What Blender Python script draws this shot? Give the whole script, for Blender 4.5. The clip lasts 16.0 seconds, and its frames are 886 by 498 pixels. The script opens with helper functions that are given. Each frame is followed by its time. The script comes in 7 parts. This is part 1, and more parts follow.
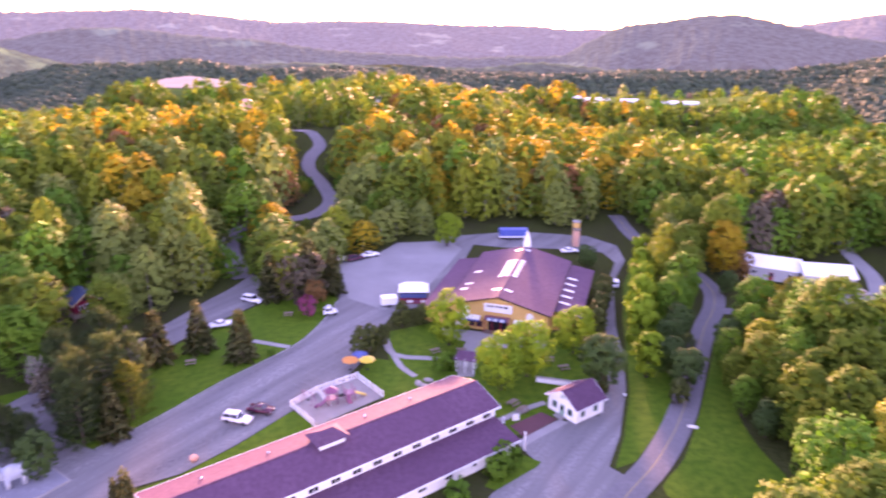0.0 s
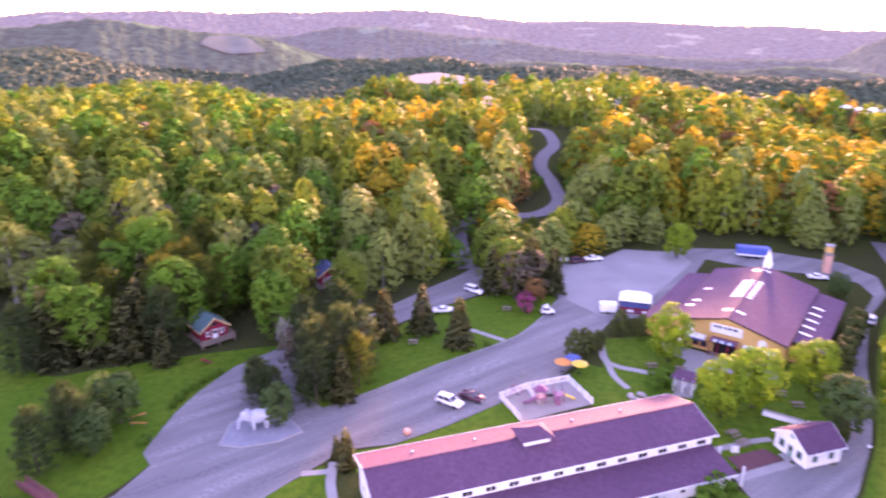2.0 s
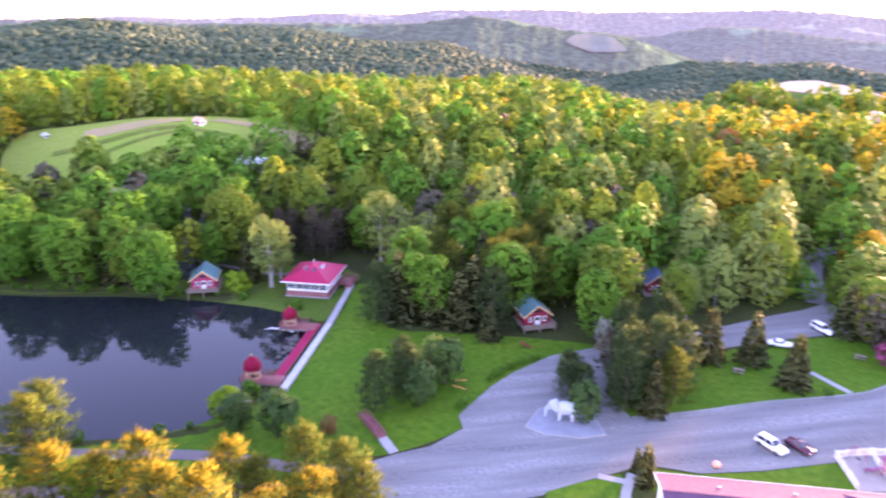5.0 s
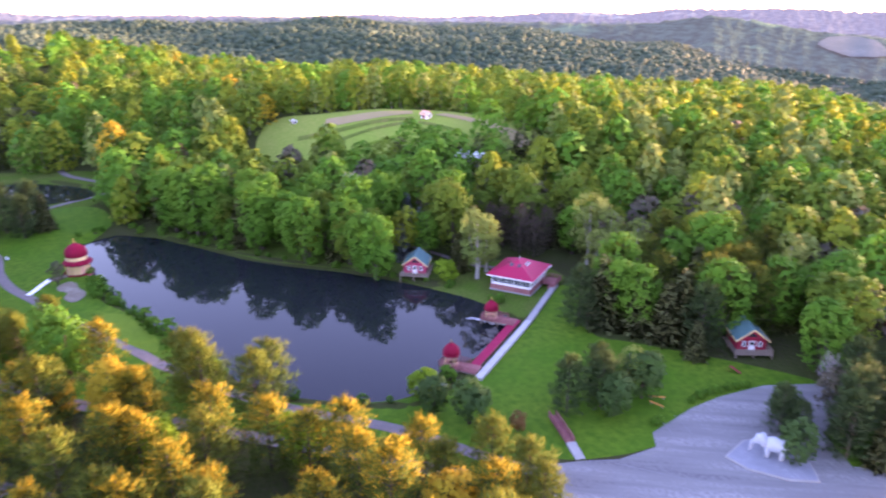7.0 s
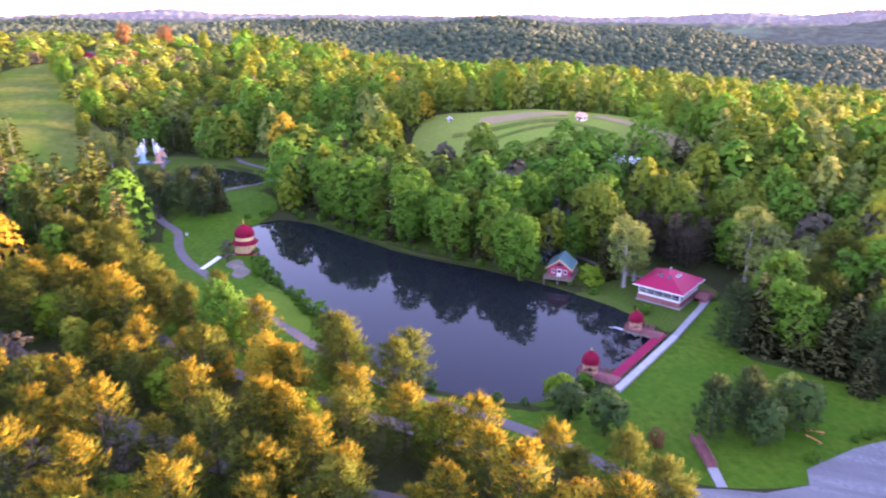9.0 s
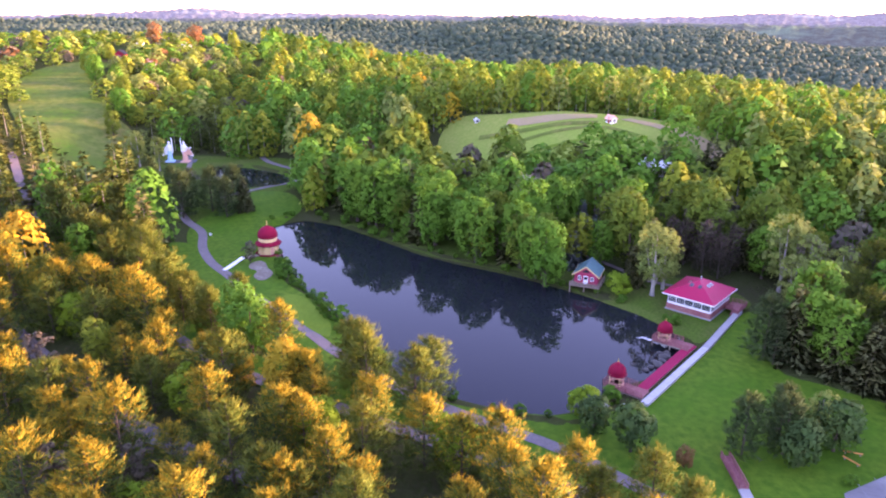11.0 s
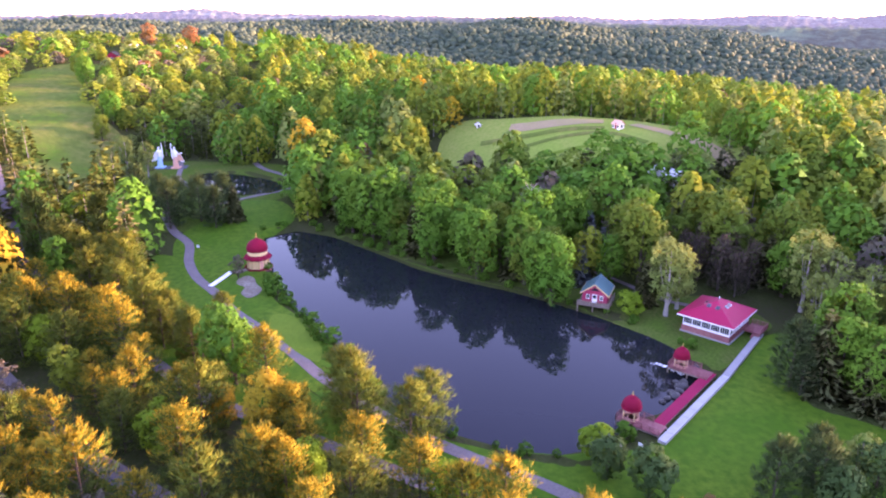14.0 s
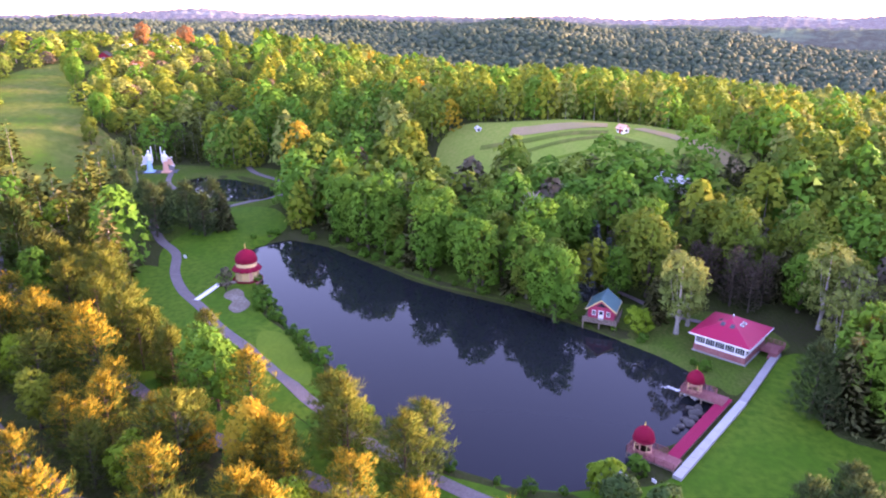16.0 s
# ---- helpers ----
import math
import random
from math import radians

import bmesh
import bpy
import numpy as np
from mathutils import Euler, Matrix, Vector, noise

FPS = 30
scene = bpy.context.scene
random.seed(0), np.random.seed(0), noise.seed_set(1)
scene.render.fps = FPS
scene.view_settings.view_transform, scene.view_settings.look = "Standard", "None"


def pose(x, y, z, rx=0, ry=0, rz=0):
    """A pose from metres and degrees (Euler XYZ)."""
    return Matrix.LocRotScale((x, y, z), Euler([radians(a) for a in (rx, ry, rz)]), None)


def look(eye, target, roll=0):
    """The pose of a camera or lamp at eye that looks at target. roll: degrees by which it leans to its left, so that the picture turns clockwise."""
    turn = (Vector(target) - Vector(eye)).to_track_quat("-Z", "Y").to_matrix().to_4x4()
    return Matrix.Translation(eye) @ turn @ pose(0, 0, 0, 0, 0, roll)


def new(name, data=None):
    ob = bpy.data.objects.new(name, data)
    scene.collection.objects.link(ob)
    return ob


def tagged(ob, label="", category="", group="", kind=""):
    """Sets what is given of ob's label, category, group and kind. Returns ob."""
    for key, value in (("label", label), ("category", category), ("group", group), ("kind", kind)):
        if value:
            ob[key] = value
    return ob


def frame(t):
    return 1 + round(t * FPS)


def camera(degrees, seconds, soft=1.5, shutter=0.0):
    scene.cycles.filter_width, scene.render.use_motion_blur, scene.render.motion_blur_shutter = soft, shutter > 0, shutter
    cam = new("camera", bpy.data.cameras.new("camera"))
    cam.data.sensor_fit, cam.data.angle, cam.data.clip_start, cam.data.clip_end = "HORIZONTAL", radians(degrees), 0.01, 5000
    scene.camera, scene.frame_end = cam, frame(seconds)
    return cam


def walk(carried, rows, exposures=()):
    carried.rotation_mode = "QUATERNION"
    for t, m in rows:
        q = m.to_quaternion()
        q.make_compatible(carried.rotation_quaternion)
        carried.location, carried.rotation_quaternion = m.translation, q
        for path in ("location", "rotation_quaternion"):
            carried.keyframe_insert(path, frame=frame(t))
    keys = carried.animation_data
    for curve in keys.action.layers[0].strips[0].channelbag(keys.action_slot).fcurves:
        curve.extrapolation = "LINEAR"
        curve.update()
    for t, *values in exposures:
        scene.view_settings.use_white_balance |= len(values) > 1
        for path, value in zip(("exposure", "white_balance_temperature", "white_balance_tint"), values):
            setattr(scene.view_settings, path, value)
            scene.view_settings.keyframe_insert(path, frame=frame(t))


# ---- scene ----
cam = camera(63.6, 16.0, soft=2.05, shutter=0.9)
PATH = [
    (0.0, 0.015, 0.065, 63.925, 70.812, -0.65, 2.433),
    (0.5, 0.025, 0.286, 63.806, 70.763, -0.506, 7.143),
    (1.0, 0.021, 0.171, 63.877, 70.717, -0.397, 11.826),
    (1.5, -0.017, -0.112, 64.053, 70.659, -0.311, 16.44),
    (2.0, -0.034, -0.258, 64.146, 70.633, -0.227, 21.08),
    (2.5, -0.041, -0.326, 64.197, 70.605, -0.193, 25.771),
    (3.0, -0.01, -0.464, 64.223, 70.606, -0.122, 30.365),
    (3.5, 0.144, -0.492, 64.337, 70.589, -0.059, 34.973),
    (4.0, -0.113, -0.507, 64.337, 70.561, -0.084, 39.478),
    (4.5, -0.269, -0.524, 64.321, 70.53, -0.085, 44.009),
    (5.0, -0.317, -0.661, 64.427, 70.499, -0.1, 48.535),
    (7.5, -0.036, -0.688, 64.462, 70.441, 0.201, 69.535),
    (8.0, 0.006, -0.746, 64.548, 70.442, 0.219, 72.605),
    (8.5, -0.043, -0.645, 64.446, 70.481, 0.204, 75.328),
    (9.0, -0.098, -0.682, 64.525, 70.465, 0.185, 78.239),
    (9.5, -0.416, -0.546, 64.601, 70.449, 0.188, 79.757),
    (12.0, -5.901, 0.851, 64.599, 70.463, 0.074, 80.515),
    (12.5, -7.671, 1.121, 64.602, 70.478, 0.045, 80.518),
    (13.0, -9.566, 1.499, 64.513, 70.484, 0.02, 80.539),
    (13.5, -11.562, 1.932, 64.294, 70.549, 0.016, 80.545),
    (14.0, -13.62, 2.396, 64.269, 70.545, 0.005, 80.561),
    (14.5, -15.768, 2.816, 64.292, 70.514, 0.006, 80.557),
    (15.0, -17.891, 3.172, 64.28, 70.513, -0.028, 80.534),
    (15.5, -19.97, 3.526, 64.279, 70.507, -0.071, 80.512),
    (16.0, -22.179, 4.019, 64.1, 70.547, -0.113, 80.522),
]
walk(cam, [(t, pose(x, y, z, a, b, c)) for t, x, y, z, a, b, c in PATH],
     exposures=[(0, 4.6, 8200, 93), (2.5, 4.8, 8050, 88), (3.6, 5.02, 7750, 77), (4.1, 5.03, 7700, 73), (4.35, 5.1, 9400, 128), (4.55, 5.1, 9400, 128), (4.75, 5.05, 7600, 71), (5, 5.05, 7600, 69), (7.5, 4.76, 7300, 68), (9, 4.77, 7300, 74), (16, 4.78, 7250, 76)])

# ---- world, sun ----
SUN_EL, SUN_AZ = radians(6.8), radians(1)  # the sun stands low, ahead of the first view
world = bpy.data.worlds.new("sky")
scene.world = world
world.use_nodes = True
wn = world.node_tree.nodes
sky = wn.new("ShaderNodeTexSky")
sky.sky_type, sky.sun_disc = "NISHITA", False
sky.sun_elevation, sky.sun_rotation = SUN_EL, -SUN_AZ
sky.air_density, sky.dust_density, sky.ozone_density = 1.0, 0.3, 2.5
world.node_tree.links.new(sky.outputs[0], wn["Background"].inputs[0])
wn["Background"].inputs[1].default_value = 0.085
sun = new("sun", bpy.data.lights.new("sun", "SUN"))
sun.data.energy, sun.data.angle, sun.data.color = 1.6, radians(9), (1.0, 0.76, 0.44)
sun.matrix_world = look((0, 0, 0), (math.sin(SUN_AZ) * math.cos(SUN_EL), -math.cos(SUN_AZ) * math.cos(SUN_EL), -math.sin(SUN_EL)))

# ---- materials ----
def base_mat(name):
    m = bpy.data.materials.new(name)
    m.use_nodes = True
    nt = m.node_tree
    return m, nt, nt.nodes["Principled BSDF"]


def mixed(nt, fac, a, b):
    n = nt.nodes.new("ShaderNodeMix")
    n.data_type = "RGBA"
    if fac is not None:
        nt.links.new(fac, n.inputs[0])
    for k, v in ((6, a), (7, b)):
        if isinstance(v, tuple):
            n.inputs[k].default_value = (*v, 1)
        else:
            nt.links.new(v, n.inputs[k])
    return n.outputs[2]


def noise_at(nt, scale, detail=3, lo=0.35, hi=0.65, rough=0.55, squash=None, turn=0):
    geo = nt.nodes.new("ShaderNodeNewGeometry")
    src = geo.outputs["Position"]
    if squash:
        mp = nt.nodes.new("ShaderNodeMapping")
        turned = nt.nodes.new("ShaderNodeMapping")
        turned.inputs["Rotation"].default_value = (0, 0, radians(turn))
        nt.links.new(src, turned.inputs[0])
        src = turned.outputs[0]
        mp.inputs["Scale"].default_value = squash
        nt.links.new(src, mp.inputs[0])
        src = mp.outputs[0]
    n = nt.nodes.new("ShaderNodeTexNoise")
    n.inputs["Scale"].default_value, n.inputs["Detail"].default_value, n.inputs["Roughness"].default_value = scale, detail, rough
    nt.links.new(src, n.inputs["Vector"])
    r = nt.nodes.new("ShaderNodeMapRange")
    r.inputs[1].default_value, r.inputs[2].default_value = lo, hi
    nt.links.new(n.outputs["Fac"], r.inputs[0])
    return r.outputs[0]


def bumped(nt, b, height, strength=0.4, dist=0.05):
    n = nt.nodes.new("ShaderNodeBump")
    n.inputs["Strength"].default_value, n.inputs["Distance"].default_value = strength, dist
    nt.links.new(height, n.inputs["Height"])
    nt.links.new(n.outputs[0], b.inputs["Normal"])


def surface(name, a, b, c=None, rough=0.8, coarse=0.2, fine=3.0, bump=0.3, dist=0.03, metal=0.0, squash=None, turn=0):
    """Colour a with large patches of b and fine grain of c."""
    m, nt, bs = base_mat(name)
    col = mixed(nt, noise_at(nt, coarse, squash=squash, turn=turn), a, b)
    grain = noise_at(nt, fine, 4)
    col = mixed(nt, grain, col, c if c else tuple(v * 0.8 for v in a))
    nt.links.new(col, bs.inputs["Base Color"])
    bs.inputs["Roughness"].default_value, bs.inputs["Metallic"].default_value = rough, metal
    bs.inputs["Specular IOR Level"].default_value = 0.0 if rough > 0.93 else 0.06 if rough > 0.65 else 0.3 if rough > 0.4 else 0.5
    if bump:
        bumped(nt, bs, grain, bump, dist)
    return m


def foliage(name, a, b, through_light=0.35, vary=0.3):
    """Leaves: tone from tree to tree and from clump to clump, part of the light passing through."""
    a, b = tuple(v * 1.15 for v in a), tuple(v * 1.15 for v in b)
    m, nt, bs = base_mat(name)
    isl = nt.nodes.new("ShaderNodeNewGeometry")
    col = mixed(nt, noise_at(nt, 0.09, 2, 0.3, 0.7), a, b)
    lev = nt.nodes.new("ShaderNodeMapRange")
    lev.inputs[3].default_value, lev.inputs[4].default_value = 0.0, 0.6 * vary
    nt.links.new(isl.outputs["Random Per Island"], lev.inputs[0])
    col = mixed(nt, lev.outputs[0], col, tuple(v * 0.5 for v in a))
    young = nt.nodes.new("ShaderNodeMapRange")
    young.inputs[4].default_value = 0.45
    nt.links.new(noise_at(nt, 0.6, 3, 0.45, 0.7), young.inputs[0])
    col = mixed(nt, young.outputs[0], col, (a[0] * 1.3, a[1] * 1.2, a[2] * 0.9))
    nt.links.new(col, bs.inputs["Base Color"])
    bs.inputs["Roughness"].default_value = 0.75
    bs.inputs["Specular IOR Level"].default_value = 0.1
    tr = nt.nodes.new("ShaderNodeBsdfTranslucent")
    nt.links.new(col, tr.inputs[0])
    mx = nt.nodes.new("ShaderNodeMixShader")
    mx.inputs[0].default_value = through_light
    nt.links.new(bs.outputs[0], mx.inputs[1])
    nt.links.new(tr.outputs[0], mx.inputs[2])
    nt.links.new(mx.outputs[0], nt.nodes["Material Output"].inputs[0])
    return m


def plain(name, a, rough=0.6, var=0.15, metal=0.0, scale=0.8):
    return surface(name, a, tuple(v * (1 - var) for v in a), tuple(v * (1 - var) for v in a), rough, scale, scale * 12, 0.1, 0.01, metal)


BANK = surface("shaded_bank_grass", (0.052, 0.12, 0.016), (0.095, 0.105, 0.03), (0.04, 0.088, 0.015), 0.95, 0.12, 1.5, 0.6, 0.15)
GROUND = surface("woodland_floor", (0.046, 0.064, 0.018), (0.048, 0.042, 0.024), (0.036, 0.05, 0.014), 0.95, 0.06, 1.2, 0.6, 0.2)
LAWN = surface("mown_grass", (0.03, 0.12, 0.007), (0.075, 0.148, 0.012), (0.026, 0.098, 0.007), 0.9, 0.075, 0.7, 0.2, 0.04)
MEADOW = surface("rough_meadow", (0.06, 0.15, 0.018), (0.175, 0.15, 0.05), (0.08, 0.12, 0.025), 0.95, 0.03, 0.35, 0.6, 0.25)
FIELD = surface("crop_field", (0.16, 0.25, 0.042), (0.22, 0.245, 0.06), (0.14, 0.22, 0.038), 0.95, 0.03, 0.8, 0.5, 0.1, squash=(1, 3, 1))
TILLED = surface("tilled_soil", (0.33, 0.23, 0.13), (0.25, 0.22, 0.09), (0.28, 0.2, 0.11), 0.95, 0.11, 1.0, 0.5, 0.1)
ASPHALT = surface("worn_asphalt", (0.11, 0.108, 0.108), (0.25, 0.245, 0.238), (0.16, 0.156, 0.154), 0.85, 0.2, 1.6, 0, 0.01, squash=(0.15, 1.5, 1.0), turn=-58)
ROAD = surface("road_asphalt", (0.15, 0.145, 0.15), (0.18, 0.17, 0.175), (0.14, 0.135, 0.14), 0.85, 0.12, 1.2, 0.15, 0.02)
GRAVEL = surface("pale_gravel", (0.29, 0.285, 0.28), (0.2, 0.195, 0.195), (0.25, 0.245, 0.24), 0.95, 0.08, 3.5, 0.4, 0.03)
CONCRETE = surface("concrete", (0.30, 0.29, 0.28), (0.24, 0.23, 0.225), (0.27, 0.26, 0.25), 0.85, 0.4, 4.0, 0.2, 0.01)
PAVER = surface("red_paving", (0.16, 0.06, 0.07), (0.12, 0.05, 0.06), (0.14, 0.06, 0.06), 0.8, 0.5, 4.0, 0.2, 0.01)
PATHM = surface("path_asphalt", (0.16, 0.132, 0.125), (0.195, 0.165, 0.155), (0.135, 0.112, 0.108), 0.9, 0.3, 3.0, 0.3, 0.02)
LINE = plain("white_line_paint", (0.21, 0.21, 0.215), 0.7, 0.25)
YLINE = plain("yellow_line_paint", (0.38, 0.29, 0.15), 0.7, 0.25)
VALLEYGRASS = surface("valley_grass", (0.07, 0.13, 0.03), (0.1, 0.13, 0.035), (0.06, 0.11, 0.028), 0.95, 0.02, 0.2, 0.3, 0.2)
BARE = surface("pale_cleared_soil", (0.25, 0.245, 0.24), (0.19, 0.2, 0.17), (0.22, 0.215, 0.21), 0.95, 0.02, 0.2, 0.3, 0.2)
# pale pasture, greyed further: haze put into its base colour
HAZYFIELD = surface("hazed_pasture", (0.13, 0.145, 0.13), (0.18, 0.185, 0.165), (0.11, 0.125, 0.11), 0.95, 0.02, 0.2, 0.3, 0.2)
MULCH = surface("wood_chips", (0.32, 0.29, 0.27), (0.25, 0.22, 0.2), (0.28, 0.25, 0.23), 0.95, 0.4, 4.0, 0.4, 0.03)
SOIL = surface("bare_soil", (0.2, 0.16, 0.12), (0.28, 0.25, 0.2), (0.15, 0.12, 0.09), 0.95, 0.3, 2.0, 0.4, 0.05)
ROOF = surface("maroon_shingle", (0.118, 0.054, 0.09), (0.142, 0.068, 0.108), (0.104, 0.048, 0.08), 0.75, 0.1, 1.5, 0.2, 0.02)
RIB = surface("red_metal_roof", (0.45, 0.012, 0.06), (0.38, 0.01, 0.05), (0.42, 0.012, 0.055), 0.55, 0.3, 2.0, 0.1, 0.01, 0.15)
DOME = surface("dome_paint", (0.27, 0.01, 0.03), (0.2, 0.008, 0.024), (0.23, 0.01, 0.027), 0.7, 0.5, 3.0, 0.15, 0.02)
TEAL = surface("teal_metal_roof", (0.06, 0.19, 0.19), (0.045, 0.15, 0.16), (0.055, 0.17, 0.17), 0.5, 0.3, 2.0, 0.1, 0.01, 0.1)
SLATEB = surface("blue_roof", (0.06, 0.11, 0.2), (0.05, 0.09, 0.16), (0.055, 0.1, 0.17), 0.6, 0.3, 2.0, 0.1, 0.01)
REDWALL = surface("red_log_wall", (0.36, 0.03, 0.05), (0.3, 0.025, 0.045), (0.28, 0.025, 0.04), 0.7, 0.4, 2.0, 0.2, 0.03)
PINKWALL = surface("rose_log_wall", (0.50, 0.06, 0.11), (0.42, 0.05, 0.09), (0.44, 0.05, 0.1), 0.7, 0.4, 2.0, 0.2, 0.03)
WHITE = plain("white_paint", (0.78, 0.78, 0.78), 0.6, 0.08)
CREAM = plain("cream_paint", (0.80, 0.55, 0.26), 0.6, 0.1)
ORANGE = surface("ochre_boards", (0.72, 0.40, 0.15), (0.64, 0.34, 0.12), (0.66, 0.36, 0.12), 0.7, 0.4, 2.0, 0.2, 0.02)
DECK = surface("stained_deck", (0.30, 0.10, 0.10), (0.36, 0.16, 0.14), (0.25, 0.08, 0.08), 0.8, 0.5, 3.0, 0.2, 0.02)
REDDECK = surface("red_deck", (0.36, 0.02, 0.06), (0.3, 0.018, 0.05), (0.33, 0.02, 0.055), 0.7, 0.4, 2.0, 0.2, 0.01)
WOOD = surface("grey_timber", (0.28, 0.21, 0.16), (0.22, 0.17, 0.13), (0.2, 0.15, 0.12), 0.85, 0.5, 3.0, 0.3, 0.02)
BARK = surface("bark", (0.12, 0.095, 0.075), (0.09, 0.07, 0.055), (0.07, 0.055, 0.045), 0.95, 0.6, 5.0, 0.6, 0.05)
PALEBARK = surface("pale_bark", (0.36, 0.33, 0.29), (0.28, 0.26, 0.23), (0.22, 0.2, 0.18), 0.9, 0.6, 5.0, 0.5, 0.04)
GLASS = plain("dark_glass", (0.025, 0.03, 0.04), 0.08, 0.2)
SKYLIGHT = plain("skylight_panel", (0.62, 0.63, 0.64), 0.3, 0.08)
DARK = plain("dark_opening", (0.03, 0.025, 0.025), 0.7, 0.2)
STONE = surface("grey_stone", (0.33, 0.32, 0.31), (0.24, 0.23, 0.22), (0.28, 0.27, 0.26), 0.9, 0.5, 3.0, 0.5, 0.05)
RUBBER = plain("tyre_rubber", (0.02, 0.02, 0.02), 0.8, 0.2)
CARWHITE = plain("white_car_paint", (0.8, 0.8, 0.8), 0.25, 0.03)
CARRED = plain("dark_red_car_paint", (0.09, 0.012, 0.03), 0.25, 0.1)
CARGREY = plain("grey_car_paint", (0.22, 0.22, 0.24), 0.25, 0.1)
CHROME = plain("bright_metal", (0.6, 0.6, 0.6), 0.25, 0.1, 1.0)
LAMPG = plain("headlight_glass", (0.7, 0.7, 0.7), 0.15, 0.05)
TAIL = plain("tail_light_red", (0.4, 0.02, 0.02), 0.2, 0.05)
YELLOW = plain("yellow_plastic", (0.75, 0.45, 0.03), 0.4, 0.1)
PINKP = plain("magenta_plastic", (0.26, 0.06, 0.13), 0.4, 0.1)
BLUEP = plain("blue_fabric", (0.08, 0.13, 0.3), 0.8, 0.15)
ORANGEP = plain("orange_fabric", (0.72, 0.26, 0.08), 0.8, 0.15)
LTBLUE = plain("pale_blue_paint", (0.3, 0.58, 0.75), 0.6, 0.1)
SALMON = plain("salmon_paint", (0.75, 0.36, 0.26), 0.6, 0.1)
GOLD = plain("gold_finial", (0.7, 0.45, 0.12), 0.3, 0.1, 0.8)
ELEPH = surface("grey_white_statue_skin", (0.42, 0.45, 0.5), (0.3, 0.33, 0.38), (0.36, 0.39, 0.43), 0.75, 0.6, 3.0, 0.2, 0.03)
FOAM = plain("splashing_water", (0.75, 0.75, 0.78), 0.4, 0.2)

OAK = foliage("leaf_green", (0.058, 0.135, 0.016), (0.115, 0.165, 0.018), 0.35, 0.4)
MAPLE = foliage("leaf_bright_green", (0.034, 0.16, 0.016), (0.07, 0.185, 0.018), 0.35, 0.4)
POPLAR = foliage("leaf_yellow_green", (0.13, 0.20, 0.02), (0.19, 0.22, 0.022), 0.4)
PALE = foliage("leaf_pale_green", (0.12, 0.19, 0.045), (0.16, 0.2, 0.045), 0.35, 0.4)
# yellow leaf of its own; towards the sun it stands for backlit glow
GOLDEN = foliage("leaf_golden", (0.32, 0.25, 0.018), (0.36, 0.21, 0.018), 0.4)
RUST = foliage("leaf_rust", (0.22, 0.095, 0.04), (0.26, 0.14, 0.045))
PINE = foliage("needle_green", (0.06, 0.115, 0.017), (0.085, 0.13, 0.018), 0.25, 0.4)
# gold of low sun on upper boughs, put into the tip colour
SUN_TIPS = foliage("needle_sun_gold_tips", (0.36, 0.258, 0.02), (0.275, 0.228, 0.02), 0.35, 0.3)
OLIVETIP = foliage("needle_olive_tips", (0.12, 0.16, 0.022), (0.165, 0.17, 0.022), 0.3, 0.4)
SPRUCE = foliage("spruce_needles", (0.085, 0.108, 0.042), (0.105, 0.115, 0.042), 0.2, 0.3)
BLUESPR = foliage("blue_spruce_needles", (0.13, 0.17, 0.18), (0.15, 0.18, 0.18), 0.15)
PURPLE = foliage("leaf_dull_purple", (0.085, 0.075, 0.05), (0.10, 0.085, 0.055), 0.2)
# bluer, duller leaf tones: haze of distance put into the base colour
HAZEWOOD = surface("hazed_wood", (0.042, 0.078, 0.05), (0.06, 0.09, 0.05), (0.036, 0.066, 0.046), 0.95, 0.012, 0.09, 0.15, 0.5)
HAZECROWN = foliage("hazed_crowns", (0.048, 0.09, 0.06), (0.095, 0.126, 0.068), 0.4, 0.35)
NEEDLES = foliage("needle_olive", (0.055, 0.09, 0.017), (0.078, 0.105, 0.019), 0.25, 0.3)
LIME = foliage("leaf_lime", (0.11, 0.24, 0.016), (0.15, 0.26, 0.018), 0.4, 0.3)

m, nt, bs = base_mat("pond_water")
bs.inputs["Base Color"].default_value = (0.010, 0.013, 0.014, 1)
bs.inputs["Roughness"].default_value, bs.inputs["IOR"].default_value = 0.03, 1.33
bs.inputs["Specular IOR Level"].default_value = 0.31
bs.inputs["Specular Tint"].default_value = (0.9, 0.74, 1.0, 1)
bumped(nt, bs, noise_at(nt, 0.7, 3, 0.2, 0.8), 0.05, 0.05)
WATER = m

# ---- mesh helpers ----
def finish(name, bm, material, smooth=False):
    me = bpy.data.meshes.new(name)
    bm.normal_update()
    bm.to_mesh(me)
    bm.free()
    for mt in material if isinstance(material, (list, tuple)) else (material,):
        me.materials.append(mt)
    if smooth:
        me.shade_smooth()
    return me


def part(name, bm, material, parent, label="", smooth=False):
    ob = new(name, finish(name, bm, material, smooth))
    ob.parent = parent
    return tagged(ob, label)


def thing(name, m, label, category, group=""):
    ob = new(name)
    ob.matrix_world = m
    return tagged(ob, label, category, group)


def struct(name, bm, material, label, category, smooth=False):
    return tagged(new(name, finish(name, bm, material, smooth)), label, category, "", "structure")


def box(x0, x1, y0, y1, z0, z1, bm=None, bevel=0.0):
    bm = bm or bmesh.new()
    r = bmesh.ops.create_cube(bm, size=1)["verts"]
    bmesh.ops.transform(bm, matrix=Matrix.LocRotScale(((x0 + x1) / 2, (y0 + y1) / 2, (z0 + z1) / 2), None, (x1 - x0, y1 - y0, z1 - z0)), verts=r)
    if bevel:
        ed = list({e for v in r for e in v.link_edges})
        bmesh.ops.bevel(bm, geom=ed, offset=bevel, segments=1, affect="EDGES")
    return bm


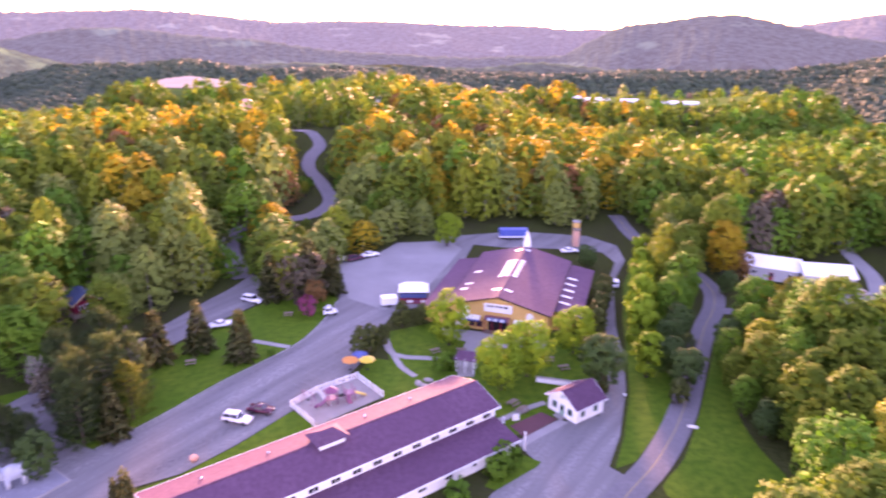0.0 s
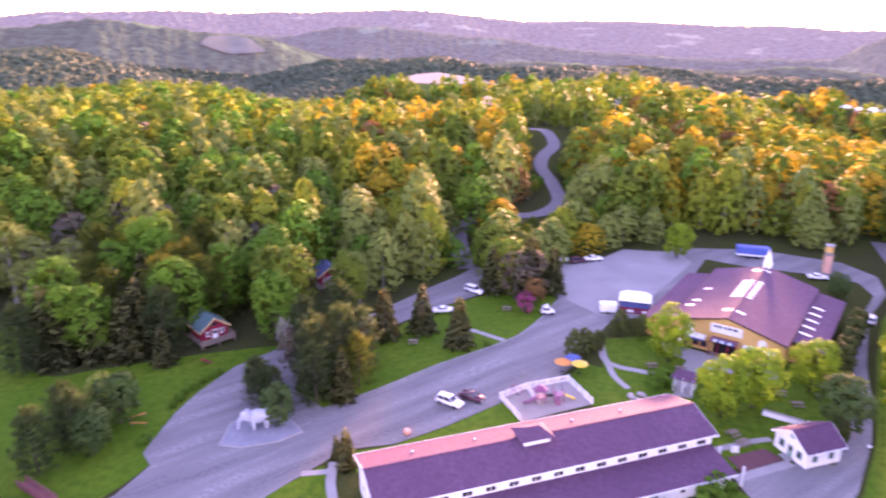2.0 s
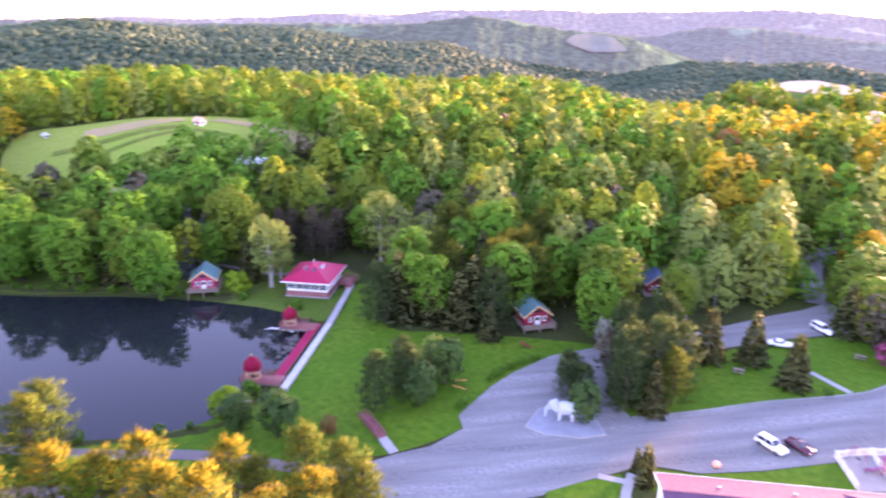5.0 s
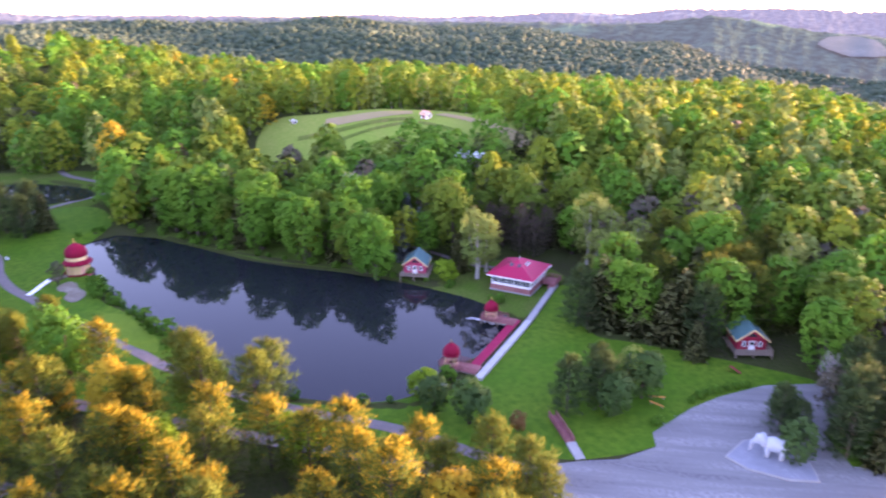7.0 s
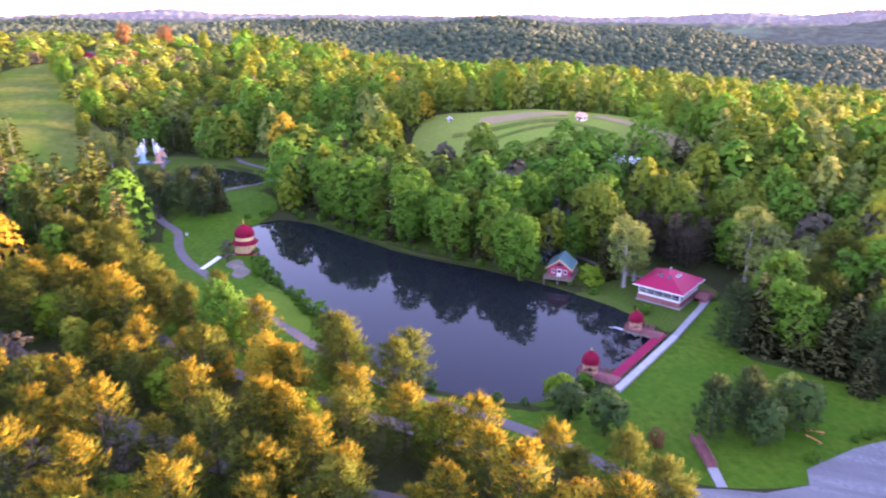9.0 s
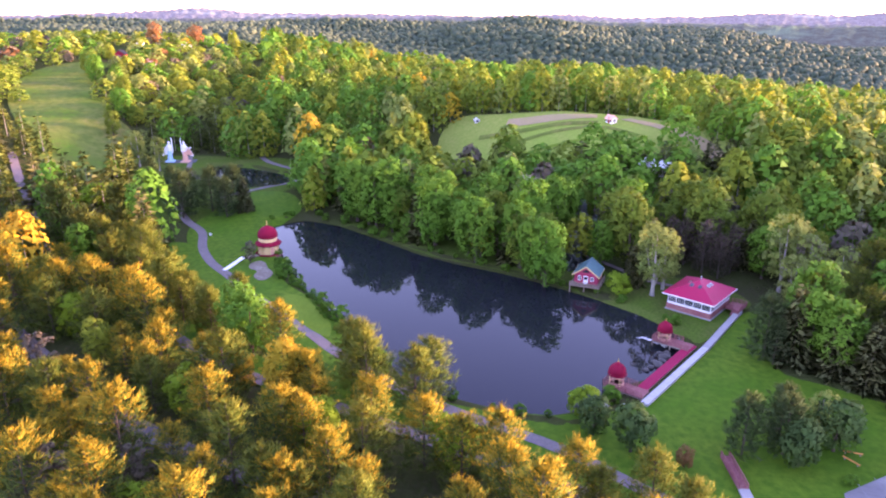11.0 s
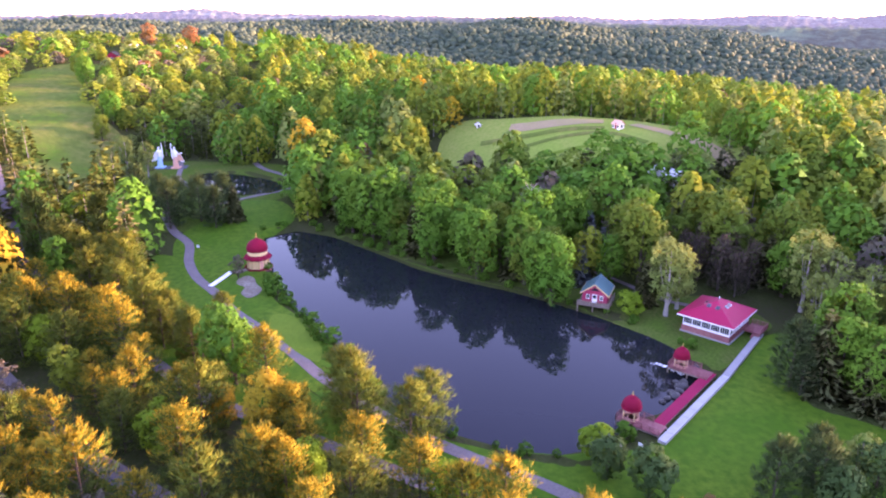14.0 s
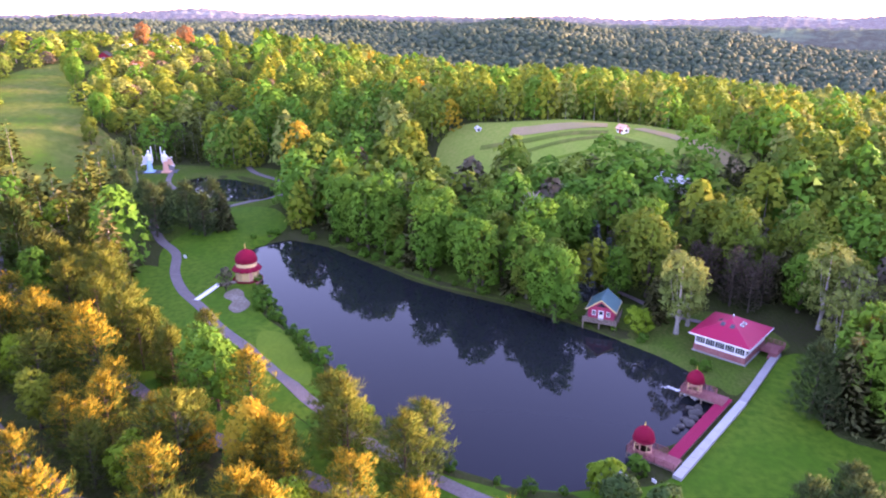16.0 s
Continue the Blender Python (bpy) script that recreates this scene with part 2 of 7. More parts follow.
def hull_prism(poly, z0, z1, bm=None):
    bm = bm or bmesh.new()
    n = len(poly)
    lo = [bm.verts.new((x, y, z0)) for x, y in poly]
    hi = [bm.verts.new((x, y, z1)) for x, y in poly]
    bm.faces.new(hi)
    bm.faces.new(lo[::-1])
    for i in range(n):
        bm.faces.new((lo[i], lo[(i + 1) % n], hi[(i + 1) % n], hi[i]))
    bmesh.ops.recalc_face_normals(bm, faces=bm.faces)
    return bm


def slab(pts, th, bm=None):
    """A thick sheet: pts give its top, the underside lies th below."""
    bm = bm or bmesh.new()
    n = len(pts)
    hi = [bm.verts.new(p) for p in pts]
    lo = [bm.verts.new((p[0], p[1], p[2] - th)) for p in pts]
    bm.faces.new(hi)
    bm.faces.new(lo[::-1])
    for i in range(n):
        bm.faces.new((lo[i], lo[(i + 1) % n], hi[(i + 1) % n], hi[i]))
    bmesh.ops.recalc_face_normals(bm, faces=bm.faces)
    return bm


def lathe(profile, seg=16, bm=None, at=(0, 0, 0), sweep=None):
    """A turned body from (radius, height) pairs; sweep bends the radius round the axis."""
    bm = bm or bmesh.new()
    rings = []
    for r, z in profile:
        rings.append([bm.verts.new((at[0] + r * (sweep(a) if sweep else 1) * math.cos(a), at[1] + r * (sweep(a) if sweep else 1) * math.sin(a), at[2] + z))
                      for a in (2 * math.pi * k / seg for k in range(seg))])
    for lo, hi in zip(rings, rings[1:]):
        for k in range(seg):
            bm.faces.new((lo[k], lo[(k + 1) % seg], hi[(k + 1) % seg], hi[k]))
    bm.faces.new(rings[0][::-1])
    bm.faces.new(rings[-1])
    return bm


def rod(a, b, r, bm=None, seg=6, r2=None):
    bm = bm or bmesh.new()
    a, b = Vector(a), Vector(b)
    q = (b - a).to_track_quat("Z", "Y").to_matrix().to_4x4()
    vs = bmesh.ops.create_cone(bm, cap_ends=True, segments=seg, radius1=r, radius2=r if r2 is None else r2, depth=(b - a).length)["verts"]
    bmesh.ops.transform(bm, matrix=Matrix.Translation((a + b) / 2) @ q, verts=vs)
    return bm


def blob(c, s, bm=None, sub=2, turn=None):
    bm = bm or bmesh.new()
    vs = bmesh.ops.create_icosphere(bm, subdivisions=sub, radius=1)["verts"]
    bmesh.ops.transform(bm, matrix=Matrix.LocRotScale(c, Euler([radians(v) for v in turn]) if turn else None, s), verts=vs)
    return bm


# ---- the lie of the land ----
POND = [(-213, -17), (-219, -7), (-209, 4), (-196.5, 12.8), (-181, 23.4), (-173, 31), (-162.7, 43), (-152.2, 53), (-142.5, 60.5), (-134, 66), (-126, 69), (-118.5, 68),
        (-113, 61), (-109, 55.5), (-106, 46.5), (-103.6, 45), (-100, 36), (-102.4, 27.5), (-105.4, 24), (-109, 18.5), (-117, 12), (-130, 7.5), (-139, 4.2), (-147, 0.2),
        (-156, -4), (-166, -9.3), (-179, -11), (-192, -14), (-203, -17)]
POOL = [(-283, -46), (-286, -41), (-281, -28), (-268, -15), (-259, -11.5), (-251, -16), (-249, -27), (-261, -38)]


def inside(poly, x, y):
    c = np.zeros(x.shape, bool)
    n = len(poly)
    for i in range(n):
        (x1, y1), (x2, y2) = poly[i], poly[(i + 1) % n]
        if y1 == y2:
            continue
        c ^= ((y1 > y) != (y2 > y)) & (x < (x2 - x1) * (y - y1) / (y2 - y1) + x1)
    return c


def seg_dist(x, y, a, b):
    ax, ay, bx, by = *a, *b
    dx, dy = bx - ax, by - ay
    k = np.clip(((x - ax) * dx + (y - ay) * dy) / (dx * dx + dy * dy + 1e-9), 0, 1)
    return np.hypot(x - ax - k * dx, y - ay - k * dy)


def depth_in(poly, x, y):
    """Distance to the outline: above 0 inside, below 0 outside."""
    d = np.full(x.shape, 1e9)
    for i in range(len(poly)):
        d = np.minimum(d, seg_dist(x, y, poly[i], poly[(i + 1) % len(poly)]))
    return np.where(inside(poly, x, y), d, -d)


def line_dist(line, x, y):
    d = np.full(x.shape, 1e9)
    for a, b in zip(line, line[1:]):
        d = np.minimum(d, seg_dist(x, y, a, b))
    return d


def step(a, b, v):
    k = np.clip((v - a) / (b - a), 0, 1)
    return k * k * (3 - 2 * k)


def wave(x, y, seed=0):
    """Smooth rolling noise from -1 to 1, from sums of slanted waves."""
    rs = np.random.RandomState(seed)
    out = np.zeros(np.shape(x))
    for k in range(12):
        f, a, p, q = 2 ** (k / 4.5), rs.uniform(0, math.pi), rs.uniform(0, 6.28), rs.uniform(0, 6.28)
        u, v = x * math.cos(a) + y * math.sin(a), -x * math.sin(a) + y * math.cos(a)
        out = out + np.sin(u * f + p + 0.9 * np.sin(v * f * 0.7 + q)) / f
    return out / 2.6


FLAT = [((-100, 30), (-205, -10), 45), ((-130, 75), (-130, 76), 32), ((-60, 80), (20, 140), 60), ((30, 90), (60, 160), 34), ((-85, 110), (-60, 130), 30),
        ((-20, 180), (35, 185), 26), ((0, 0), (-90, 40), 60), ((-90, -30), (-160, -50), 40)]


def bearing(*pairs):
    return [(-r * math.sin(math.radians(a)), r * math.cos(math.radians(a))) for a, r in pairs]


PALE_FIELD = bearing((18.4, 770), (18.8, 715), (20.5, 700), (22.4, 706), (24.3, 780), (23.2, 890), (21.5, 925), (19.6, 860))
PALE_CORNER = bearing((15.9, 752), (17.0, 742), (17.9, 770), (17.6, 805), (16.4, 800))
VALLEY_FIELD = bearing((-8, 590), (-11, 560), (-14, 545), (-17, 560), (-20, 610), (-23.5, 700), (-22, 735), (-18, 660), (-14, 620), (-10, 625))
# bearing and slope of the sight over the near woods' brow, and of the hills beyond the valley
BROW = ((-40, -29, -23, -16, -8, -3, 6, 13, 15.5, 18, 22, 26, 33, 38, 43, 48, 55, 61, 66, 71, 77, 84, 92), (-7.2, -7.6, -8.6, -9.0, -8.7, -6.9, -5.4, -5.9, -6.3, -7.2, -7.9, -7.8, -7.4, -6.2, -5.6, -5.9, -5.8, -5.3, -4.9, -4.6, -4.8, -3.9, -2.6))
HILL = ((-40, -29, -22, -10, 0, 12, 20, 30, 36, 42, 49, 55, 60, 66, 72, 82, 92, 110), (-2.4, -3.0, -5.0, -5.2, -5.4, -4.6, -4.8, -4.9, -5.6, -4.6, -3.1, -2.6, -2.2, -1.9, -1.45, -1.35, -1.7, -1.6))


def gauss(x, y, cx, cy, sx, sy, turn=0.0):
    c, s = math.cos(turn), math.sin(turn)
    u, v = (x - cx) * c + (y - cy) * s, -(x - cx) * s + (y - cy) * c
    return np.exp(-0.5 * ((u / sx) ** 2 + (v / sy) ** 2))


def land(x, y):
    x, y = np.asarray(x, float), np.asarray(y, float)
    r = np.hypot(x, y)
    d = np.full(x.shape, 1e9)
    for a, b, w in FLAT:
        d = np.minimum(d, seg_dist(x, y, a, b) - w)
    near = step(0, 90, d)
    h = 19 * gauss(x, y, -275, 112, 75, 75) + 42 * gauss(x, y, -540, -150, 150, 130) + 17 * gauss(x, y, -85, 345, 70, 50) + 6 * gauss(x, y, -150, 300, 80, 80)
    h = h + 3 * wave(x / 60, y / 60, 3)
    az = np.degrees(np.arctan2(-x, y))
    high = step(76, 94, az)
    far = step(380, 900, r)
    h = h * near * (1 - 0.5 * far)
    valley = step(4, -14, az)
    drop = -52 * step(400, 1050, r) * (1 - high) - 22 * step(230, 430, r) * valley * (1 - 0.5 * far) - 14 * step(520, 1100, r) * high - 45 * step(1100, 4600, r) - 110 * step(1430, 2100, r) * high
    h = h + drop + far * (9 + 5 * high) * wave(x / 200, y / 200, 7)
    # beyond the near woods the land falls away, then climbs again to the wooded hills across the valley
    brow = 44.5 + r * np.tan(np.radians(np.interp(az, BROW[0], BROW[1])))
    k = step(250, 330, r) * (1 - step(86, 96, az))
    h = h * (1 - k) + np.minimum(h, brow - 1.5 + 1.5 * wave(x / 40, y / 40, 11)) * k
    hill = 50 + 1350 * np.tan(np.radians(np.interp(az, HILL[0], HILL[1]))) + 14 * wave(x / 120, y / 120, 8)
    k = step(800, 1300, r) * (1 - 0.6 * step(1420, 1750, r))
    h = h * (1 - k) + hill * k
    for poly, r0, r1, e0, e1, skirt in ((PALE_FIELD, 700, 930, -6.4, -5.5, -110), (VALLEY_FIELD, 540, 740, -7.5, -6.1, -90)):
        k = step(skirt, 4, depth_in(poly, x, y))
        h = h * (1 - k) + (64 + r * np.tan(np.radians(np.interp(r, (r0, r1), (e0, e1))))) * k
    k = step(55, 18, seg_dist(x, y, (-258, -22), (-294, -58)))
    h = h * (1 - k) + 2.8 * k
    h = h - 2.2 * step(-2, 4, depth_in(POND, x, y)) - 2.2 * step(-2, 4, depth_in(POOL, x, y))
    return h


def axis(lo, hi, near0, near1, fine):
    out = list(np.arange(near0, near1 + 0.1, fine))
    v, s = near0, fine
    while v > lo:
        s *= 1.13
        v -= s
        out.insert(0, v)
    v, s = near1, fine
    while v < hi:
        s *= 1.13
        v += s
        out.append(v)
    return np.array(out)


gx, gy = axis(-4700, 4700, -330, 110, 2.5), axis(-900, 4800, -110, 260, 2.5)
X, Y = np.meshgrid(gx, gy)
Z = land(X, Y)
nx, ny = len(gx), len(gy)
me = bpy.data.meshes.new("ground")
idx = np.arange(nx * ny).reshape(ny, nx)
quads = np.stack([idx[:-1, :-1], idx[:-1, 1:], idx[1:, 1:], idx[1:, :-1]], -1).reshape(-1, 4)
me.from_pydata(np.stack([X, Y, Z], -1).reshape(-1, 3).tolist(), [], quads.tolist())
me.shade_smooth()
me.materials.append(GROUND)
tagged(new("ground", me), "rolling wooded valley ground with grass and leaf litter", "ground", "", "structure")


def rounded(poly):
    """The outline with its corners drawn round."""
    p = np.array([poly[-1], *poly, poly[0], poly[1]], float)
    out = []
    for i in range(1, len(p) - 2):
        for t in (0, 0.25, 0.5, 0.75):
            out.append(tuple(0.5 * (2 * p[i] + (p[i + 1] - p[i - 1]) * t + (2 * p[i - 1] - 5 * p[i] + 4 * p[i + 1] - p[i + 2]) * t * t + (3 * p[i] - p[i - 1] - 3 * p[i + 1] + p[i + 2]) * t ** 3)))
    return out


def sheet(name, poly, dz, material, label, category, cuts=0):
    """A surface laid on the land inside an outline."""
    poly = rounded(poly) if cuts else poly
    bm = bmesh.new()
    f = bm.faces.new([bm.verts.new((x, y, 0)) for x, y in poly])
    if f.normal.z < 0:
        f.normal_flip()
    bmesh.ops.triangulate(bm, faces=bm.faces)
    for _ in range(cuts):
        long = [e for e in bm.edges if e.calc_length() > 5]
        if not long:
            break
        bmesh.ops.subdivide_edges(bm, edges=long, cuts=1)
        bmesh.ops.triangulate(bm, faces=bm.faces)
    if cuts:
        v = np.array([v.co[:] for v in bm.verts])
        for w, z in zip(bm.verts, land(v[:, 0], v[:, 1])):
            w.co.z = z + dz
    else:
        for w in bm.verts:
            w.co.z = dz
    bmesh.ops.recalc_face_normals(bm, faces=bm.faces)
    if sum(f.normal.z for f in bm.faces) < 0:
        bmesh.ops.reverse_faces(bm, faces=bm.faces)
    return struct(name, bm, material, label, category)


def smooth_line(pts, gap=2.0):
    p = np.array(pts, float)
    p = np.vstack([2 * p[0] - p[1], p, 2 * p[-1] - p[-2]])
    out = []
    for i in range(1, len(p) - 2):
        n = max(2, int(np.linalg.norm(p[i + 1] - p[i]) / gap))
        for k in range(n):
            t = k / n
            out.append(0.5 * (2 * p[i] + (p[i + 1] - p[i - 1]) * t + (2 * p[i - 1] - 5 * p[i] + 4 * p[i + 1] - p[i + 2]) * t * t + (3 * p[i] - p[i - 1] - 3 * p[i + 1] + p[i + 2]) * t ** 3))
    out.append(p[-2])
    return np.array(out)


def strip(name, pts, width, dz, material, label, category, shift=0.0, gap=2.0):
    """A way of even width laid on the land along a smooth line."""
    c = smooth_line(pts, gap)
    t = np.gradient(c, axis=0)
    t /= np.linalg.norm(t, axis=1)[:, None]
    nrm = np.stack([-t[:, 1], t[:, 0]], 1)
    bm, rows = bmesh.new(), []
    ks = (-0.5, -0.17, 0.17, 0.5) if width > 1 else (-0.5, 0.5)
    for k in ks:
        q = c + nrm * (shift + k * width)
        rows.append([bm.verts.new((x, y, z + dz)) for (x, y), z in zip(q, land(q[:, 0], q[:, 1]))])
    for a, b in zip(rows, rows[1:]):
        for i in range(len(c) - 1):
            bm.faces.new((a[i], a[i + 1], b[i + 1], b[i]))
    bmesh.ops.recalc_face_normals(bm, faces=bm.faces)
    if sum(f.normal.z for f in bm.faces) < 0:
        bmesh.ops.reverse_faces(bm, faces=bm.faces)
    return struct(name, bm, material, label, category)


def grown(poly, by):
    cx, cy = sum(p[0] for p in poly) / len(poly), sum(p[1] for p in poly) / len(poly)
    return [(x + (x - cx) / math.hypot(x - cx, y - cy) * by, y + (y - cy) / math.hypot(x - cx, y - cy) * by) for x, y in poly]


def pond_sheet(name, poly, z, label):
    bm = bmesh.new()
    f = bm.faces.new([bm.verts.new((x, y, z)) for x, y in poly])
    f.normal_update()
    if f.normal.z < 0:
        f.normal_flip()
    return struct(name, bm, WATER, label, "pond")


pond_sheet("water", grown(POND, 2.5), -0.6, "still dark pond water mirroring trees and sky")
pond_sheet("water", grown(POOL, 2.0), 2.1, "small brown pond behind the grassy dam")

# ---- lawns, fields, roads ----
GREEN = surface("putting_green_grass", (0.085, 0.17, 0.014), (0.10, 0.175, 0.018), (0.075, 0.15, 0.013), 0.9, 0.1, 1.5, 0.2, 0.02)
LAWN_DOCK = [(-99, 47), (-103, 53), (-118, 71), (-131, 88), (-126, 93), (-108, 80), (-100, 85), (-93, 91), (-86, 97), (-74, 105), (-77, 95), (-77.5, 85), (-76.5, 78), (-74, 69),
             (-71, 66), (-72, 57), (-75, 50), (-84, 40), (-93, 33), (-99, 24), (-103, 26), (-100, 35)]
LAWN_MID = [(-55, 88), (-49, 98), (-43, 109), (-33, 125), (-30, 137), (-29, 146), (-31, 152), (-44, 146), (-52, 133), (-58, 119), (-66, 104), (-62, 92)]
LAWN_HALL = [(-46, 79), (-40, 83.5), (-34.3, 91), (-28.3, 101), (-20, 95), (-36, 80), (-43, 75)]
LAWN_LODGE = [(-17, 131), (-14, 118), (-10, 109), (-2, 104), (8, 96), (16, 103), (23, 107), (24, 124), (22, 134), (4, 131), (-6, 137)]
LAWN_PLAY = [(-20, 112), (-13, 105), (-8, 108), (-13, 119), (-18, 120)]
LAWN_STRIP = [(22, 88.5), (25, 97), (28.6, 111), (31, 126), (33, 140), (37, 160), (43, 178), (56, 176), (55, 160), (45, 137), (40, 122.5), (33, 102.6), (25.5, 90.5)]
LAWN_EAST = [(33, 92), (39, 105), (46, 122), (51, 134), (55, 143), (56, 138), (51, 126), (47, 114), (45, 104), (45, 95), (46, 86), (40, 76), (28, 83)]
LAWN_FAR = [(70, 128), (80, 150), (96, 150), (120, 150), (118, 112), (86, 116)]
LAWN_SHORE = [(-117, 9), (-128, 5.5), (-138, 2), (-146, -2), (-155, -5), (-166, -11), (-180, -13), (-193, -16), (-206, -19), (-222, -8), (-238, -12), (-240, -24), (-225, -34), (-213, -40),
              (-196, -38), (-176, -33), (-158, -24), (-134, -10), (-122, -1), (-106, 4), (-90, 20), (-79, 34), (-74, 43), (-78, 46), (-88, 38), (-96, 31), (-102, 24.5), (-107, 17)]
BANK_FAR = [(-143, 60), (-135, 68), (-127, 70), (-119, 71), (-130, 85), (-136, 92), (-150, 88), (-153, 78), (-160, 66), (-166, 58), (-178, 44), (-190, 32), (-204, 16), (-212, 6), (-207, 4.5),
            (-196, 14), (-181, 24.5), (-173, 32), (-163, 44), (-152, 54)]
sheet("lawn", LAWN_DOCK, 0.03, LAWN, "smooth bright green mown lawn beside the pond", "lawn", 5)
sheet("lawn", LAWN_MID, 0.03, LAWN, "green picnic lawn between the drive and the woods", "lawn")
sheet("lawn", LAWN_HALL, 0.03, LAWN, "narrow mown grass beside the long hall", "lawn")
sheet("lawn", LAWN_LODGE, 0.03, LAWN, "mown grass with paths before the lodge", "lawn")
sheet("lawn", LAWN_PLAY, 0.05, LAWN, "grass beside the fenced playground", "lawn")
sheet("lawn", LAWN_STRIP, 0.03, LAWN, "grass strip between the drive and the road", "lawn")
sheet("lawn", LAWN_EAST, 0.03, LAWN, "grass verge along the country road", "lawn", 4)
sheet("lawn", LAWN_FAR, 0.06, LAWN, "wide mown field by the grey house", "lawn", 5)
sheet("lawn", LAWN_SHORE, 0.16, LAWN, "grassy shore between the path and the pond", "lawn", 5)
sheet("lawn", [(-304, -66), (-272, -66), (-248, -64), (-226, -58), (-218, -40), (-222, -26), (-238, -16), (-248, -8), (-262, -3), (-286, -10), (-298, -30)], 0.07, BANK, "rough grass round the small pond and the statues", "lawn", 6)
sheet("lawn", [(-114, 4), (-124, -2.5), (-136, -10), (-160, -24), (-178, -32), (-197, -37), (-199, -44), (-179, -40), (-161, -31.5), (-137, -17), (-122, -8)], 0.12, LAWN, "grass verge between the shore path and the pines", "lawn", 5)
sheet("lawn", BANK_FAR, 0.06, BANK, "shaded grass bank below the trees", "lawn", 5)
sheet("golf_green", [(-157, -10.5), (-155, -6), (-147, -3), (-140, -0.5), (-134, -1), (-137, -4), (-143, -7.5), (-150, -11)], 0.24, GREEN, "smooth pale putting green on the shore", "lawn", 3)

LOT = [(-74, 48), (-72.5, 54), (-70.6, 59), (-70.8, 66), (-74, 68), (-77, 78.5), (-77.8, 85), (-77.5, 95), (-73.5, 105.5), (-71.4, 111), (-64, 126.5), (-58.4, 143.7), (-55, 152.4), (-53, 161),
       (-48, 158), (-45, 146), (-52.5, 133), (-59, 119), (-67, 104), (-63, 92), (-55, 88.5), (-49, 98), (-43, 109), (-33, 125), (-30, 137), (-29, 148), (-32, 160), (-34, 171), (-26, 175), (-20, 188),
       (2, 192), (-1, 176), (-6, 158), (-8, 146), (-16, 141), (-18, 130), (-19, 120), (-22, 110), (-28, 101.5), (-34.3, 91.3), (-40, 83.8), (-46.7, 79.5), (-47.7, 76), (-50.5, 68.6), (-52, 62.7),
       (-58, 52), (-64, 44)]
LOT_EAST = [(4, 82), (11, 89), (8.5, 93), (16, 100.5), (22, 102.5), (25, 111), (27, 126), (29, 137), (33, 160), (38, 176), (36, 184), (28, 186), (10, 186), (-8, 190), (-8, 194), (14, 201),
            (34, 198), (41, 190), (41, 178), (35, 162), (31, 137), (30.2, 126), (28, 111), (24.3, 97), (21.2, 89), (24, 86), (20, 80), (14, 74), (0, 74)]
sheet("road", LOT, 0.055, ASPHALT, "worn grey asphalt drive and car park with faded bays", "road")
sheet("road", LOT_EAST, 0.05, ASPHALT, "pale asphalt forecourt and service drive round the lodge", "road")
sheet("gravel_lot", [(-33, 170), (-26, 174), (-20, 187), (-6, 191), (-2, 184), (-5, 172), (-9, 158), (-13, 147), (-18, 142), (-27, 148)], 0.075, GRAVEL, "pale gravel car park beside the lodge", "car park")
ROAD_E = [(8, 58), (14, 70), (22.5, 82.6), (28.9, 91.3), (36, 104.5), (43.2, 122.6), (49.6, 137.8), (55, 149), (57.5, 160), (55, 176), (48, 196), (46, 220)]
strip("road", ROAD_E, 4.6, 0.085, ROAD, "two-lane country road with a worn yellow line", "road")
strip("road_marking", ROAD_E, 0.18, 0.10, YLINE, "faded yellow centre line on the road", "road marking")
strip("side_road", [(54, 147), (58, 146.5), (64, 146), (72, 149)], 3.5, 0.08, ROAD, "short asphalt side road", "road")
HILL_ROAD = [(-54, 158), (-64, 178), (-66, 194), (-58, 204), (-49, 211), (-46, 226), (-52.5, 244), (-60, 258), (-62, 270), (-61, 283), (-66, 294), (-76, 303), (-88, 310)]
strip("hill_road", HILL_ROAD, 5.0, 0.25, ROAD, "winding grey road climbing through the woods", "road")
SHORE_PATH = [(-72, 47), (-78, 42), (-84, 37.5), (-87, 35.5), (-93, 30), (-97, 25.5), (-100.5, 21.5), (-106, 16), (-113, 10), (-121, 4.5), (-129, -0.8), (-137, -5), (-149, -12), (-161, -19.5), (-170.7, -24),
              (-182, -30), (-194, -33.8), (-208, -36), (-219, -42), (-236, -48)]
strip("path", SHORE_PATH, 2.4, 0.22, PATHM, "narrow asphalt path winding along the shore", "path")
PINE_ROAD = [(-282, -112), (-250, -98), (-226, -87), (-201, -76), (-182, -64), (-164, -53), (-145, -36), (-127, -22), (-116, -10), (-104, 4), (-93, 17), (-82, 30), (-76, 37)]
strip("lawn", PINE_ROAD[2:10], 8, 0.21, LAWN, "grass verge along the lane between the pines", "lawn", 2.4)
strip("woodland_road", PINE_ROAD, 2.8, 0.28, PATHM, "shaded asphalt lane among the pines", "road")
LOWER_LANE = [(-178, -86), (-158, -72), (-139, -58), (-125, -47.4), (-116, -40), (-104, -28), (-92, -14), (-83, 2), (-74, 18)]
strip("woodland_road", LOWER_LANE, 3.6, 0.12, PATHM, "lower asphalt lane below the pine rows", "road")
DAM_PATH = [(-236, -34), (-241.8, -27), (-247.2, -20), (-253.8, -10.4), (-262, -5)]
strip("path", DAM_PATH, 2.0, 0.15, PATHM, "pale path over the grassy dam", "path")
strip("path", [(-296, -25), (-285.4, -20.8), (-271.5, -11), (-261, -5)], 2.2, 0.2, PATHM, "pale path by the small pond", "path")
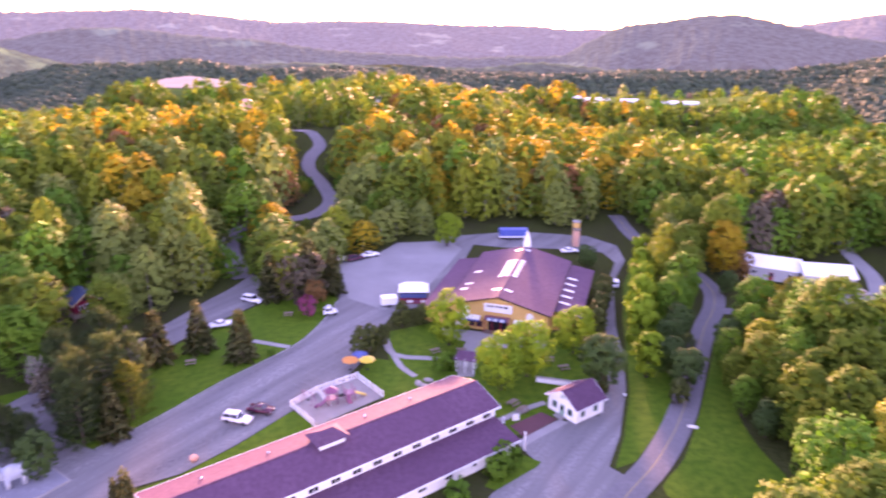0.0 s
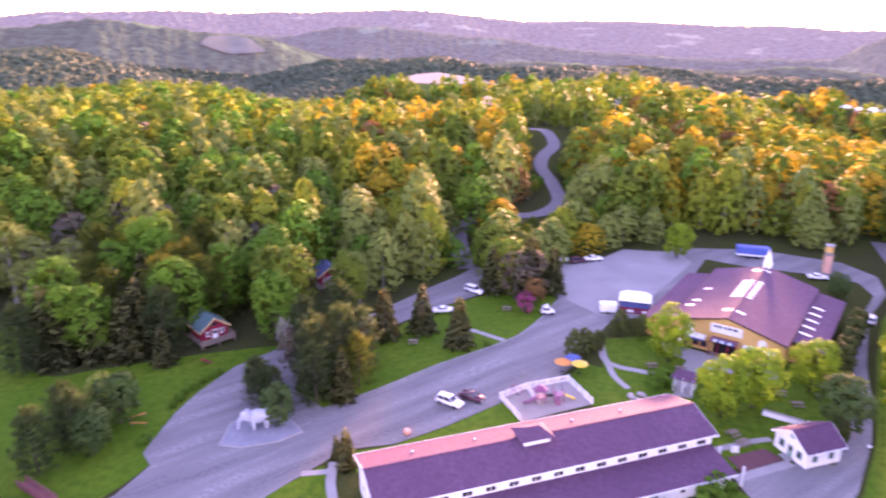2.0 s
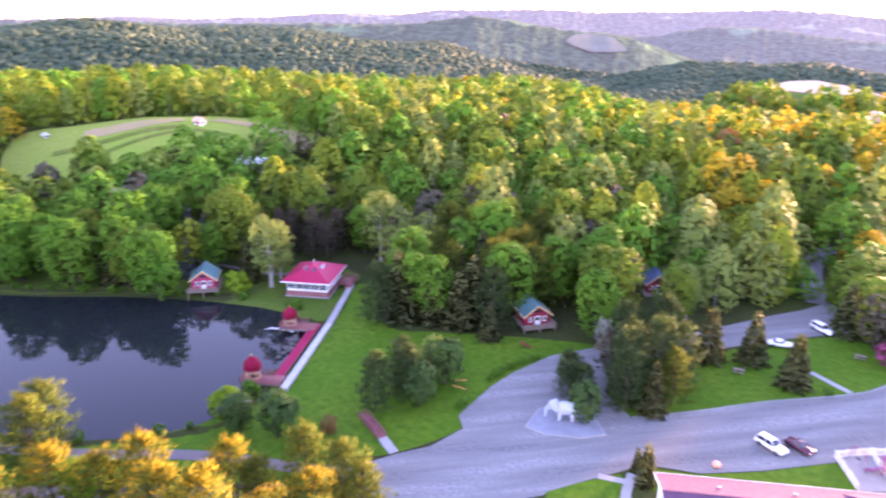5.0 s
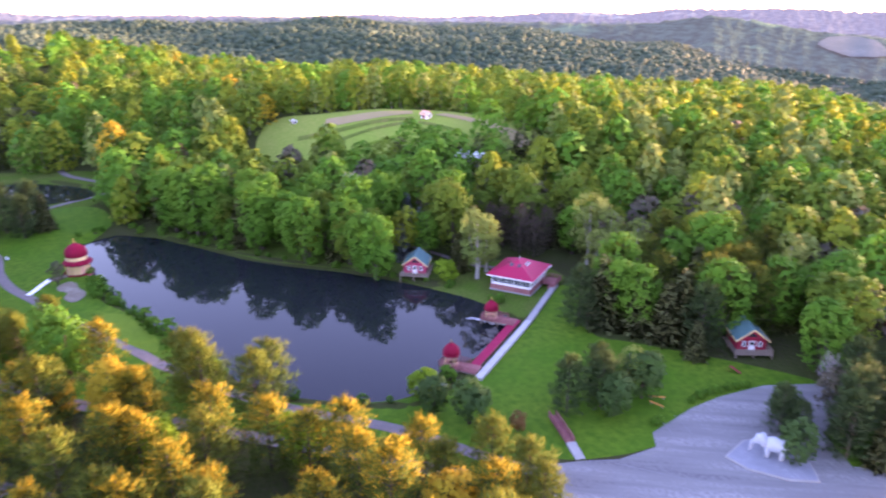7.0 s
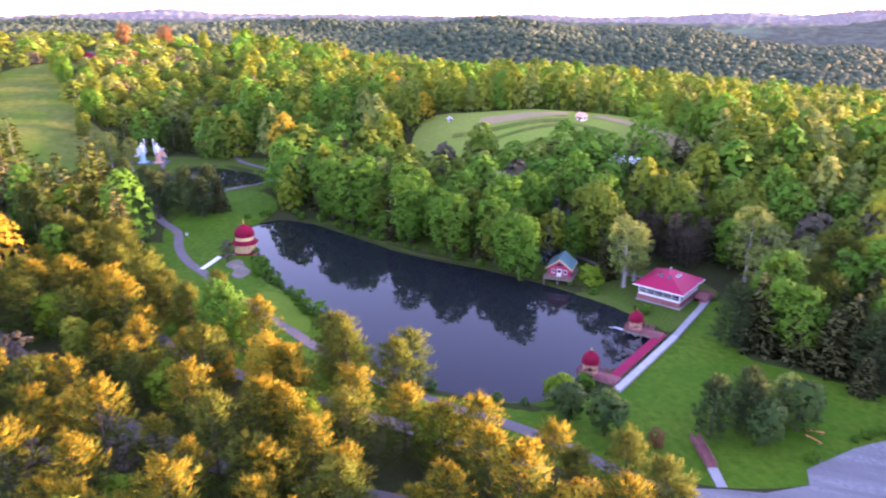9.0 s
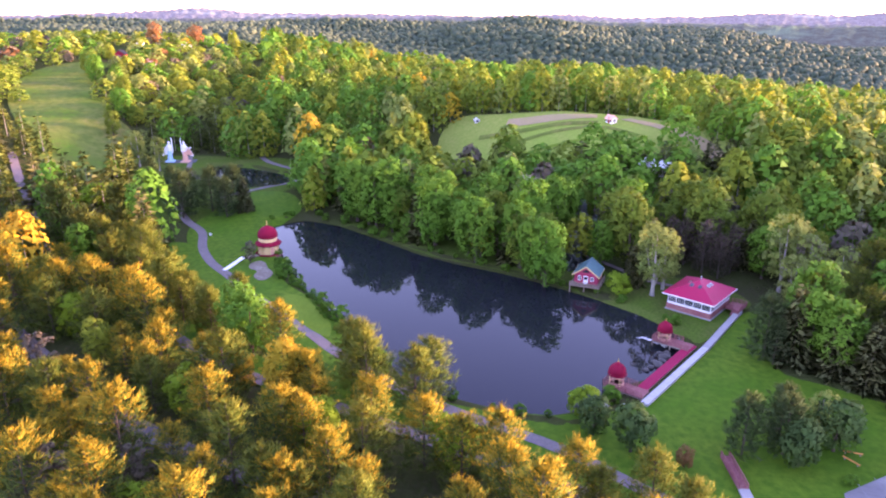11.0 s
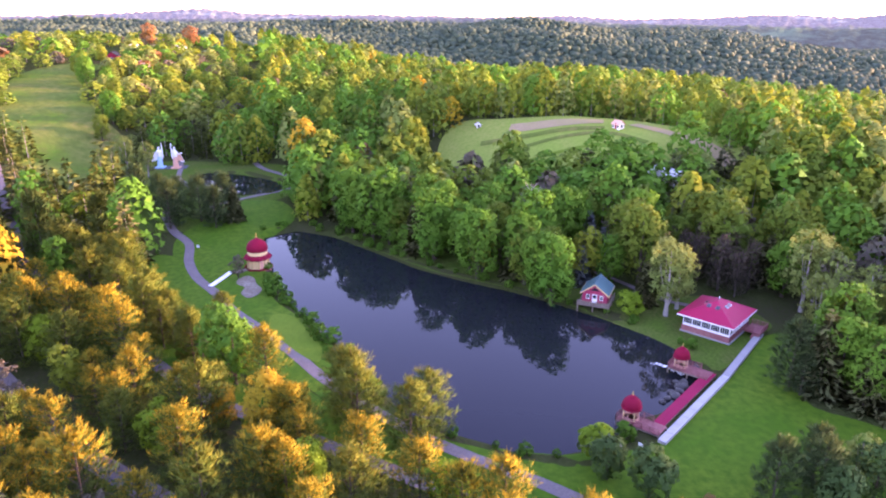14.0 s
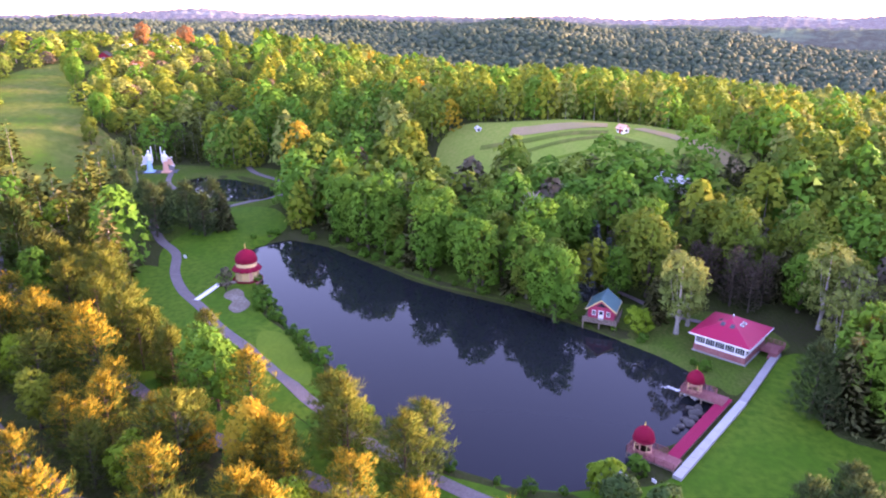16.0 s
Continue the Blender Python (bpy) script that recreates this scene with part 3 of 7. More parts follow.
strip("path", [(-262, -44), (-276, -50), (-292, -52), (-304, -54)], 1.8, 0.2, PATHM, "pale path before the statues", "path")
strip("path", [(-140, 84), (-146, 80), (-152, 74), (-162, 70), (-176, 62)], 1.5, 0.3, PATHM, "trodden path behind the pond cabin", "path")
BARN_FIELD = [(-262, 42), (-284, 46), (-297, 56), (-291, 72), (-286, 90), (-283, 114), (-268, 130), (-246, 139), (-226, 138), (-213, 132), (-216, 120), (-225, 106), (-230, 86), (-236, 62), (-242, 44)]
sheet("field", BARN_FIELD, 0.25, FIELD, "striped green hilltop field ringed by woods", "field", 6)
for pts, wd, mt in (([(-278, 72), (-274, 80), (-270, 90), (-264, 104)], 6.5, TILLED), ([(-258, 113), (-243, 121), (-228, 127), (-216, 128)], 6.5, TILLED), ([(-274, 60), (-268, 76), (-263, 90), (-256, 101)], 3.0, MEADOW),
                    ([(-262, 66), (-259, 86), (-251, 101), (-237, 109)], 2.2, MEADOW), ([(-252, 62), (-250, 80), (-244, 96), (-232, 105)], 1.6, GREEN)):
    strip("crop_strip", pts, wd, 0.42, mt, "strip of tilled soil or young crop", "field")
SW_MEADOW = [(-252, -80), (-270, -72), (-292, -72), (-312, -73), (-326, -80), (-338, -92), (-352, -96), (-368, -106), (-392, -108), (-410, -114), (-432, -113), (-436, -128), (-415, -146), (-360, -140), (-310, -118), (-268, -98)]
sheet("field", SW_MEADOW, 0.3, MEADOW, "rough sloping meadow with tawny grass", "field", 6)
sheet("field", grown(PALE_FIELD, 45), 0.5, VALLEYGRASS, "dark grassy slope around the cleared ground", "field", 4)
sheet("field", PALE_CORNER, 0.9, BARE, "corner of the pale cleared ground behind trees", "field", 5)
sheet("field", PALE_FIELD, 0.9, BARE, "pale cleared ground on a wooded ridge", "field", 6)
sheet("field", grown(VALLEY_FIELD, 30), 0.3, GROUND, "rough ground round the valley meadow", "field", 4)
sheet("field", VALLEY_FIELD, 0.9, VALLEYGRASS, "flat pale green valley meadow", "field", 6)
FAR_FIELD = [(-560, -60), (-640, -20), (-720, -60), (-700, -140), (-600, -140)]
sheet("field", FAR_FIELD, 1.5, MEADOW, "open hilltop pasture by far houses", "field", 6)

# ---- trees ----
def tri_mesh(name, v, material, facing=0.3):
    """Loose triangles: v has three corners each and, where given, the way the leaf bends its light as a fourth row."""
    v = np.asarray(v, np.float32).reshape(-1, np.shape(v)[1], 3)
    bend = v[:, 3] if v.shape[1] == 4 else None
    v = np.ascontiguousarray(v[:, :3]).reshape(-1, 3)
    me = bpy.data.meshes.new(name)
    n = len(v) // 3
    me.vertices.add(3 * n)
    me.vertices.foreach_set("co", v.ravel())
    me.loops.add(3 * n)
    me.loops.foreach_set("vertex_index", np.arange(3 * n, dtype=np.int32))
    me.polygons.add(n)
    me.polygons.foreach_set("loop_start", np.arange(0, 3 * n, 3, dtype=np.int32))
    me.update(calc_edges=True)
    if bend is not None:
        face = np.cross(v[1::3] - v[0::3], v[2::3] - v[0::3])
        bend = unit(unit(bend) + facing * unit(face) * np.sign((face * bend).sum(1))[:, None])
        at = me.attributes.new("custom_normal", "FLOAT_VECTOR", "CORNER")
        at.data.foreach_set("vector", np.repeat(bend, 3, axis=0).astype(np.float32).ravel())
    me.materials.append(material)
    return me


def unit(v):
    return v / (np.linalg.norm(v, axis=-1, keepdims=True) + 1e-9)


def leaves(c, nrm, size, rs, jitter=0.7):
    """One leaf triangle at each place c, its face turned roughly along nrm."""
    n = unit(nrm + jitter * rs.normal(size=c.shape))
    a = unit(np.cross(n, rs.normal(size=c.shape)))
    b = np.cross(n, a)
    s = (size * rs.uniform(0.65, 1.35, len(c)))[:, None]
    return np.stack([c + s * a, c + s * (-0.5 * a + 0.8 * b), c + s * (-0.5 * a - 0.8 * b), unit(nrm)], 1)


def blades(p, d, length, width, rs, flat=0.0):
    """Needle tufts: slender triangles from p along d; flat lays them level, as sprays."""
    d = unit(d)
    side = unit(np.cross(d, rs.normal(size=p.shape) * (1 - flat) + [0, 0, flat]))
    ln, w = (length * rs.uniform(0.7, 1.3, len(p)))[:, None], width
    return np.stack([p - w * side, p + w * side, p + ln * d], 1)


def broad_crown(h, r, n, size, seed, low=0.25, lobes=9, taper=0.0, jitter=0.55):
    """A broadleaf crown from low*h to h: lobes, each a billow of many leafy clumps."""
    rs = np.random.RandomState(seed)
    mid, half = h * (1 + low) / 2, h * (1 - low) / 2
    cs = []
    for k in range(lobes):
        z = -0.85 + 1.6 * (k + 0.5) / lobes
        a = k * 2.4 + rs.uniform(-0.5, 0.5)
        q = math.sqrt(max(0.05, 1 - z * z)) * rs.uniform(0.34, 0.58) * (1 - taper * max(0, z))
        cs.append((r * q * math.cos(a), r * q * math.sin(a), mid + half * z * 0.8, r * rs.uniform(0.40, 0.54) * (1 - 0.5 * taper * max(0, z))))
    cs.append((0, 0, mid + half * 0.5, r * 0.48 * (1 - 0.4 * taper)))
    cs = np.array(cs)
    tall = np.array([1, 1, min(1.25, max(0.95, 0.95 * half / r))])
    clumps = max(26, n // 16)
    k = rs.choice(len(cs), 12 * clumps, p=cs[:, 3] ** 2 / (cs[:, 3] ** 2).sum())
    d = unit(rs.normal(size=(12 * clumps, 3)) + [0, 0, 0.15])
    p = cs[k, :3] + d * (cs[k, 3] * rs.uniform(0.78, 1.02, len(k)))[:, None] * tall
    dist = np.linalg.norm((p[:, None] - cs[None, :, :3]) / tall, axis=2) / cs[None, :, 3]
    ok = np.flatnonzero(((dist < 0.7).sum(1) == 0) & ((d[:, 2] > -0.55) | (rs.uniform(size=len(k)) < 0.3)))[:clumps]
    heart, out = p[ok], d[ok]
    wide = r * rs.uniform(0.16, 0.26, len(ok)) * (1.0 if n > 300 else 1.15)
    j = rs.randint(len(ok), size=n)
    e = unit(rs.normal(size=(n, 3)) + 0.75 * out[j] + [0, 0, 0.25])
    c = heart[j] + e * (wide[j] * rs.uniform(0.55, 1.1, n))[:, None] * [1, 1, 0.85]
    whole = unit((c - [0, 0, mid]) / [r, r, half])
    tri = leaves(c, e + 0.3 * out[j] + [0, 0, 0.2], size, rs, jitter)
    tri[:, 3] = unit((0.6 if n > 700 else 0.95) * whole + 0.4 * out[j] + (0.3 if n > 700 else 0.12) * e + [0, 0, 0.3])
    return tri, cs


def egg_crown(h, r, n, size, seed, low=0.1, point=0.6):
    """A forest tree's crown, drawn up between its neighbours: one tall body with shallow billows."""
    rs = np.random.RandomState(seed)
    f = rs.uniform(0, 1, n) ** 0.85
    a = rs.uniform(0, 2 * math.pi, n)
    body = (1 - f ** 2.1) ** point * np.minimum(1, 0.62 + f / 0.5)
    p, q, w = rs.uniform(0, 6.28, 3)
    billow = 1 + 0.15 * np.sin(3 * a + 9 * f + p) * np.sin(11 * f + q) + 0.09 * np.sin(7 * a - 16 * f + w)
    e = r * body * billow * rs.uniform(0.72, 1.06, n) + 0.2
    c = np.stack([e * np.cos(a), e * np.sin(a), h * (low + (1 - low) * f) - 0.5 + rs.normal(size=n) * 0.25], 1)
    out = unit(np.stack([np.cos(a), np.sin(a), 0.1 + 1.7 * f ** 2], 1))
    tri = leaves(c, out, size, rs, 0.45)
    tri[:, 3] = unit(out + 0.55 * np.stack([np.cos(3 * a + 9 * f + p), np.sin(5 * a), np.cos(11 * f + q)], 1) * 0.6 + 0.18 * rs.normal(size=(n, 3)) + [0, 0, 0.15])
    return tri


def pine_crown(h, r, n, seed, low=0.06, tuft=1.0):
    """White pine: whorls of rising boughs, each with side sprays that end in brushes of needles; gives the inner needles and the tips apart."""
    rs = np.random.RandomState(seed)
    body, tips, limbs = [], [], []
    tiers, sprays = 10, 6
    per = max(3, n // (tiers * 6 * sprays))
    for k in range(tiers):
        f = (k + 0.3) / tiers
        z = h * (low + (0.9 - low) * f)
        ln = r * (1 - f) ** 0.62 * (0.7 + 0.3 * min(1, f * 4)) + 0.5
        for b in range(6 if f < 0.85 else 5):
            a = b * 2 * math.pi / 6 + k * 0.9 + rs.uniform(-0.35, 0.35)
            rise = 0.05 + 0.75 * f + rs.uniform(-0.1, 0.15)
            L = ln * rs.uniform(0.65, 1.15)
            d = np.array([math.cos(a), math.sin(a), rise])
            side = np.array([-math.sin(a), math.cos(a), 0])
            limbs.append(((0, 0, z - 0.3), tuple(d * L * 0.9 + [0, 0, z - 0.3])))
            for q in range(sprays):
                t = 0.3 + 0.7 * (q + rs.uniform(0.2, 1.0)) / sprays
                sw = (1 if q % 2 else -1) * rs.uniform(0.15, 1.0) * 0.42 * L * (1.2 - t)
                at = np.array([0, 0, z]) + d * (L * t) + side * sw
                at[2] += rs.uniform(-0.2, 0.2) + 0.10 * L * t * t
                way = unit(0.55 * d + side * np.sign(sw) * 0.45 + [0, 0, 0.55])
                p = at + rs.normal(size=(per, 3)) * [0.28, 0.28, 0.14] * tuft
                dirs = way + rs.normal(size=(per, 3)) * 0.38
                tri = blades(p, dirs, 0.85 * tuft, 0.062 * tuft ** 1.6, rs, 0.5)
                bend = unit(np.array([0.8 * math.cos(a), 0.8 * math.sin(a), 0.35 + 0.5 * f]) + 0.8 * unit(dirs))
                tri = np.concatenate([tri, bend[:, None]], 1)
                # tips grow commoner upward and outward, as low sun would strike the crown
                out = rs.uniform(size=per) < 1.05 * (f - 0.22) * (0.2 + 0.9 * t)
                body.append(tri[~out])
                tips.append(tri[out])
    top = np.array([0, 0, h * 0.93]) + rs.normal(size=(5 * per, 3)) * [0.3, 0.3, 0.45]
    way = rs.normal(size=top.shape) * 0.6 + [0, 0, 1]
    tips.append(np.concatenate([blades(top, way, 0.7 * tuft, 0.085 * tuft ** 1.4, rs), unit(way)[:, None]], 1))
    return np.concatenate(body), np.concatenate(tips), limbs


def spruce_crown(h, r, n, seed, low=0.04, size=0.5):
    rs = np.random.RandomState(seed)
    f = 1 - np.sqrt(rs.uniform(0.0, 1, n))
    tier = np.floor(f * 14) / 14
    z = h * (low + (1 - low) * f)
    a = rs.uniform(0, 2 * math.pi, n)
    q = rs.uniform(0.45, 1.0, n) ** 0.6
    edge = r * (1 - f) * (0.8 + 0.3 * np.sin(7 * a + 31 * tier)) * (1.08 - 0.9 * (f - tier)) + 0.12
    p = np.stack([edge * q * np.cos(a), edge * q * np.sin(a), z - 0.12 * edge * q], 1)
    d = np.stack([np.cos(a), np.sin(a), 0.05 - 0.25 * (1 - f)], 1) + rs.normal(size=(n, 3)) * 0.25
    tri = blades(p, d, size * 1.5, size * 0.45, rs)
    return np.concatenate([tri, unit(np.stack([np.cos(a), np.sin(a), 0 * a + 0.55], 1) + 0.35 * rs.normal(size=(n, 3)))[:, None]], 1)


def trunk_mesh(h, r, limbs, material, seed=0):
    """A tapered, slightly bent trunk with limbs."""
    rs = np.random.RandomState(seed)
    bm, rings, seg, n = bmesh.new(), [], 7, 6
    for k in range(n + 1):
        t = k / n
        ox, oy = 0.12 * math.sin(3 * t + seed), 0.12 * math.cos(2.3 * t + seed) - 0.12 * math.cos(seed)
        rr = r * (1 - 0.85 * t) * (1.35 if k == 0 else 1)
        rings.append([bm.verts.new((ox * t + rr * math.cos(a), oy * t + rr * math.sin(a), h * t - 0.3 * (k == 0))) for a in (6.283 * j / seg for j in range(seg))])
    for lo, hi in zip(rings, rings[1:]):
        for j in range(seg):
            bm.faces.new((lo[j], lo[(j + 1) % seg], hi[(j + 1) % seg], hi[j]))
    bm.faces.new(rings[-1])
    for a, b in limbs:
        rod(a, b, r * 0.28, bm, 4, r * 0.07)
    return finish("trunk", bm, material)


KINDS = {}


def kind_broad(key, name, label, h, r, leaf, bark, n=2200, size=0.42, low=0.22, lobes=9, taper=0.0, seeds=(1,)):
    KINDS[key] = []
    for s in seeds:
        tri, cs = broad_crown(h, r, n, size, s, low, lobes, taper)
        limbs = [((0, 0, h * low * 0.8 + 0.1 * k), tuple(cs[k][:3])) for k in range(0, len(cs), 2)]
        KINDS[key].append((name, label, [("trunk", trunk_mesh(h * 0.8, 0.02 * h + 0.05, limbs, bark, s)), ("crown", tri_mesh("crown", tri, leaf))]))


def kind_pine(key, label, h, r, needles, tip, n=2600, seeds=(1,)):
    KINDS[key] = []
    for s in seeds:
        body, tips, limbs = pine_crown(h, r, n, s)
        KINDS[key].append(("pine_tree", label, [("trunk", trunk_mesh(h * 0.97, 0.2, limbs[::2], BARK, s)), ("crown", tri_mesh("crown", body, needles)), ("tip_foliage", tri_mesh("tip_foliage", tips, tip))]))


def kind_spruce(key, label, h, r, needles, n=1900, seeds=(1,), low=0.04, size=0.5):
    KINDS[key] = [("spruce_tree", label, [("trunk", trunk_mesh(h * 0.95, 0.16, [], BARK, s)), ("crown", tri_mesh("crown", spruce_crown(h, r, n, s, low, size), needles))]) for s in seeds]


kind_broad("maple", "maple_tree", "bright green broadleaf tree with a full crown", 15.5, 4.7, MAPLE, BARK, 3900, 0.3, 0.05, 14, 0.2, (1, 2, 3))
kind_broad("oak", "oak_tree", "mid green broadleaf tree with a lumpy crown", 16, 4.6, OAK, BARK, 3700, 0.31, 0.08, 14, 0.1, (4, 5, 6))
kind_broad("poplar", "poplar_tree", "yellow-green poplar with a tall narrow crown", 15, 3.8, POPLAR, BARK, 3700, 0.25, 0.06, 11, 0.4, (7, 8))
kind_broad("pale", "aspen_tree", "pale grey-green tree with airy foliage and light trunk", 16, 4.0, PALE, PALEBARK, 3000, 0.23, 0.08, 10, 0.4, (9, 10))
kind_broad("golden", "golden_tree", "golden yellow broadleaf tree, evening sun partly in its leaf colour", 13, 4.2, GOLDEN, BARK, 3700, 0.255, 0.08, 9, 0.2, (11, 12))
kind_broad("rust", "rust_tree", "rust-coloured broadleaf tree in young leaf", 11, 4.2, RUST, BARK, 3600, 0.25, 0.14, 9, 0.1, (13,))
kind_broad("purple", "bare_tree", "dull purple-brown tree with thin twiggy crown", 11, 3.6, PURPLE, BARK, 1200, 0.3, 0.08, 9, 0.1, (14, 15))
kind_broad("round", "lawn_tree", "round yellow-green lawn tree with a dense crown", 9, 3.8, LIME, BARK, 3400, 0.24, 0.1, 10, 0.0, (16, 17))
kind_broad("shrub", "shrub", "leafy green shrub growing at the water's edge", 2.6, 2.0, MAPLE, BARK, 900, 0.24, 0.02, 8, 0.0, (18, 19))
kind_broad("willow", "willow_shrub", "bright yellow-green willow bush on the shore", 5, 2.8, LIME, BARK, 1500, 0.28, 0.05, 9, 0.0, (20,))
kind_broad("dusk", "garden_tree", "dark green rounded tree with shaded crown", 9, 3.6, foliage("leaf_shade_green", (0.034, 0.09, 0.026), (0.052, 0.108, 0.028), 0.3, 0.3), BARK, 3200, 0.26, 0.08, 10, 0.2, (21, 22))
kind_broad("pinkbush", "flowering_tree", "small pink-purple flowering tree", 5, 2.4, foliage("pink_blossom", (0.36, 0.07, 0.15), (0.3, 0.06, 0.12)), BARK, 900, 0.26, 0.1, 8, 0.0, (23,))
kind_pine("deadpine", "thin dying pine with purple-brown needles", 13, 3.0, PURPLE, foliage("dying_needles", (0.14, 0.10, 0.075), (0.17, 0.125, 0.09), 0.2), 1500, (37, 38))
twig_rs = np.random.RandomState(39)
twigs = []
for k in range(30):
    a, z = k * 2.4, 3.0 + 0.28 * k
    p = Vector((0, 0, z))
    q = p + Vector((math.cos(a), math.sin(a), 1.1)) * (3.4 - 0.07 * k)
    twigs.append((tuple(p), tuple(q)))
    for j in range(5):
        m = p.lerp(q, 0.35 + 0.15 * j)
        twigs.append((tuple(m), tuple(m + Vector(twig_rs.uniform(-1, 1, 3)) * 0.9 + Vector((0.5 * math.cos(a), 0.5 * math.sin(a), 1.0)))))
KINDS["bare"] = [("leafless_tree", "leafless pale grey tree with fine spreading twigs", [("trunk", trunk_mesh(13, 0.26, twigs, PALEBARK, 3))])]
kind_pine("pine", "white pine with upper needle tips coloured as if sunlit gold", 14, 5.9, PINE, SUN_TIPS, 5100, (31, 32, 33))
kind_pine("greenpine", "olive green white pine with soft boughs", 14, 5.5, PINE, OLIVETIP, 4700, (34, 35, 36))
kind_pine("darkpine", "dark blue-green pine with dense soft boughs", 14, 5.0, foliage("needle_dark_green", (0.036, 0.078, 0.026), (0.048, 0.088, 0.03), 0.2, 0.3), foliage("needle_green_tips", (0.06, 0.115, 0.034), (0.075, 0.12, 0.036), 0.25, 0.3), 5200, (51, 52))
kind_spruce("spruce", "dark green spruce with drooping tiers", 12, 3.0, SPRUCE, 2400, (41, 42))
kind_spruce("bluespruce", "silvery blue spruce with a conical crown", 11, 2.8, BLUESPR, 2200, (43,))
kind_spruce("cypress", "slim dark green columnar conifer", 7, 1.3, SPRUCE, 1500, (44,), 0.02, 0.34)
kind_broad("thuja", "hedge_tree", "bright lime-green columnar hedge tree", 9, 2.5, LIME, BARK, 2200, 0.34, 0.02, 10, 0.35, (45, 46))
kind_broad("yew", "yew_bush", "dark green clipped garden conifer", 6, 2.1, foliage("yew_green", (0.05, 0.075, 0.02), (0.07, 0.09, 0.022), 0.2), BARK, 1700, 0.26, 0.02, 10, 0.3, (47, 48))
PLACED, COUNT = [], {}
shuffle = np.random.RandomState(5)


def tree(key, x, y, scale=1.0, group=""):
    variants = KINDS[key]
    k = COUNT.get(key, 0)
    COUNT[key] = k + 1
    name, label, parts = variants[k % len(variants)]
    z = float(land(np.array([x]), np.array([y]))[0])
    s = scale * shuffle.uniform(0.93, 1.08)
    ob = new(name)
    ob.location, ob.rotation_euler[2] = (x, y, z), shuffle.uniform(0, 6.28)
    ob.scale = (s * shuffle.uniform(0.93, 1.07), s * shuffle.uniform(0.93, 1.07), s)
    tagged(ob, label, "shrub" if "shrub" in name else "tree", group)
    for pn, me in parts:
        c = new(pn, me)
        c.parent = ob
    PLACED.append((x, y))
    return ob

# ---- woods ----
BANK_CLEAR = [(-143, 60), (-135, 68), (-127, 70), (-119, 71), (-130, 85), (-136, 92), (-150, 88), (-153, 78), (-160, 66), (-164, 55), (-152, 54)]
OPEN = [(LAWN_DOCK, 1), (LAWN_MID, 1), (LAWN_HALL, 3), (LAWN_LODGE, 2), (LAWN_PLAY, 2), (LAWN_STRIP, 0), (LAWN_EAST, 2), (LAWN_FAR, 4), (LAWN_SHORE, 1), (BANK_CLEAR, 0), (POND, 4), (POOL, 3), (LOT, 2),
        (LOT_EAST, 2), (BARN_FIELD, 3), (SW_MEADOW, 4), (PALE_FIELD, 30), (PALE_CORNER, 22), (VALLEY_FIELD, 20), (FAR_FIELD, 8),
        ([(-14, 107), (-19.5, 113.5), (-27, 107.5), (-30, 102), (-24, 95)], 1), ([(58, 139), (66, 160), (92, 150), (72, 134)], 2), ([(-30, 55), (11, 91), (26, 85), (8, 55), (-10, 42)], 1), ([(-10, 126), (28, 126), (34, 170), (-10, 170)], 3), ([(-14, 166), (42, 166), (44, 205), (-10, 208)], 2), ([(-43, 73), (-2, 107), (11, 91), (-29, 57)], 5), ([(68, 172), (96, 176), (112, 190), (112, 140), (84, 146), (66, 160)], 3),
        ([(-306, -68), (-226, -62), (-218, -24), (-250, -6), (-286, -12)], 1), ([(-30, 95), (-2, 107), (8, 100), (-2, 118), (-20, 118)], 1), ([(24, 80), (32, 92), (42, 97), (46, 82), (36, 66), (20, 60)], 1), ([(-88, 134), (-78, 142), (-68, 124), (-78, 118)], 0), ([(-64, 44), (-40, 76), (-22, 56), (-45, 38)], 2), ([(-146, 68), (-120, 68), (-126, 96), (-146, 96)], 1), ([(-160, 54), (-146, 52), (-144, 70), (-160, 70)], 0),
        ([(-168, 80), (-158, 100), (-144, 96), (-150, 78)], 0), ([(-186, 62), (-164, 62), (-160, 72), (-182, 74)], 0), ([(-200, 54), (-194, 54), (-194, 61), (-200, 61)], 0), ([(-118, 350), (-98, 352), (-84, 318), (-78, 300), (-94, 300)], 1), ([(-53, 352), (-40, 354), (-35, 312), (-46, 312)], 1),
        ([(-35, 178), (-48, 178), (-56, 222), (-68, 262), (-94, 320), (-78, 332), (-54, 300), (-43, 226)], 0), ([(-94, 96), (-82, 94), (-78, 108), (-92, 110)], 1), ([(-86, 130), (-74, 128), (-72, 142), (-84, 144)], 0)]
WAYS = [(ROAD_E, 5.5), (HILL_ROAD[:4], 3), (HILL_ROAD[3:], 8.5), (SHORE_PATH[:8], 4.5), (SHORE_PATH[8:], 11.5), (PINE_ROAD, 3.0), (LOWER_LANE, 2.6), (DAM_PATH, 4)]


def free(x, y):
    ok = np.ones(x.shape, bool)
    for poly, margin in OPEN:
        ok &= depth_in(poly, x, y) < -margin + (10 * np.maximum(0, wave(x / 9, y / 9, 2)) if poly in (SW_MEADOW, BARN_FIELD, VALLEY_FIELD, PALE_FIELD, FAR_FIELD) else 0)
    for line, margin in WAYS:
        ok &= line_dist(line, x, y) > margin
    return ok


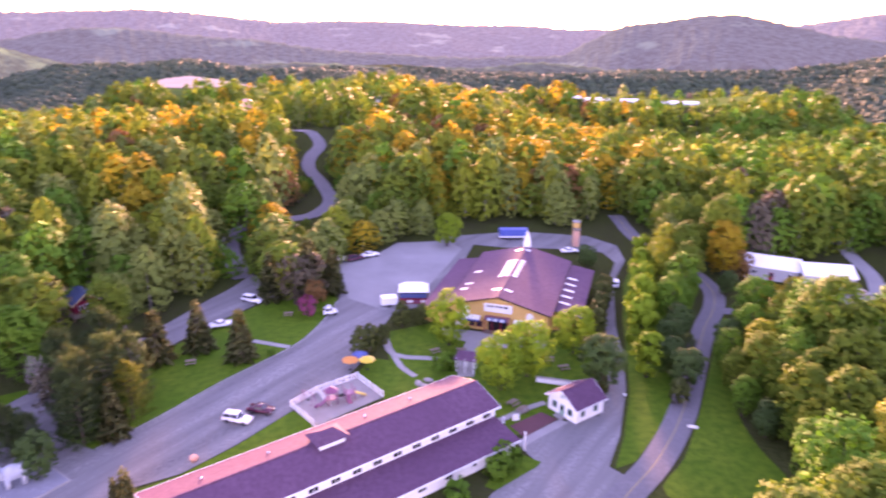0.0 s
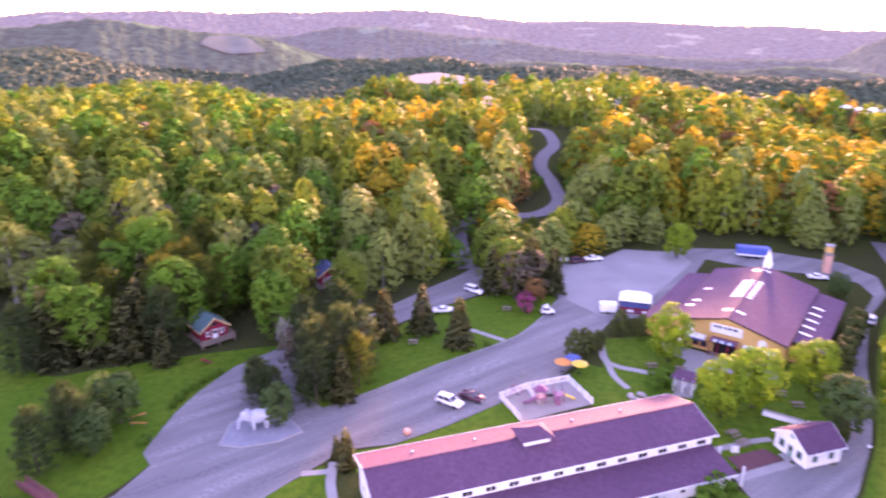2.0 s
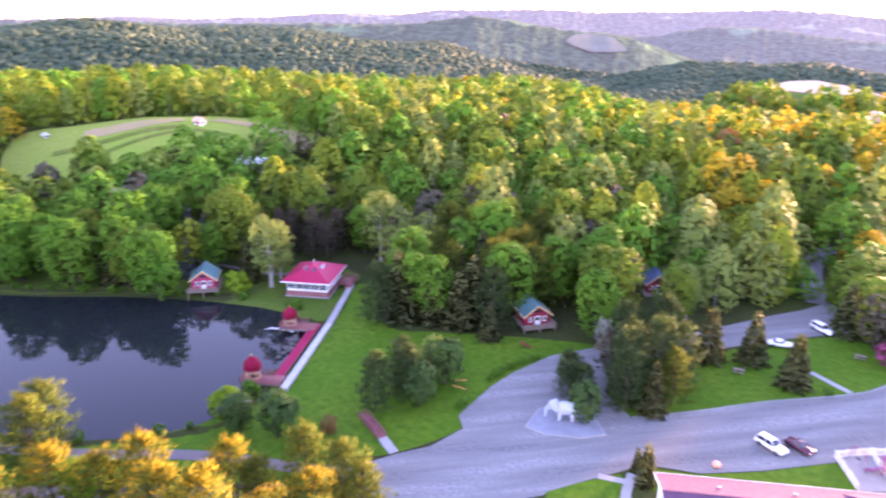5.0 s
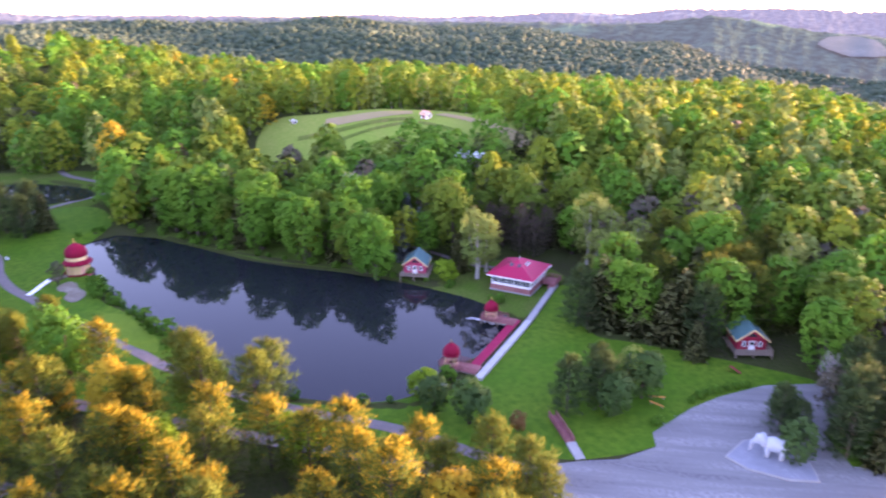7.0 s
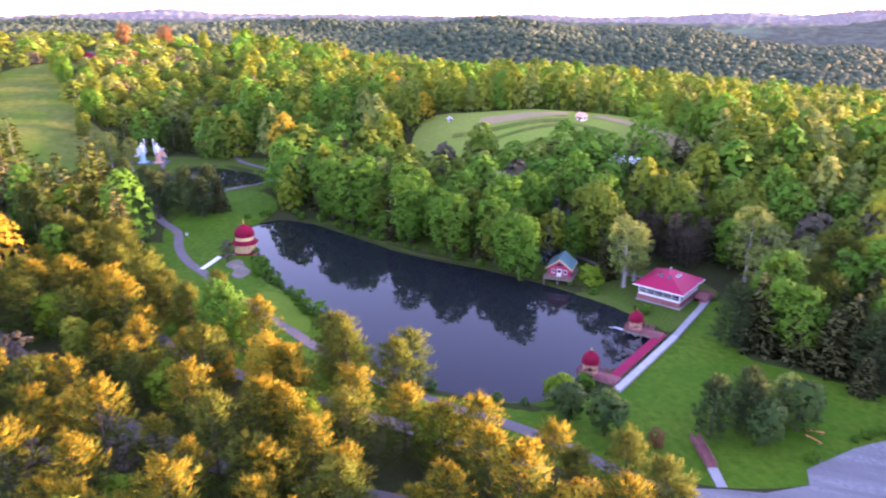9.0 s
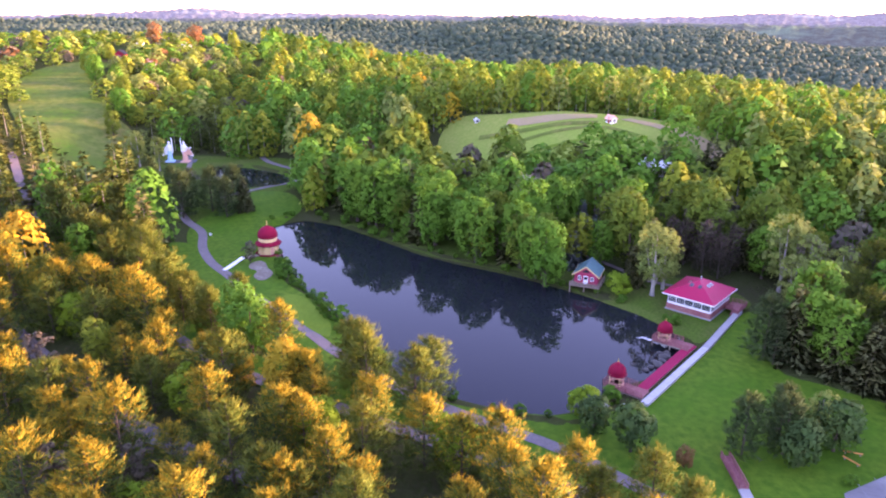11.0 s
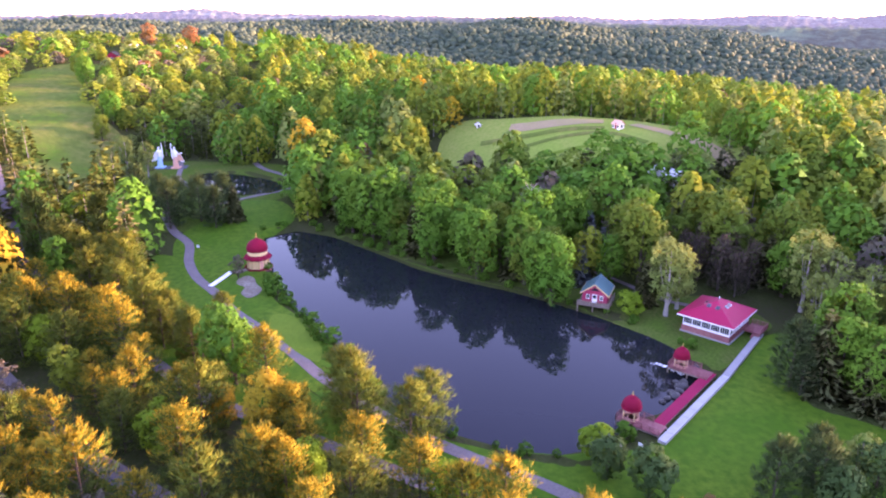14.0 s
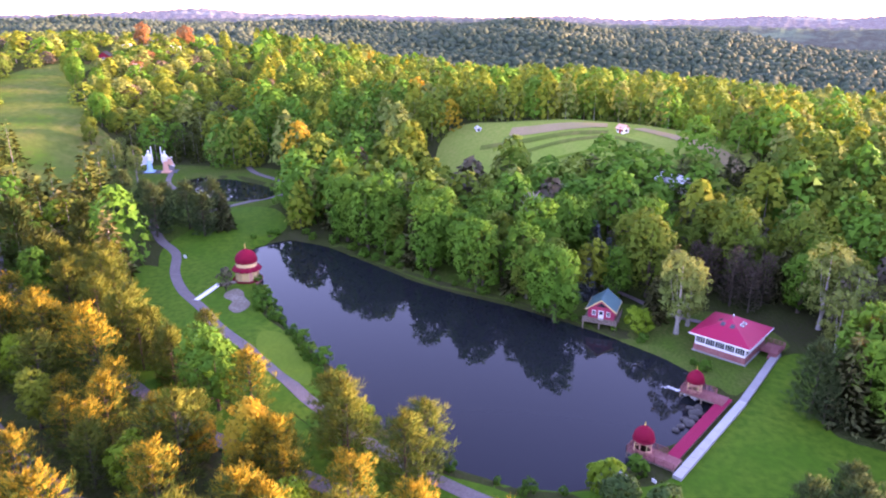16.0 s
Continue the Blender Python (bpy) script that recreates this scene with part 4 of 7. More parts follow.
def scatter(spacing, r0, r1, seed, az0=-37, az1=117):
    rs = np.random.RandomState(seed)
    n = int(2 * r1 / spacing) + 2
    g = (np.arange(n) - n / 2) * spacing
    x, y = (v.ravel() for v in np.meshgrid(g, g))
    x, y = x + rs.uniform(-0.42, 0.42, x.shape) * spacing, y + rs.uniform(-0.42, 0.42, x.shape) * spacing
    r, az = np.hypot(x, y), np.degrees(np.arctan2(-x, y))
    k = (r >= r0) & (r < r1) & (az > az0) & (az < az1)
    x, y = x[k], y[k]
    k = free(x, y)
    az, r = np.degrees(np.arctan2(-x, y)), np.hypot(x, y)
    k &= (az < 94) | (r < 440) | (rs.uniform(size=x.shape) < 0.42)  # thinner on the pastures of the far hill
    return x[k], y[k]


def on_pine_slope(x, y):
    return -330 < x < -30 and y < (0.593 * (x + 84) + 34 if x > -208 else -42)


def species(x, y, rs):
    """The mix of kinds by where a tree stands."""
    az, r = math.degrees(math.atan2(-x, y)), math.hypot(x, y)
    u = rs.uniform()

    def pick(*mix):
        s = 0
        for key, share in mix:
            s += share
            if u < s:
                return key
        return mix[-1][0]

    if on_pine_slope(x, y):
        if y < float(np.interp(x, *zip(*PINE_ROAD))) and x > -215:
            return pick(("pine", 0.66), ("greenpine", 0.15), ("golden", 0.06), ("round", 0.06), ("poplar", 0.04), ("purple", 0.03))
        return pick(("greenpine", 0.78), ("pine", 0.05), ("maple", 0.06), ("purple", 0.02), ("spruce", 0.09))
    if az > 96:
        return pick(("oak", 0.34), ("maple", 0.1), ("poplar", 0.18), ("golden", 0.02), ("pale", 0.24), ("rust", 0.03), ("purple", 0.09))
    if 38 < az < 60 and r < 172:
        return pick(("spruce", 0.3), ("greenpine", 0.32), ("maple", 0.14), ("purple", 0.02), ("oak", 0.08), ("pale", 0.14))
    if az > 58 and r < 250:  # far shore
        return pick(("maple", 0.4), ("oak", 0.2), ("poplar", 0.06), ("pale", 0.08), ("purple", 0.1), ("spruce", 0.16))
    if az > 58:
        return pick(("oak", 0.36), ("maple", 0.26), ("poplar", 0.18), ("golden", 0.02), ("pale", 0.11), ("purple", 0.04), ("spruce", 0.03))
    if az > 28 and r < 200:
        return pick(("oak", 0.2), ("maple", 0.26), ("poplar", 0.16), ("pale", 0.18), ("purple", 0.08), ("spruce", 0.12))
    if az > 28:
        return pick(("oak", 0.3), ("maple", 0.22), ("poplar", 0.27), ("pale", 0.16), ("golden", 0.015), ("purple", 0.035))
    if az > -14 and r < 225:  # pale young crowns at the edge of the wood
        return pick(("pale", 0.32), ("poplar", 0.26), ("oak", 0.24), ("maple", 0.12), ("golden", 0.06))
    # more gold, rust and yellow leaf towards the low sun, its glow as colour
    if az > 9:
        return pick(("golden", 0.1), ("oak", 0.34), ("poplar", 0.3), ("rust", 0.03), ("pale", 0.13), ("maple", 0.1))
    if az > -14:
        return pick(("golden", 0.3), ("oak", 0.24), ("poplar", 0.27), ("rust", 0.1), ("pale", 0.04), ("maple", 0.05))
    return pick(("poplar", 0.14), ("oak", 0.46), ("golden", 0.02), ("maple", 0.34), ("purple", 0.04))


LEAF = {"round": LIME, "maple": MAPLE, "oak": OAK, "poplar": POPLAR, "pale": PALE, "golden": GOLDEN, "rust": RUST, "purple": PURPLE, "spruce": SPRUCE, "pine": NEEDLES, "greenpine": NEEDLES}
NAMES = {"round": "lime green", "maple": "bright green", "oak": "mid green", "poplar": "yellow-green", "pale": "pale green", "golden": "golden", "rust": "rust-coloured", "purple": "thin purple-brown", "spruce": "dark spruce",
         "pine": "pine", "greenpine": "olive pine"}


def in_front(x, y):
    """Young, low trees on the slope below the hilltop field."""
    return -246 < x < -186 and 36 < y < 126 and depth_in(BARN_FIELD, np.array([x]), np.array([y]))[0] > -34


def growth(x, y):
    """How tall a tree stands, by its place: young ones round the lot, low ones below the hilltop field."""
    az, r = math.degrees(math.atan2(-x, y)), math.hypot(x, y)
    if -14 < az < 22 and r < 212:
        return 0.62 if r < 196 else 0.8
    return (0.95 if y < 70 else 0.72) if in_front(x, y) else 1


def low_tree(key, n, size, seed):
    if key in ("pine", "greenpine") and n > 300:
        body, tips, limbs = pine_crown(13, 3.9, n, seed, 0.05, 1.7)
        return np.concatenate([body, tips])
    if key in ("spruce", "pine", "greenpine"):
        return spruce_crown(13, 3.4, n, seed, 0.05, size * 0.9)
    shape = {"poplar": (15, 3.8, 0.4), "pale": (16, 4.0, 0.3), "purple": (12, 3.8, 0.1), "rust": (12, 4.4, 0.1), "round": (9, 3.8, 0.1)}.get(key, (15, 4.8, 0.1))
    return egg_crown(shape[0], shape[1] * 1.12, n, size * 0.9, seed, 0.06, 0.48 + 0.5 * shape[2])


def woods(xs, ys, n, size, seed, what, scale=1.0, trunks=True):
    """Stretches of wood, one body of leaves for each kind of tree."""
    rs = np.random.RandomState(seed)
    keys = [species(x, y, rs) for x, y in zip(xs, ys)]
    zs = land(xs, ys)
    r_far = (np.degrees(np.arctan2(-xs, ys)) > 94) & (np.hypot(xs, ys) > 330)  # lower growth on the far hill
    stems = []
    for key in sorted(set(keys)):
        models = [low_tree(key, n, size, seed + 7 * k) for k in range(5)]
        out = []
        for i in [i for i, k in enumerate(keys) if k == key]:
            s, a = scale * rs.uniform(0.62, 1.26), rs.uniform(0, 6.28)
            m = models[rs.randint(5)]
            c, t = math.cos(a) * s, math.sin(a) * s
            if r_far[i]:
                s *= 0.52
            s *= growth(xs[i], ys[i])
            q = m @ np.array([[c, t, 0], [-t, c, 0], [0, 0, s * rs.uniform(0.9, 1.15)]])
            q[:, :3] += [xs[i], ys[i], zs[i]]
            out.append(q)
            if trunks:
                w = 0.22 * s
                for a2 in (0.3, 2.4):
                    dx, dy = w * math.cos(a2), w * math.sin(a2)
                    stems.append([[xs[i] - dx, ys[i] - dy, zs[i] - 0.5], [xs[i] + dx, ys[i] + dy, zs[i] - 0.5], [xs[i], ys[i], zs[i] + 11 * s]])
        ob = new("woods", tri_mesh("woods", np.concatenate(out), LEAF[key], 0.15))
        tagged(ob, f"{what} {NAMES[key]} trees massed on the hills", "woods", "", "stuff")
    if stems:
        tagged(new("tree_trunks", tri_mesh("tree_trunks", stems, PALEBARK)), "slender pale trunks standing within the woods", "tree trunks", "", "stuff")


xs, ys = scatter(6.6, 60, 270, 11)
rank = np.minimum(np.hypot(xs + 92, ys - 14), 1.5 * np.hypot(xs - 60, ys - 104))
nearest = np.argsort(rank)[:290]
rs = np.random.RandomState(3)
for i in nearest:
    tree(species(xs[i], ys[i], rs), float(xs[i]), float(ys[i]), (rs.uniform(0.72, 1.04) if on_pine_slope(xs[i], ys[i]) else rs.uniform(0.74, 1.3)) * growth(xs[i], ys[i]), "trees of the woods")
rest = np.setdiff1d(np.arange(len(xs)), nearest)
close = np.hypot(xs[rest], ys[rest]) < 215
woods(xs[rest[close]], ys[rest[close]], 440, 0.75, 21, "near", 1.1)
woods(xs[rest[~close]], ys[rest[~close]], 280, 0.96, 26, "near", 1.1)
xs, ys = scatter(8.4, 270, 460, 12)
west = np.degrees(np.arctan2(-xs, ys)) > 52
woods(xs[west], ys[west], 250, 0.9, 22, "hillside", 1.06)
woods(xs[~west], ys[~west], 125, 1.3, 27, "hillside", 1.06)
xs, ys = scatter(10.5, 460, 760, 13)
woods(xs, ys, 56, 2.1, 23, "far", 1.05)

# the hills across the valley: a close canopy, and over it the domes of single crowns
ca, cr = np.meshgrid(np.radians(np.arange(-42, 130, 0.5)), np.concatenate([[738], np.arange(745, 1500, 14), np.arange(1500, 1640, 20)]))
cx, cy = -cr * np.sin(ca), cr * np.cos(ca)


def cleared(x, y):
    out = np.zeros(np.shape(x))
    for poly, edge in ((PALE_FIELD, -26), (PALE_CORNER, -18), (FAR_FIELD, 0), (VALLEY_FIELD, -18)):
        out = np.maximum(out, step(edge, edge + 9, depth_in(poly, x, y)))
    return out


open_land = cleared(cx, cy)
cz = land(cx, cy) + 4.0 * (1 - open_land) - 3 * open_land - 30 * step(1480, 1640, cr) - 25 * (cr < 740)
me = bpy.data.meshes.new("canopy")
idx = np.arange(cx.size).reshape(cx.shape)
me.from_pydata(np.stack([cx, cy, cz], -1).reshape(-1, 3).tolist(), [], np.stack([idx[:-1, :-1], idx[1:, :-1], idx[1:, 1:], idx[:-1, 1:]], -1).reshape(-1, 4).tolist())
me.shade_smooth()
me.materials.append(HAZEWOOD)
tagged(new("woods", me), "distant woods hazed blue-green, covering the hills", "woods", "", "stuff")

dome_rs = np.random.RandomState(61)
n = 300
g = (np.arange(n) - n / 2) * 9.9
tx, ty = (v.ravel() for v in np.meshgrid(g, g))
tx, ty = tx + dome_rs.uniform(-4.2, 4.2, tx.shape), ty + dome_rs.uniform(-4.2, 4.2, tx.shape)
tr, ta = np.hypot(tx, ty), np.degrees(np.arctan2(-tx, ty))
k = (tr > 748) & (tr < 1450) & (ta > -40) & (ta < 118)
tx, ty, tr = tx[k], ty[k], tr[k]
tz = land(tx, ty)
facing = land(tx * (1 + 25 / tr), ty * (1 + 25 / tr)) - tz > -2.2  # the far sides of the hills stay bare canopy
k = facing & (cleared(tx, ty) < 0.5)
tx, ty, tz = tx[k], ty[k], tz[k]
m = len(tx)
seg, rings = 5, ((0.75, 0.0), (1.0, 0.42), (0.72, 0.78))
wide, tall, turn = 3.6 + 5.2 * dome_rs.uniform(0, 1, m) ** 1.6, dome_rs.uniform(5.0, 10.5, m), dome_rs.uniform(0, 6.28, m)
verts = []
for q, f in rings:
    for j in range(seg):
        a = turn + 6.283 * j / seg
        w = wide * q * dome_rs.uniform(0.8, 1.2, m)
        verts.append(np.stack([tx + w * np.cos(a), ty + w * np.sin(a), tz + 2 + tall * f + dome_rs.uniform(-0.6, 0.6, m)], 1))
verts.append(np.stack([tx + dome_rs.uniform(-1, 1, m), ty + dome_rs.uniform(-1, 1, m), tz + 2 + tall], 1))
verts = np.stack(verts, 1)
faces = []
for b in range(len(rings) - 1):
    for j in range(seg):
        p, q = b * seg + j, b * seg + (j + 1) % seg
        faces += [(p, q, q + seg), (p, q + seg, p + seg)]
faces += [(2 * seg + j, 2 * seg + (j + 1) % seg, 3 * seg) for j in range(seg)]
faces = (np.array(faces)[None] + (np.arange(m) * (3 * seg + 1))[:, None, None]).reshape(-1, 3)
me = bpy.data.meshes.new("canopy")
me.from_pydata(verts.reshape(-1, 3).tolist(), [], faces.tolist())
me.shade_smooth()
me.materials.append(HAZECROWN)
tagged(new("woods", me), "distant tree crowns hazed blue-green, massed on the hills", "woods", "", "stuff")

# ---- trees that stand apart ----
for key, x, y, s in [
        ("deadpine", -160.5, 88.5, 1.0), ("deadpine", -157, 94, 1.05), ("deadpine", -164, 86.5, 0.95), ("deadpine", -150, 92, 0.9), ("deadpine", -154, 90, 1.0), ("deadpine", -166, 92, 1.0), ("deadpine", -153, 97, 0.95),
        ("bluespruce", -183.5, 69.5, 0.95), ("bluespruce", -180, 72, 0.75), ("bare", -197, 57.5, 1.15), ("bare", -70, 101, 0.6), ("pale", -151, 75, 1.0), ("spruce", -149.5, 70, 0.85), ("willow", -144.5, 64.4, 1.0),
        ("darkpine", -112, 80, 0.95), ("darkpine", -109, 80, 0.7), ("bluespruce", -113, 87, 0.95), ("spruce", -103, 88, 1.0), ("spruce", -98, 90.5, 1.05), ("darkpine", -93, 95, 0.95), ("spruce", -90, 91, 0.7),
        ("darkpine", -84.5, 59, 0.78), ("darkpine", -83.5, 65, 0.8), ("pale", -84.5, 71, 0.62), ("darkpine", -87.5, 67, 0.7), ("dusk", -80.5, 65.5, 0.85), ("dusk", -83, 73, 1.0),
        ("dusk", -59.5, 82, 0.75), ("darkpine", -66, 86, 0.62), ("darkpine", -63, 86.5, 0.5), ("dusk", -68, 89, 0.7), ("purple", -66, 97, 0.8), ("darkpine", -57, 89.5, 0.85), ("darkpine", -60, 93.5, 0.95), ("greenpine", -53, 97, 0.7), ("darkpine", -62.5, 98, 0.95), ("darkpine", -57.5, 100, 1.0), ("spruce", -53.5, 92, 0.85),
        ("darkpine", -64, 111, 0.9), ("spruce", -57, 116, 0.95), ("spruce", -51, 121, 0.95), ("spruce", -42, 118, 0.9), ("spruce", -44, 146, 0.95), ("purple", -38, 144, 1.0), ("purple", -34.5, 147, 1.05), ("spruce", -36, 150, 1.1), ("rust", -33.5, 143, 0.55),
        ("spruce", -31, 151, 0.95), ("pinkbush", -34, 138, 0.9), ("dusk", -88, 43, 0.85), ("dusk", -93, 39, 0.75), ("shrub", -37, 120, 0.45),
        ("willow", -98.5, 39.5, 1.0), ("shrub", -102, 45.5, 0.9), ("rust", -82, 44, 0.35), ("rust", -83, 49, 0.33), ("shrub", -99.6, 33.8, 0.4), ("shrub", -101.0, 29.6, 0.6), ("shrub", -100.2, 28.2, 0.38), ("shrub", -103.2, 25.4, 0.32), ("shrub", -107, 19.4, 0.5), ("shrub", -116, 12.4, 0.4), ("shrub", -124, 9, 0.45),  ("shrub", -137, 4.5, 0.7),
        ("greenpine", -106, 15.5, 0.95), ("greenpine", -103, 12.5, 0.9), ("greenpine", -114, 4.5, 0.95), ("greenpine", -117, 3, 0.9), ("pine", -125, -9.5, 0.95), ("greenpine", -109, 5, 0.95), ("golden", -115.4, -15.6, 0.6), ("round", -110, -10.3, 0.6), ("pine", -106.5, -4.5, 0.8), ("purple", -137, -22, 0.5), ("shrub", -139.5, -25, 1.2), ("greenpine", -146, -19, 0.8),
        ("shrub", -142, 1.5, 1.0), ("shrub", -146, -1, 0.9), ("shrub", -152, -2.5, 0.9), ("shrub", -164, -8, 0.9), ("shrub", -169, -11, 1.1), ("shrub", -174, -11.5, 1.0), ("purple", -180, -20, 0.55),
        ("willow", -224, -4, 1.6), ("pale", -229, -1, 1.0), ("darkpine", -226.5, -28.5, 0.95), ("darkpine", -225, -35, 1.05), ("darkpine", -229, -42, 1.0), ("spruce", -223, -25, 0.9), ("darkpine", -221, -43, 1.1), ("darkpine", -219, -30, 0.9), ("darkpine", -234, -48, 1.0), ("darkpine", -238, -55, 1.05), ("round", -220, -66, 1.5), ("rust", -519, -106, 1.2), ("rust", -530, -82, 1.2), ("poplar", -520, -56, 1.1), ("pale", -495, -88, 0.7),
        ("maple", -212, 9, 1.25), ("maple", -203, 14, 1.3), ("maple", -207, 19, 1.3), ("maple", -191, 22, 0.5), ("maple", -186, 29, 1.2), ("maple", -171, 37, 1.2), ("maple", -176, 36, 1.0), ("oak", -165, 47, 0.9),
        ("maple", -154, 50, 1.15), ("maple", -158, 49, 1.0), ("pale", -143, 72, 1.15), ("pale", -146, 76, 1.0), ("purple", -172, 52, 1.1), ("bluespruce", -163, 60, 0.9),
        ("cypress", -44, 76, 1.0), ("yew", -20.3, 121.4, 0.95), ("yew", -18.3, 123, 1.0), ("yew", -16.4, 126, 0.75), ("yew", -13.4, 134, 0.95), ("yew", -9.6, 135.5, 0.8), ("round", -3.4, 126.5, 1.1), ("round", 6, 110, 1.08),
        ("round", 11, 115, 1.15), ("round", 20.5, 124, 1.08), ("dusk", 23.3, 112, 1.15), ("shrub", -4, 116, 1.2), ("yew", 26.5, 133, 1.0), ("yew", 27, 137, 1.0), ("yew", 28.5, 142, 1.0), ("yew", 30, 147, 1.0),
        ("yew", 31, 152, 1.0), ("dusk", 30, 172, 0.7), ("thuja", 32.5, 116, 1.1), ("thuja", 34, 129, 1.3), ("thuja", 36, 138, 1.35), ("thuja", 38, 147, 1.3), ("thuja", 40.5, 158, 1.25), ("thuja", 43, 170, 1.2),
        ("dusk", 37, 118, 0.8), ("maple", 42, 138, 0.8), ("maple", 46, 147, 0.85), ("oak", 50, 155, 0.8), ("poplar", 47, 166, 0.95), ("pale", 51, 176, 0.9), ("oak", 53, 184, 1.0), ("poplar", 44, 157, 0.9), ("oak", 52, 166, 0.85), ("dusk", 39, 126, 0.75), ("maple", 58, 136, 0.8), ("maple", 54, 126, 0.75), ("poplar", 52, 117, 0.8), ("maple", 50.5, 109, 0.7), ("oak", 55, 102, 0.85), ("golden", 59, 112, 0.85), ("maple", 62, 121, 0.9), ("maple", 52, 95, 0.7), ("maple", 48, 119, 0.55), ("oak", 46.5, 112, 0.5), ("maple", 45.5, 104, 0.5), ("dusk", 50, 126, 0.75), ("dusk", 47, 98, 0.65), ("dusk", 38.5, 112, 0.85), ("darkpine", 40.5, 120, 0.5), ("yew", 36, 107, 0.9), ("yew", 38, 116, 0.8), ("dusk", 42, 131, 0.8), ("oak", -83, 116, 1.0), ("maple", -88, 123, 1.1), ("oak", -77, 113, 0.8), ("maple", -93, 114, 1.0), ("darkpine", -67, 103, 0.95), ("darkpine", -56, 104, 0.9), ("round", -6, 186, 1.1),
        ("pale", -56, 224, 0.42), ("poplar", -55.5, 231, 0.4), ("pale", -41, 186, 0.4), ("oak", -46, 190, 0.38), ("poplar", -38, 198, 0.42), ("shrub", -57, 238, 1.4), ("shrub", -45, 240, 1.6), ("shrub", -50, 254, 1.6), ("pale", -52, 266, 0.45), ("oak", -72, 278, 0.5),
        ("shrub", 5, 86, 1.1), ("shrub", 6.2, 88.5, 1.2), ("shrub", -0.5, 80, 1.0), ("shrub", -75.6, 70.2, 0.5), ("shrub", -78.6, 80, 0.4), ("shrub", -79, 82, 0.45), ("shrub", -79.2, 84, 0.4), ("shrub", -79.2, 86, 0.45), ("shrub", -79, 88, 0.4), ("shrub", -78.8, 90, 0.42), ("shrub", -78.4, 92, 0.4), ("cypress", -46.5, 77.5, 0.55), ("golden", 64, 142, 0.7), ("golden", 70, 146, 0.7), ("poplar", 60, 137, 0.75), ("oak", 78, 145, 0.6), ("oak", 66, 136, 0.75), ("dusk", 60, 156, 0.7), ("rust", 66, 166, 0.7)]:
    tree(key, x, y, s)

shore_rs = np.random.RandomState(12)
for k in range(26):
    a, b = POND[k % 10 + 0], POND[k % 10 + 1]
    t = shore_rs.uniform()
    x, y = a[0] + (b[0] - a[0]) * t, a[1] + (b[1] - a[1]) * t
    n = Vector((b[1] - a[1], -(b[0] - a[0]), 0)).normalized()
    side = 1 if depth_in(POND, np.array([x + n.x * 2]), np.array([y + n.y * 2]))[0] < 0 else -1
    o = shore_rs.uniform(0.8, 3.0) * side
    tree("shrub", x + n.x * o, y + n.y * o, shore_rs.uniform(0.35, 0.8), "shrubs on the far bank")

edge_rs = np.random.RandomState(17)
for k in range(26):
    t = (k + edge_rs.uniform()) / 26
    x, y = -272 - 175 * t, -63 - 60 * t
    tree(("oak", "pale", "poplar", "shrub", "maple", "dusk")[edge_rs.randint(6)], x + edge_rs.uniform(-5, 5), y + edge_rs.uniform(-8, 6), edge_rs.uniform(0.55, 1.0), "trees along the rough meadow")

for k in range(34):  # tall growth along the near shore
    t = edge_rs.uniform()
    x, y = -117 - 72 * t, 12.0 - 25.5 * t ** 0.9
    tree(("shrub", "shrub", "willow")[edge_rs.randint(3)], x + edge_rs.uniform(-1.5, 1.5), y + edge_rs.uniform(-3.4, -0.6), edge_rs.uniform(0.2, 0.62) * (1 if k % 3 else 0.7), "shrubs on the near shore")

# ---- buildings ----
def window(parent, m, w, h, frame_mat=WHITE, bars=1, name="window", t=0.09):
    """A framed window; m puts its middle on the wall with +y pointing out."""
    bm = bmesh.new()
    box(-w / 2, w / 2, -0.03, 0.07, h / 2 - t, h / 2, bm)
    box(-w / 2, w / 2, -0.03, 0.09, -h / 2, -h / 2 + t, bm)
    box(-w / 2, -w / 2 + t, -0.03, 0.06, -h / 2 + t, h / 2 - t, bm)
    box(w / 2 - t, w / 2, -0.03, 0.06, -h / 2 + t, h / 2 - t, bm)
    for k in range(bars):
        c = -w / 2 + w * (k + 1) / (bars + 1)
        box(c - 0.03, c + 0.03, -0.03, 0.05, -h / 2 + t, h / 2 - t, bm)
    f = part(name, bm, frame_mat, parent)
    f.matrix_basis = m
    part("pane", box(-w / 2 + t, w / 2 - t, -0.02, 0.02, -h / 2 + t, h / 2 - t), GLASS, f, "dark reflecting glass")
    return f


def door(parent, m, w=1.0, h=2.1, material=WHITE):
    d = part("door", box(-w / 2, w / 2, -0.03, 0.06, 0, h, None, 0.02), material, parent)
    d.matrix_basis = m
    bm = box(-w / 2 + 0.15, w / 2 - 0.15, 0.058, 0.075, h * 0.52, h - 0.18)
    part("door_panel", bm, GLASS, d, "glazed upper panel")
    part("handle", box(w / 2 - 0.16, w / 2 - 0.08, 0.058, 0.12, h * 0.45, h * 0.5), CHROME, d)
    return d


FRONT, BACK, LEFT, RIGHT = 180, 0, 90, -90  # turns of a window so that it faces -y, +y, -x, +x


def on_wall(x, y, z, turn):
    return pose(x, y, z, 0, 0, turn)


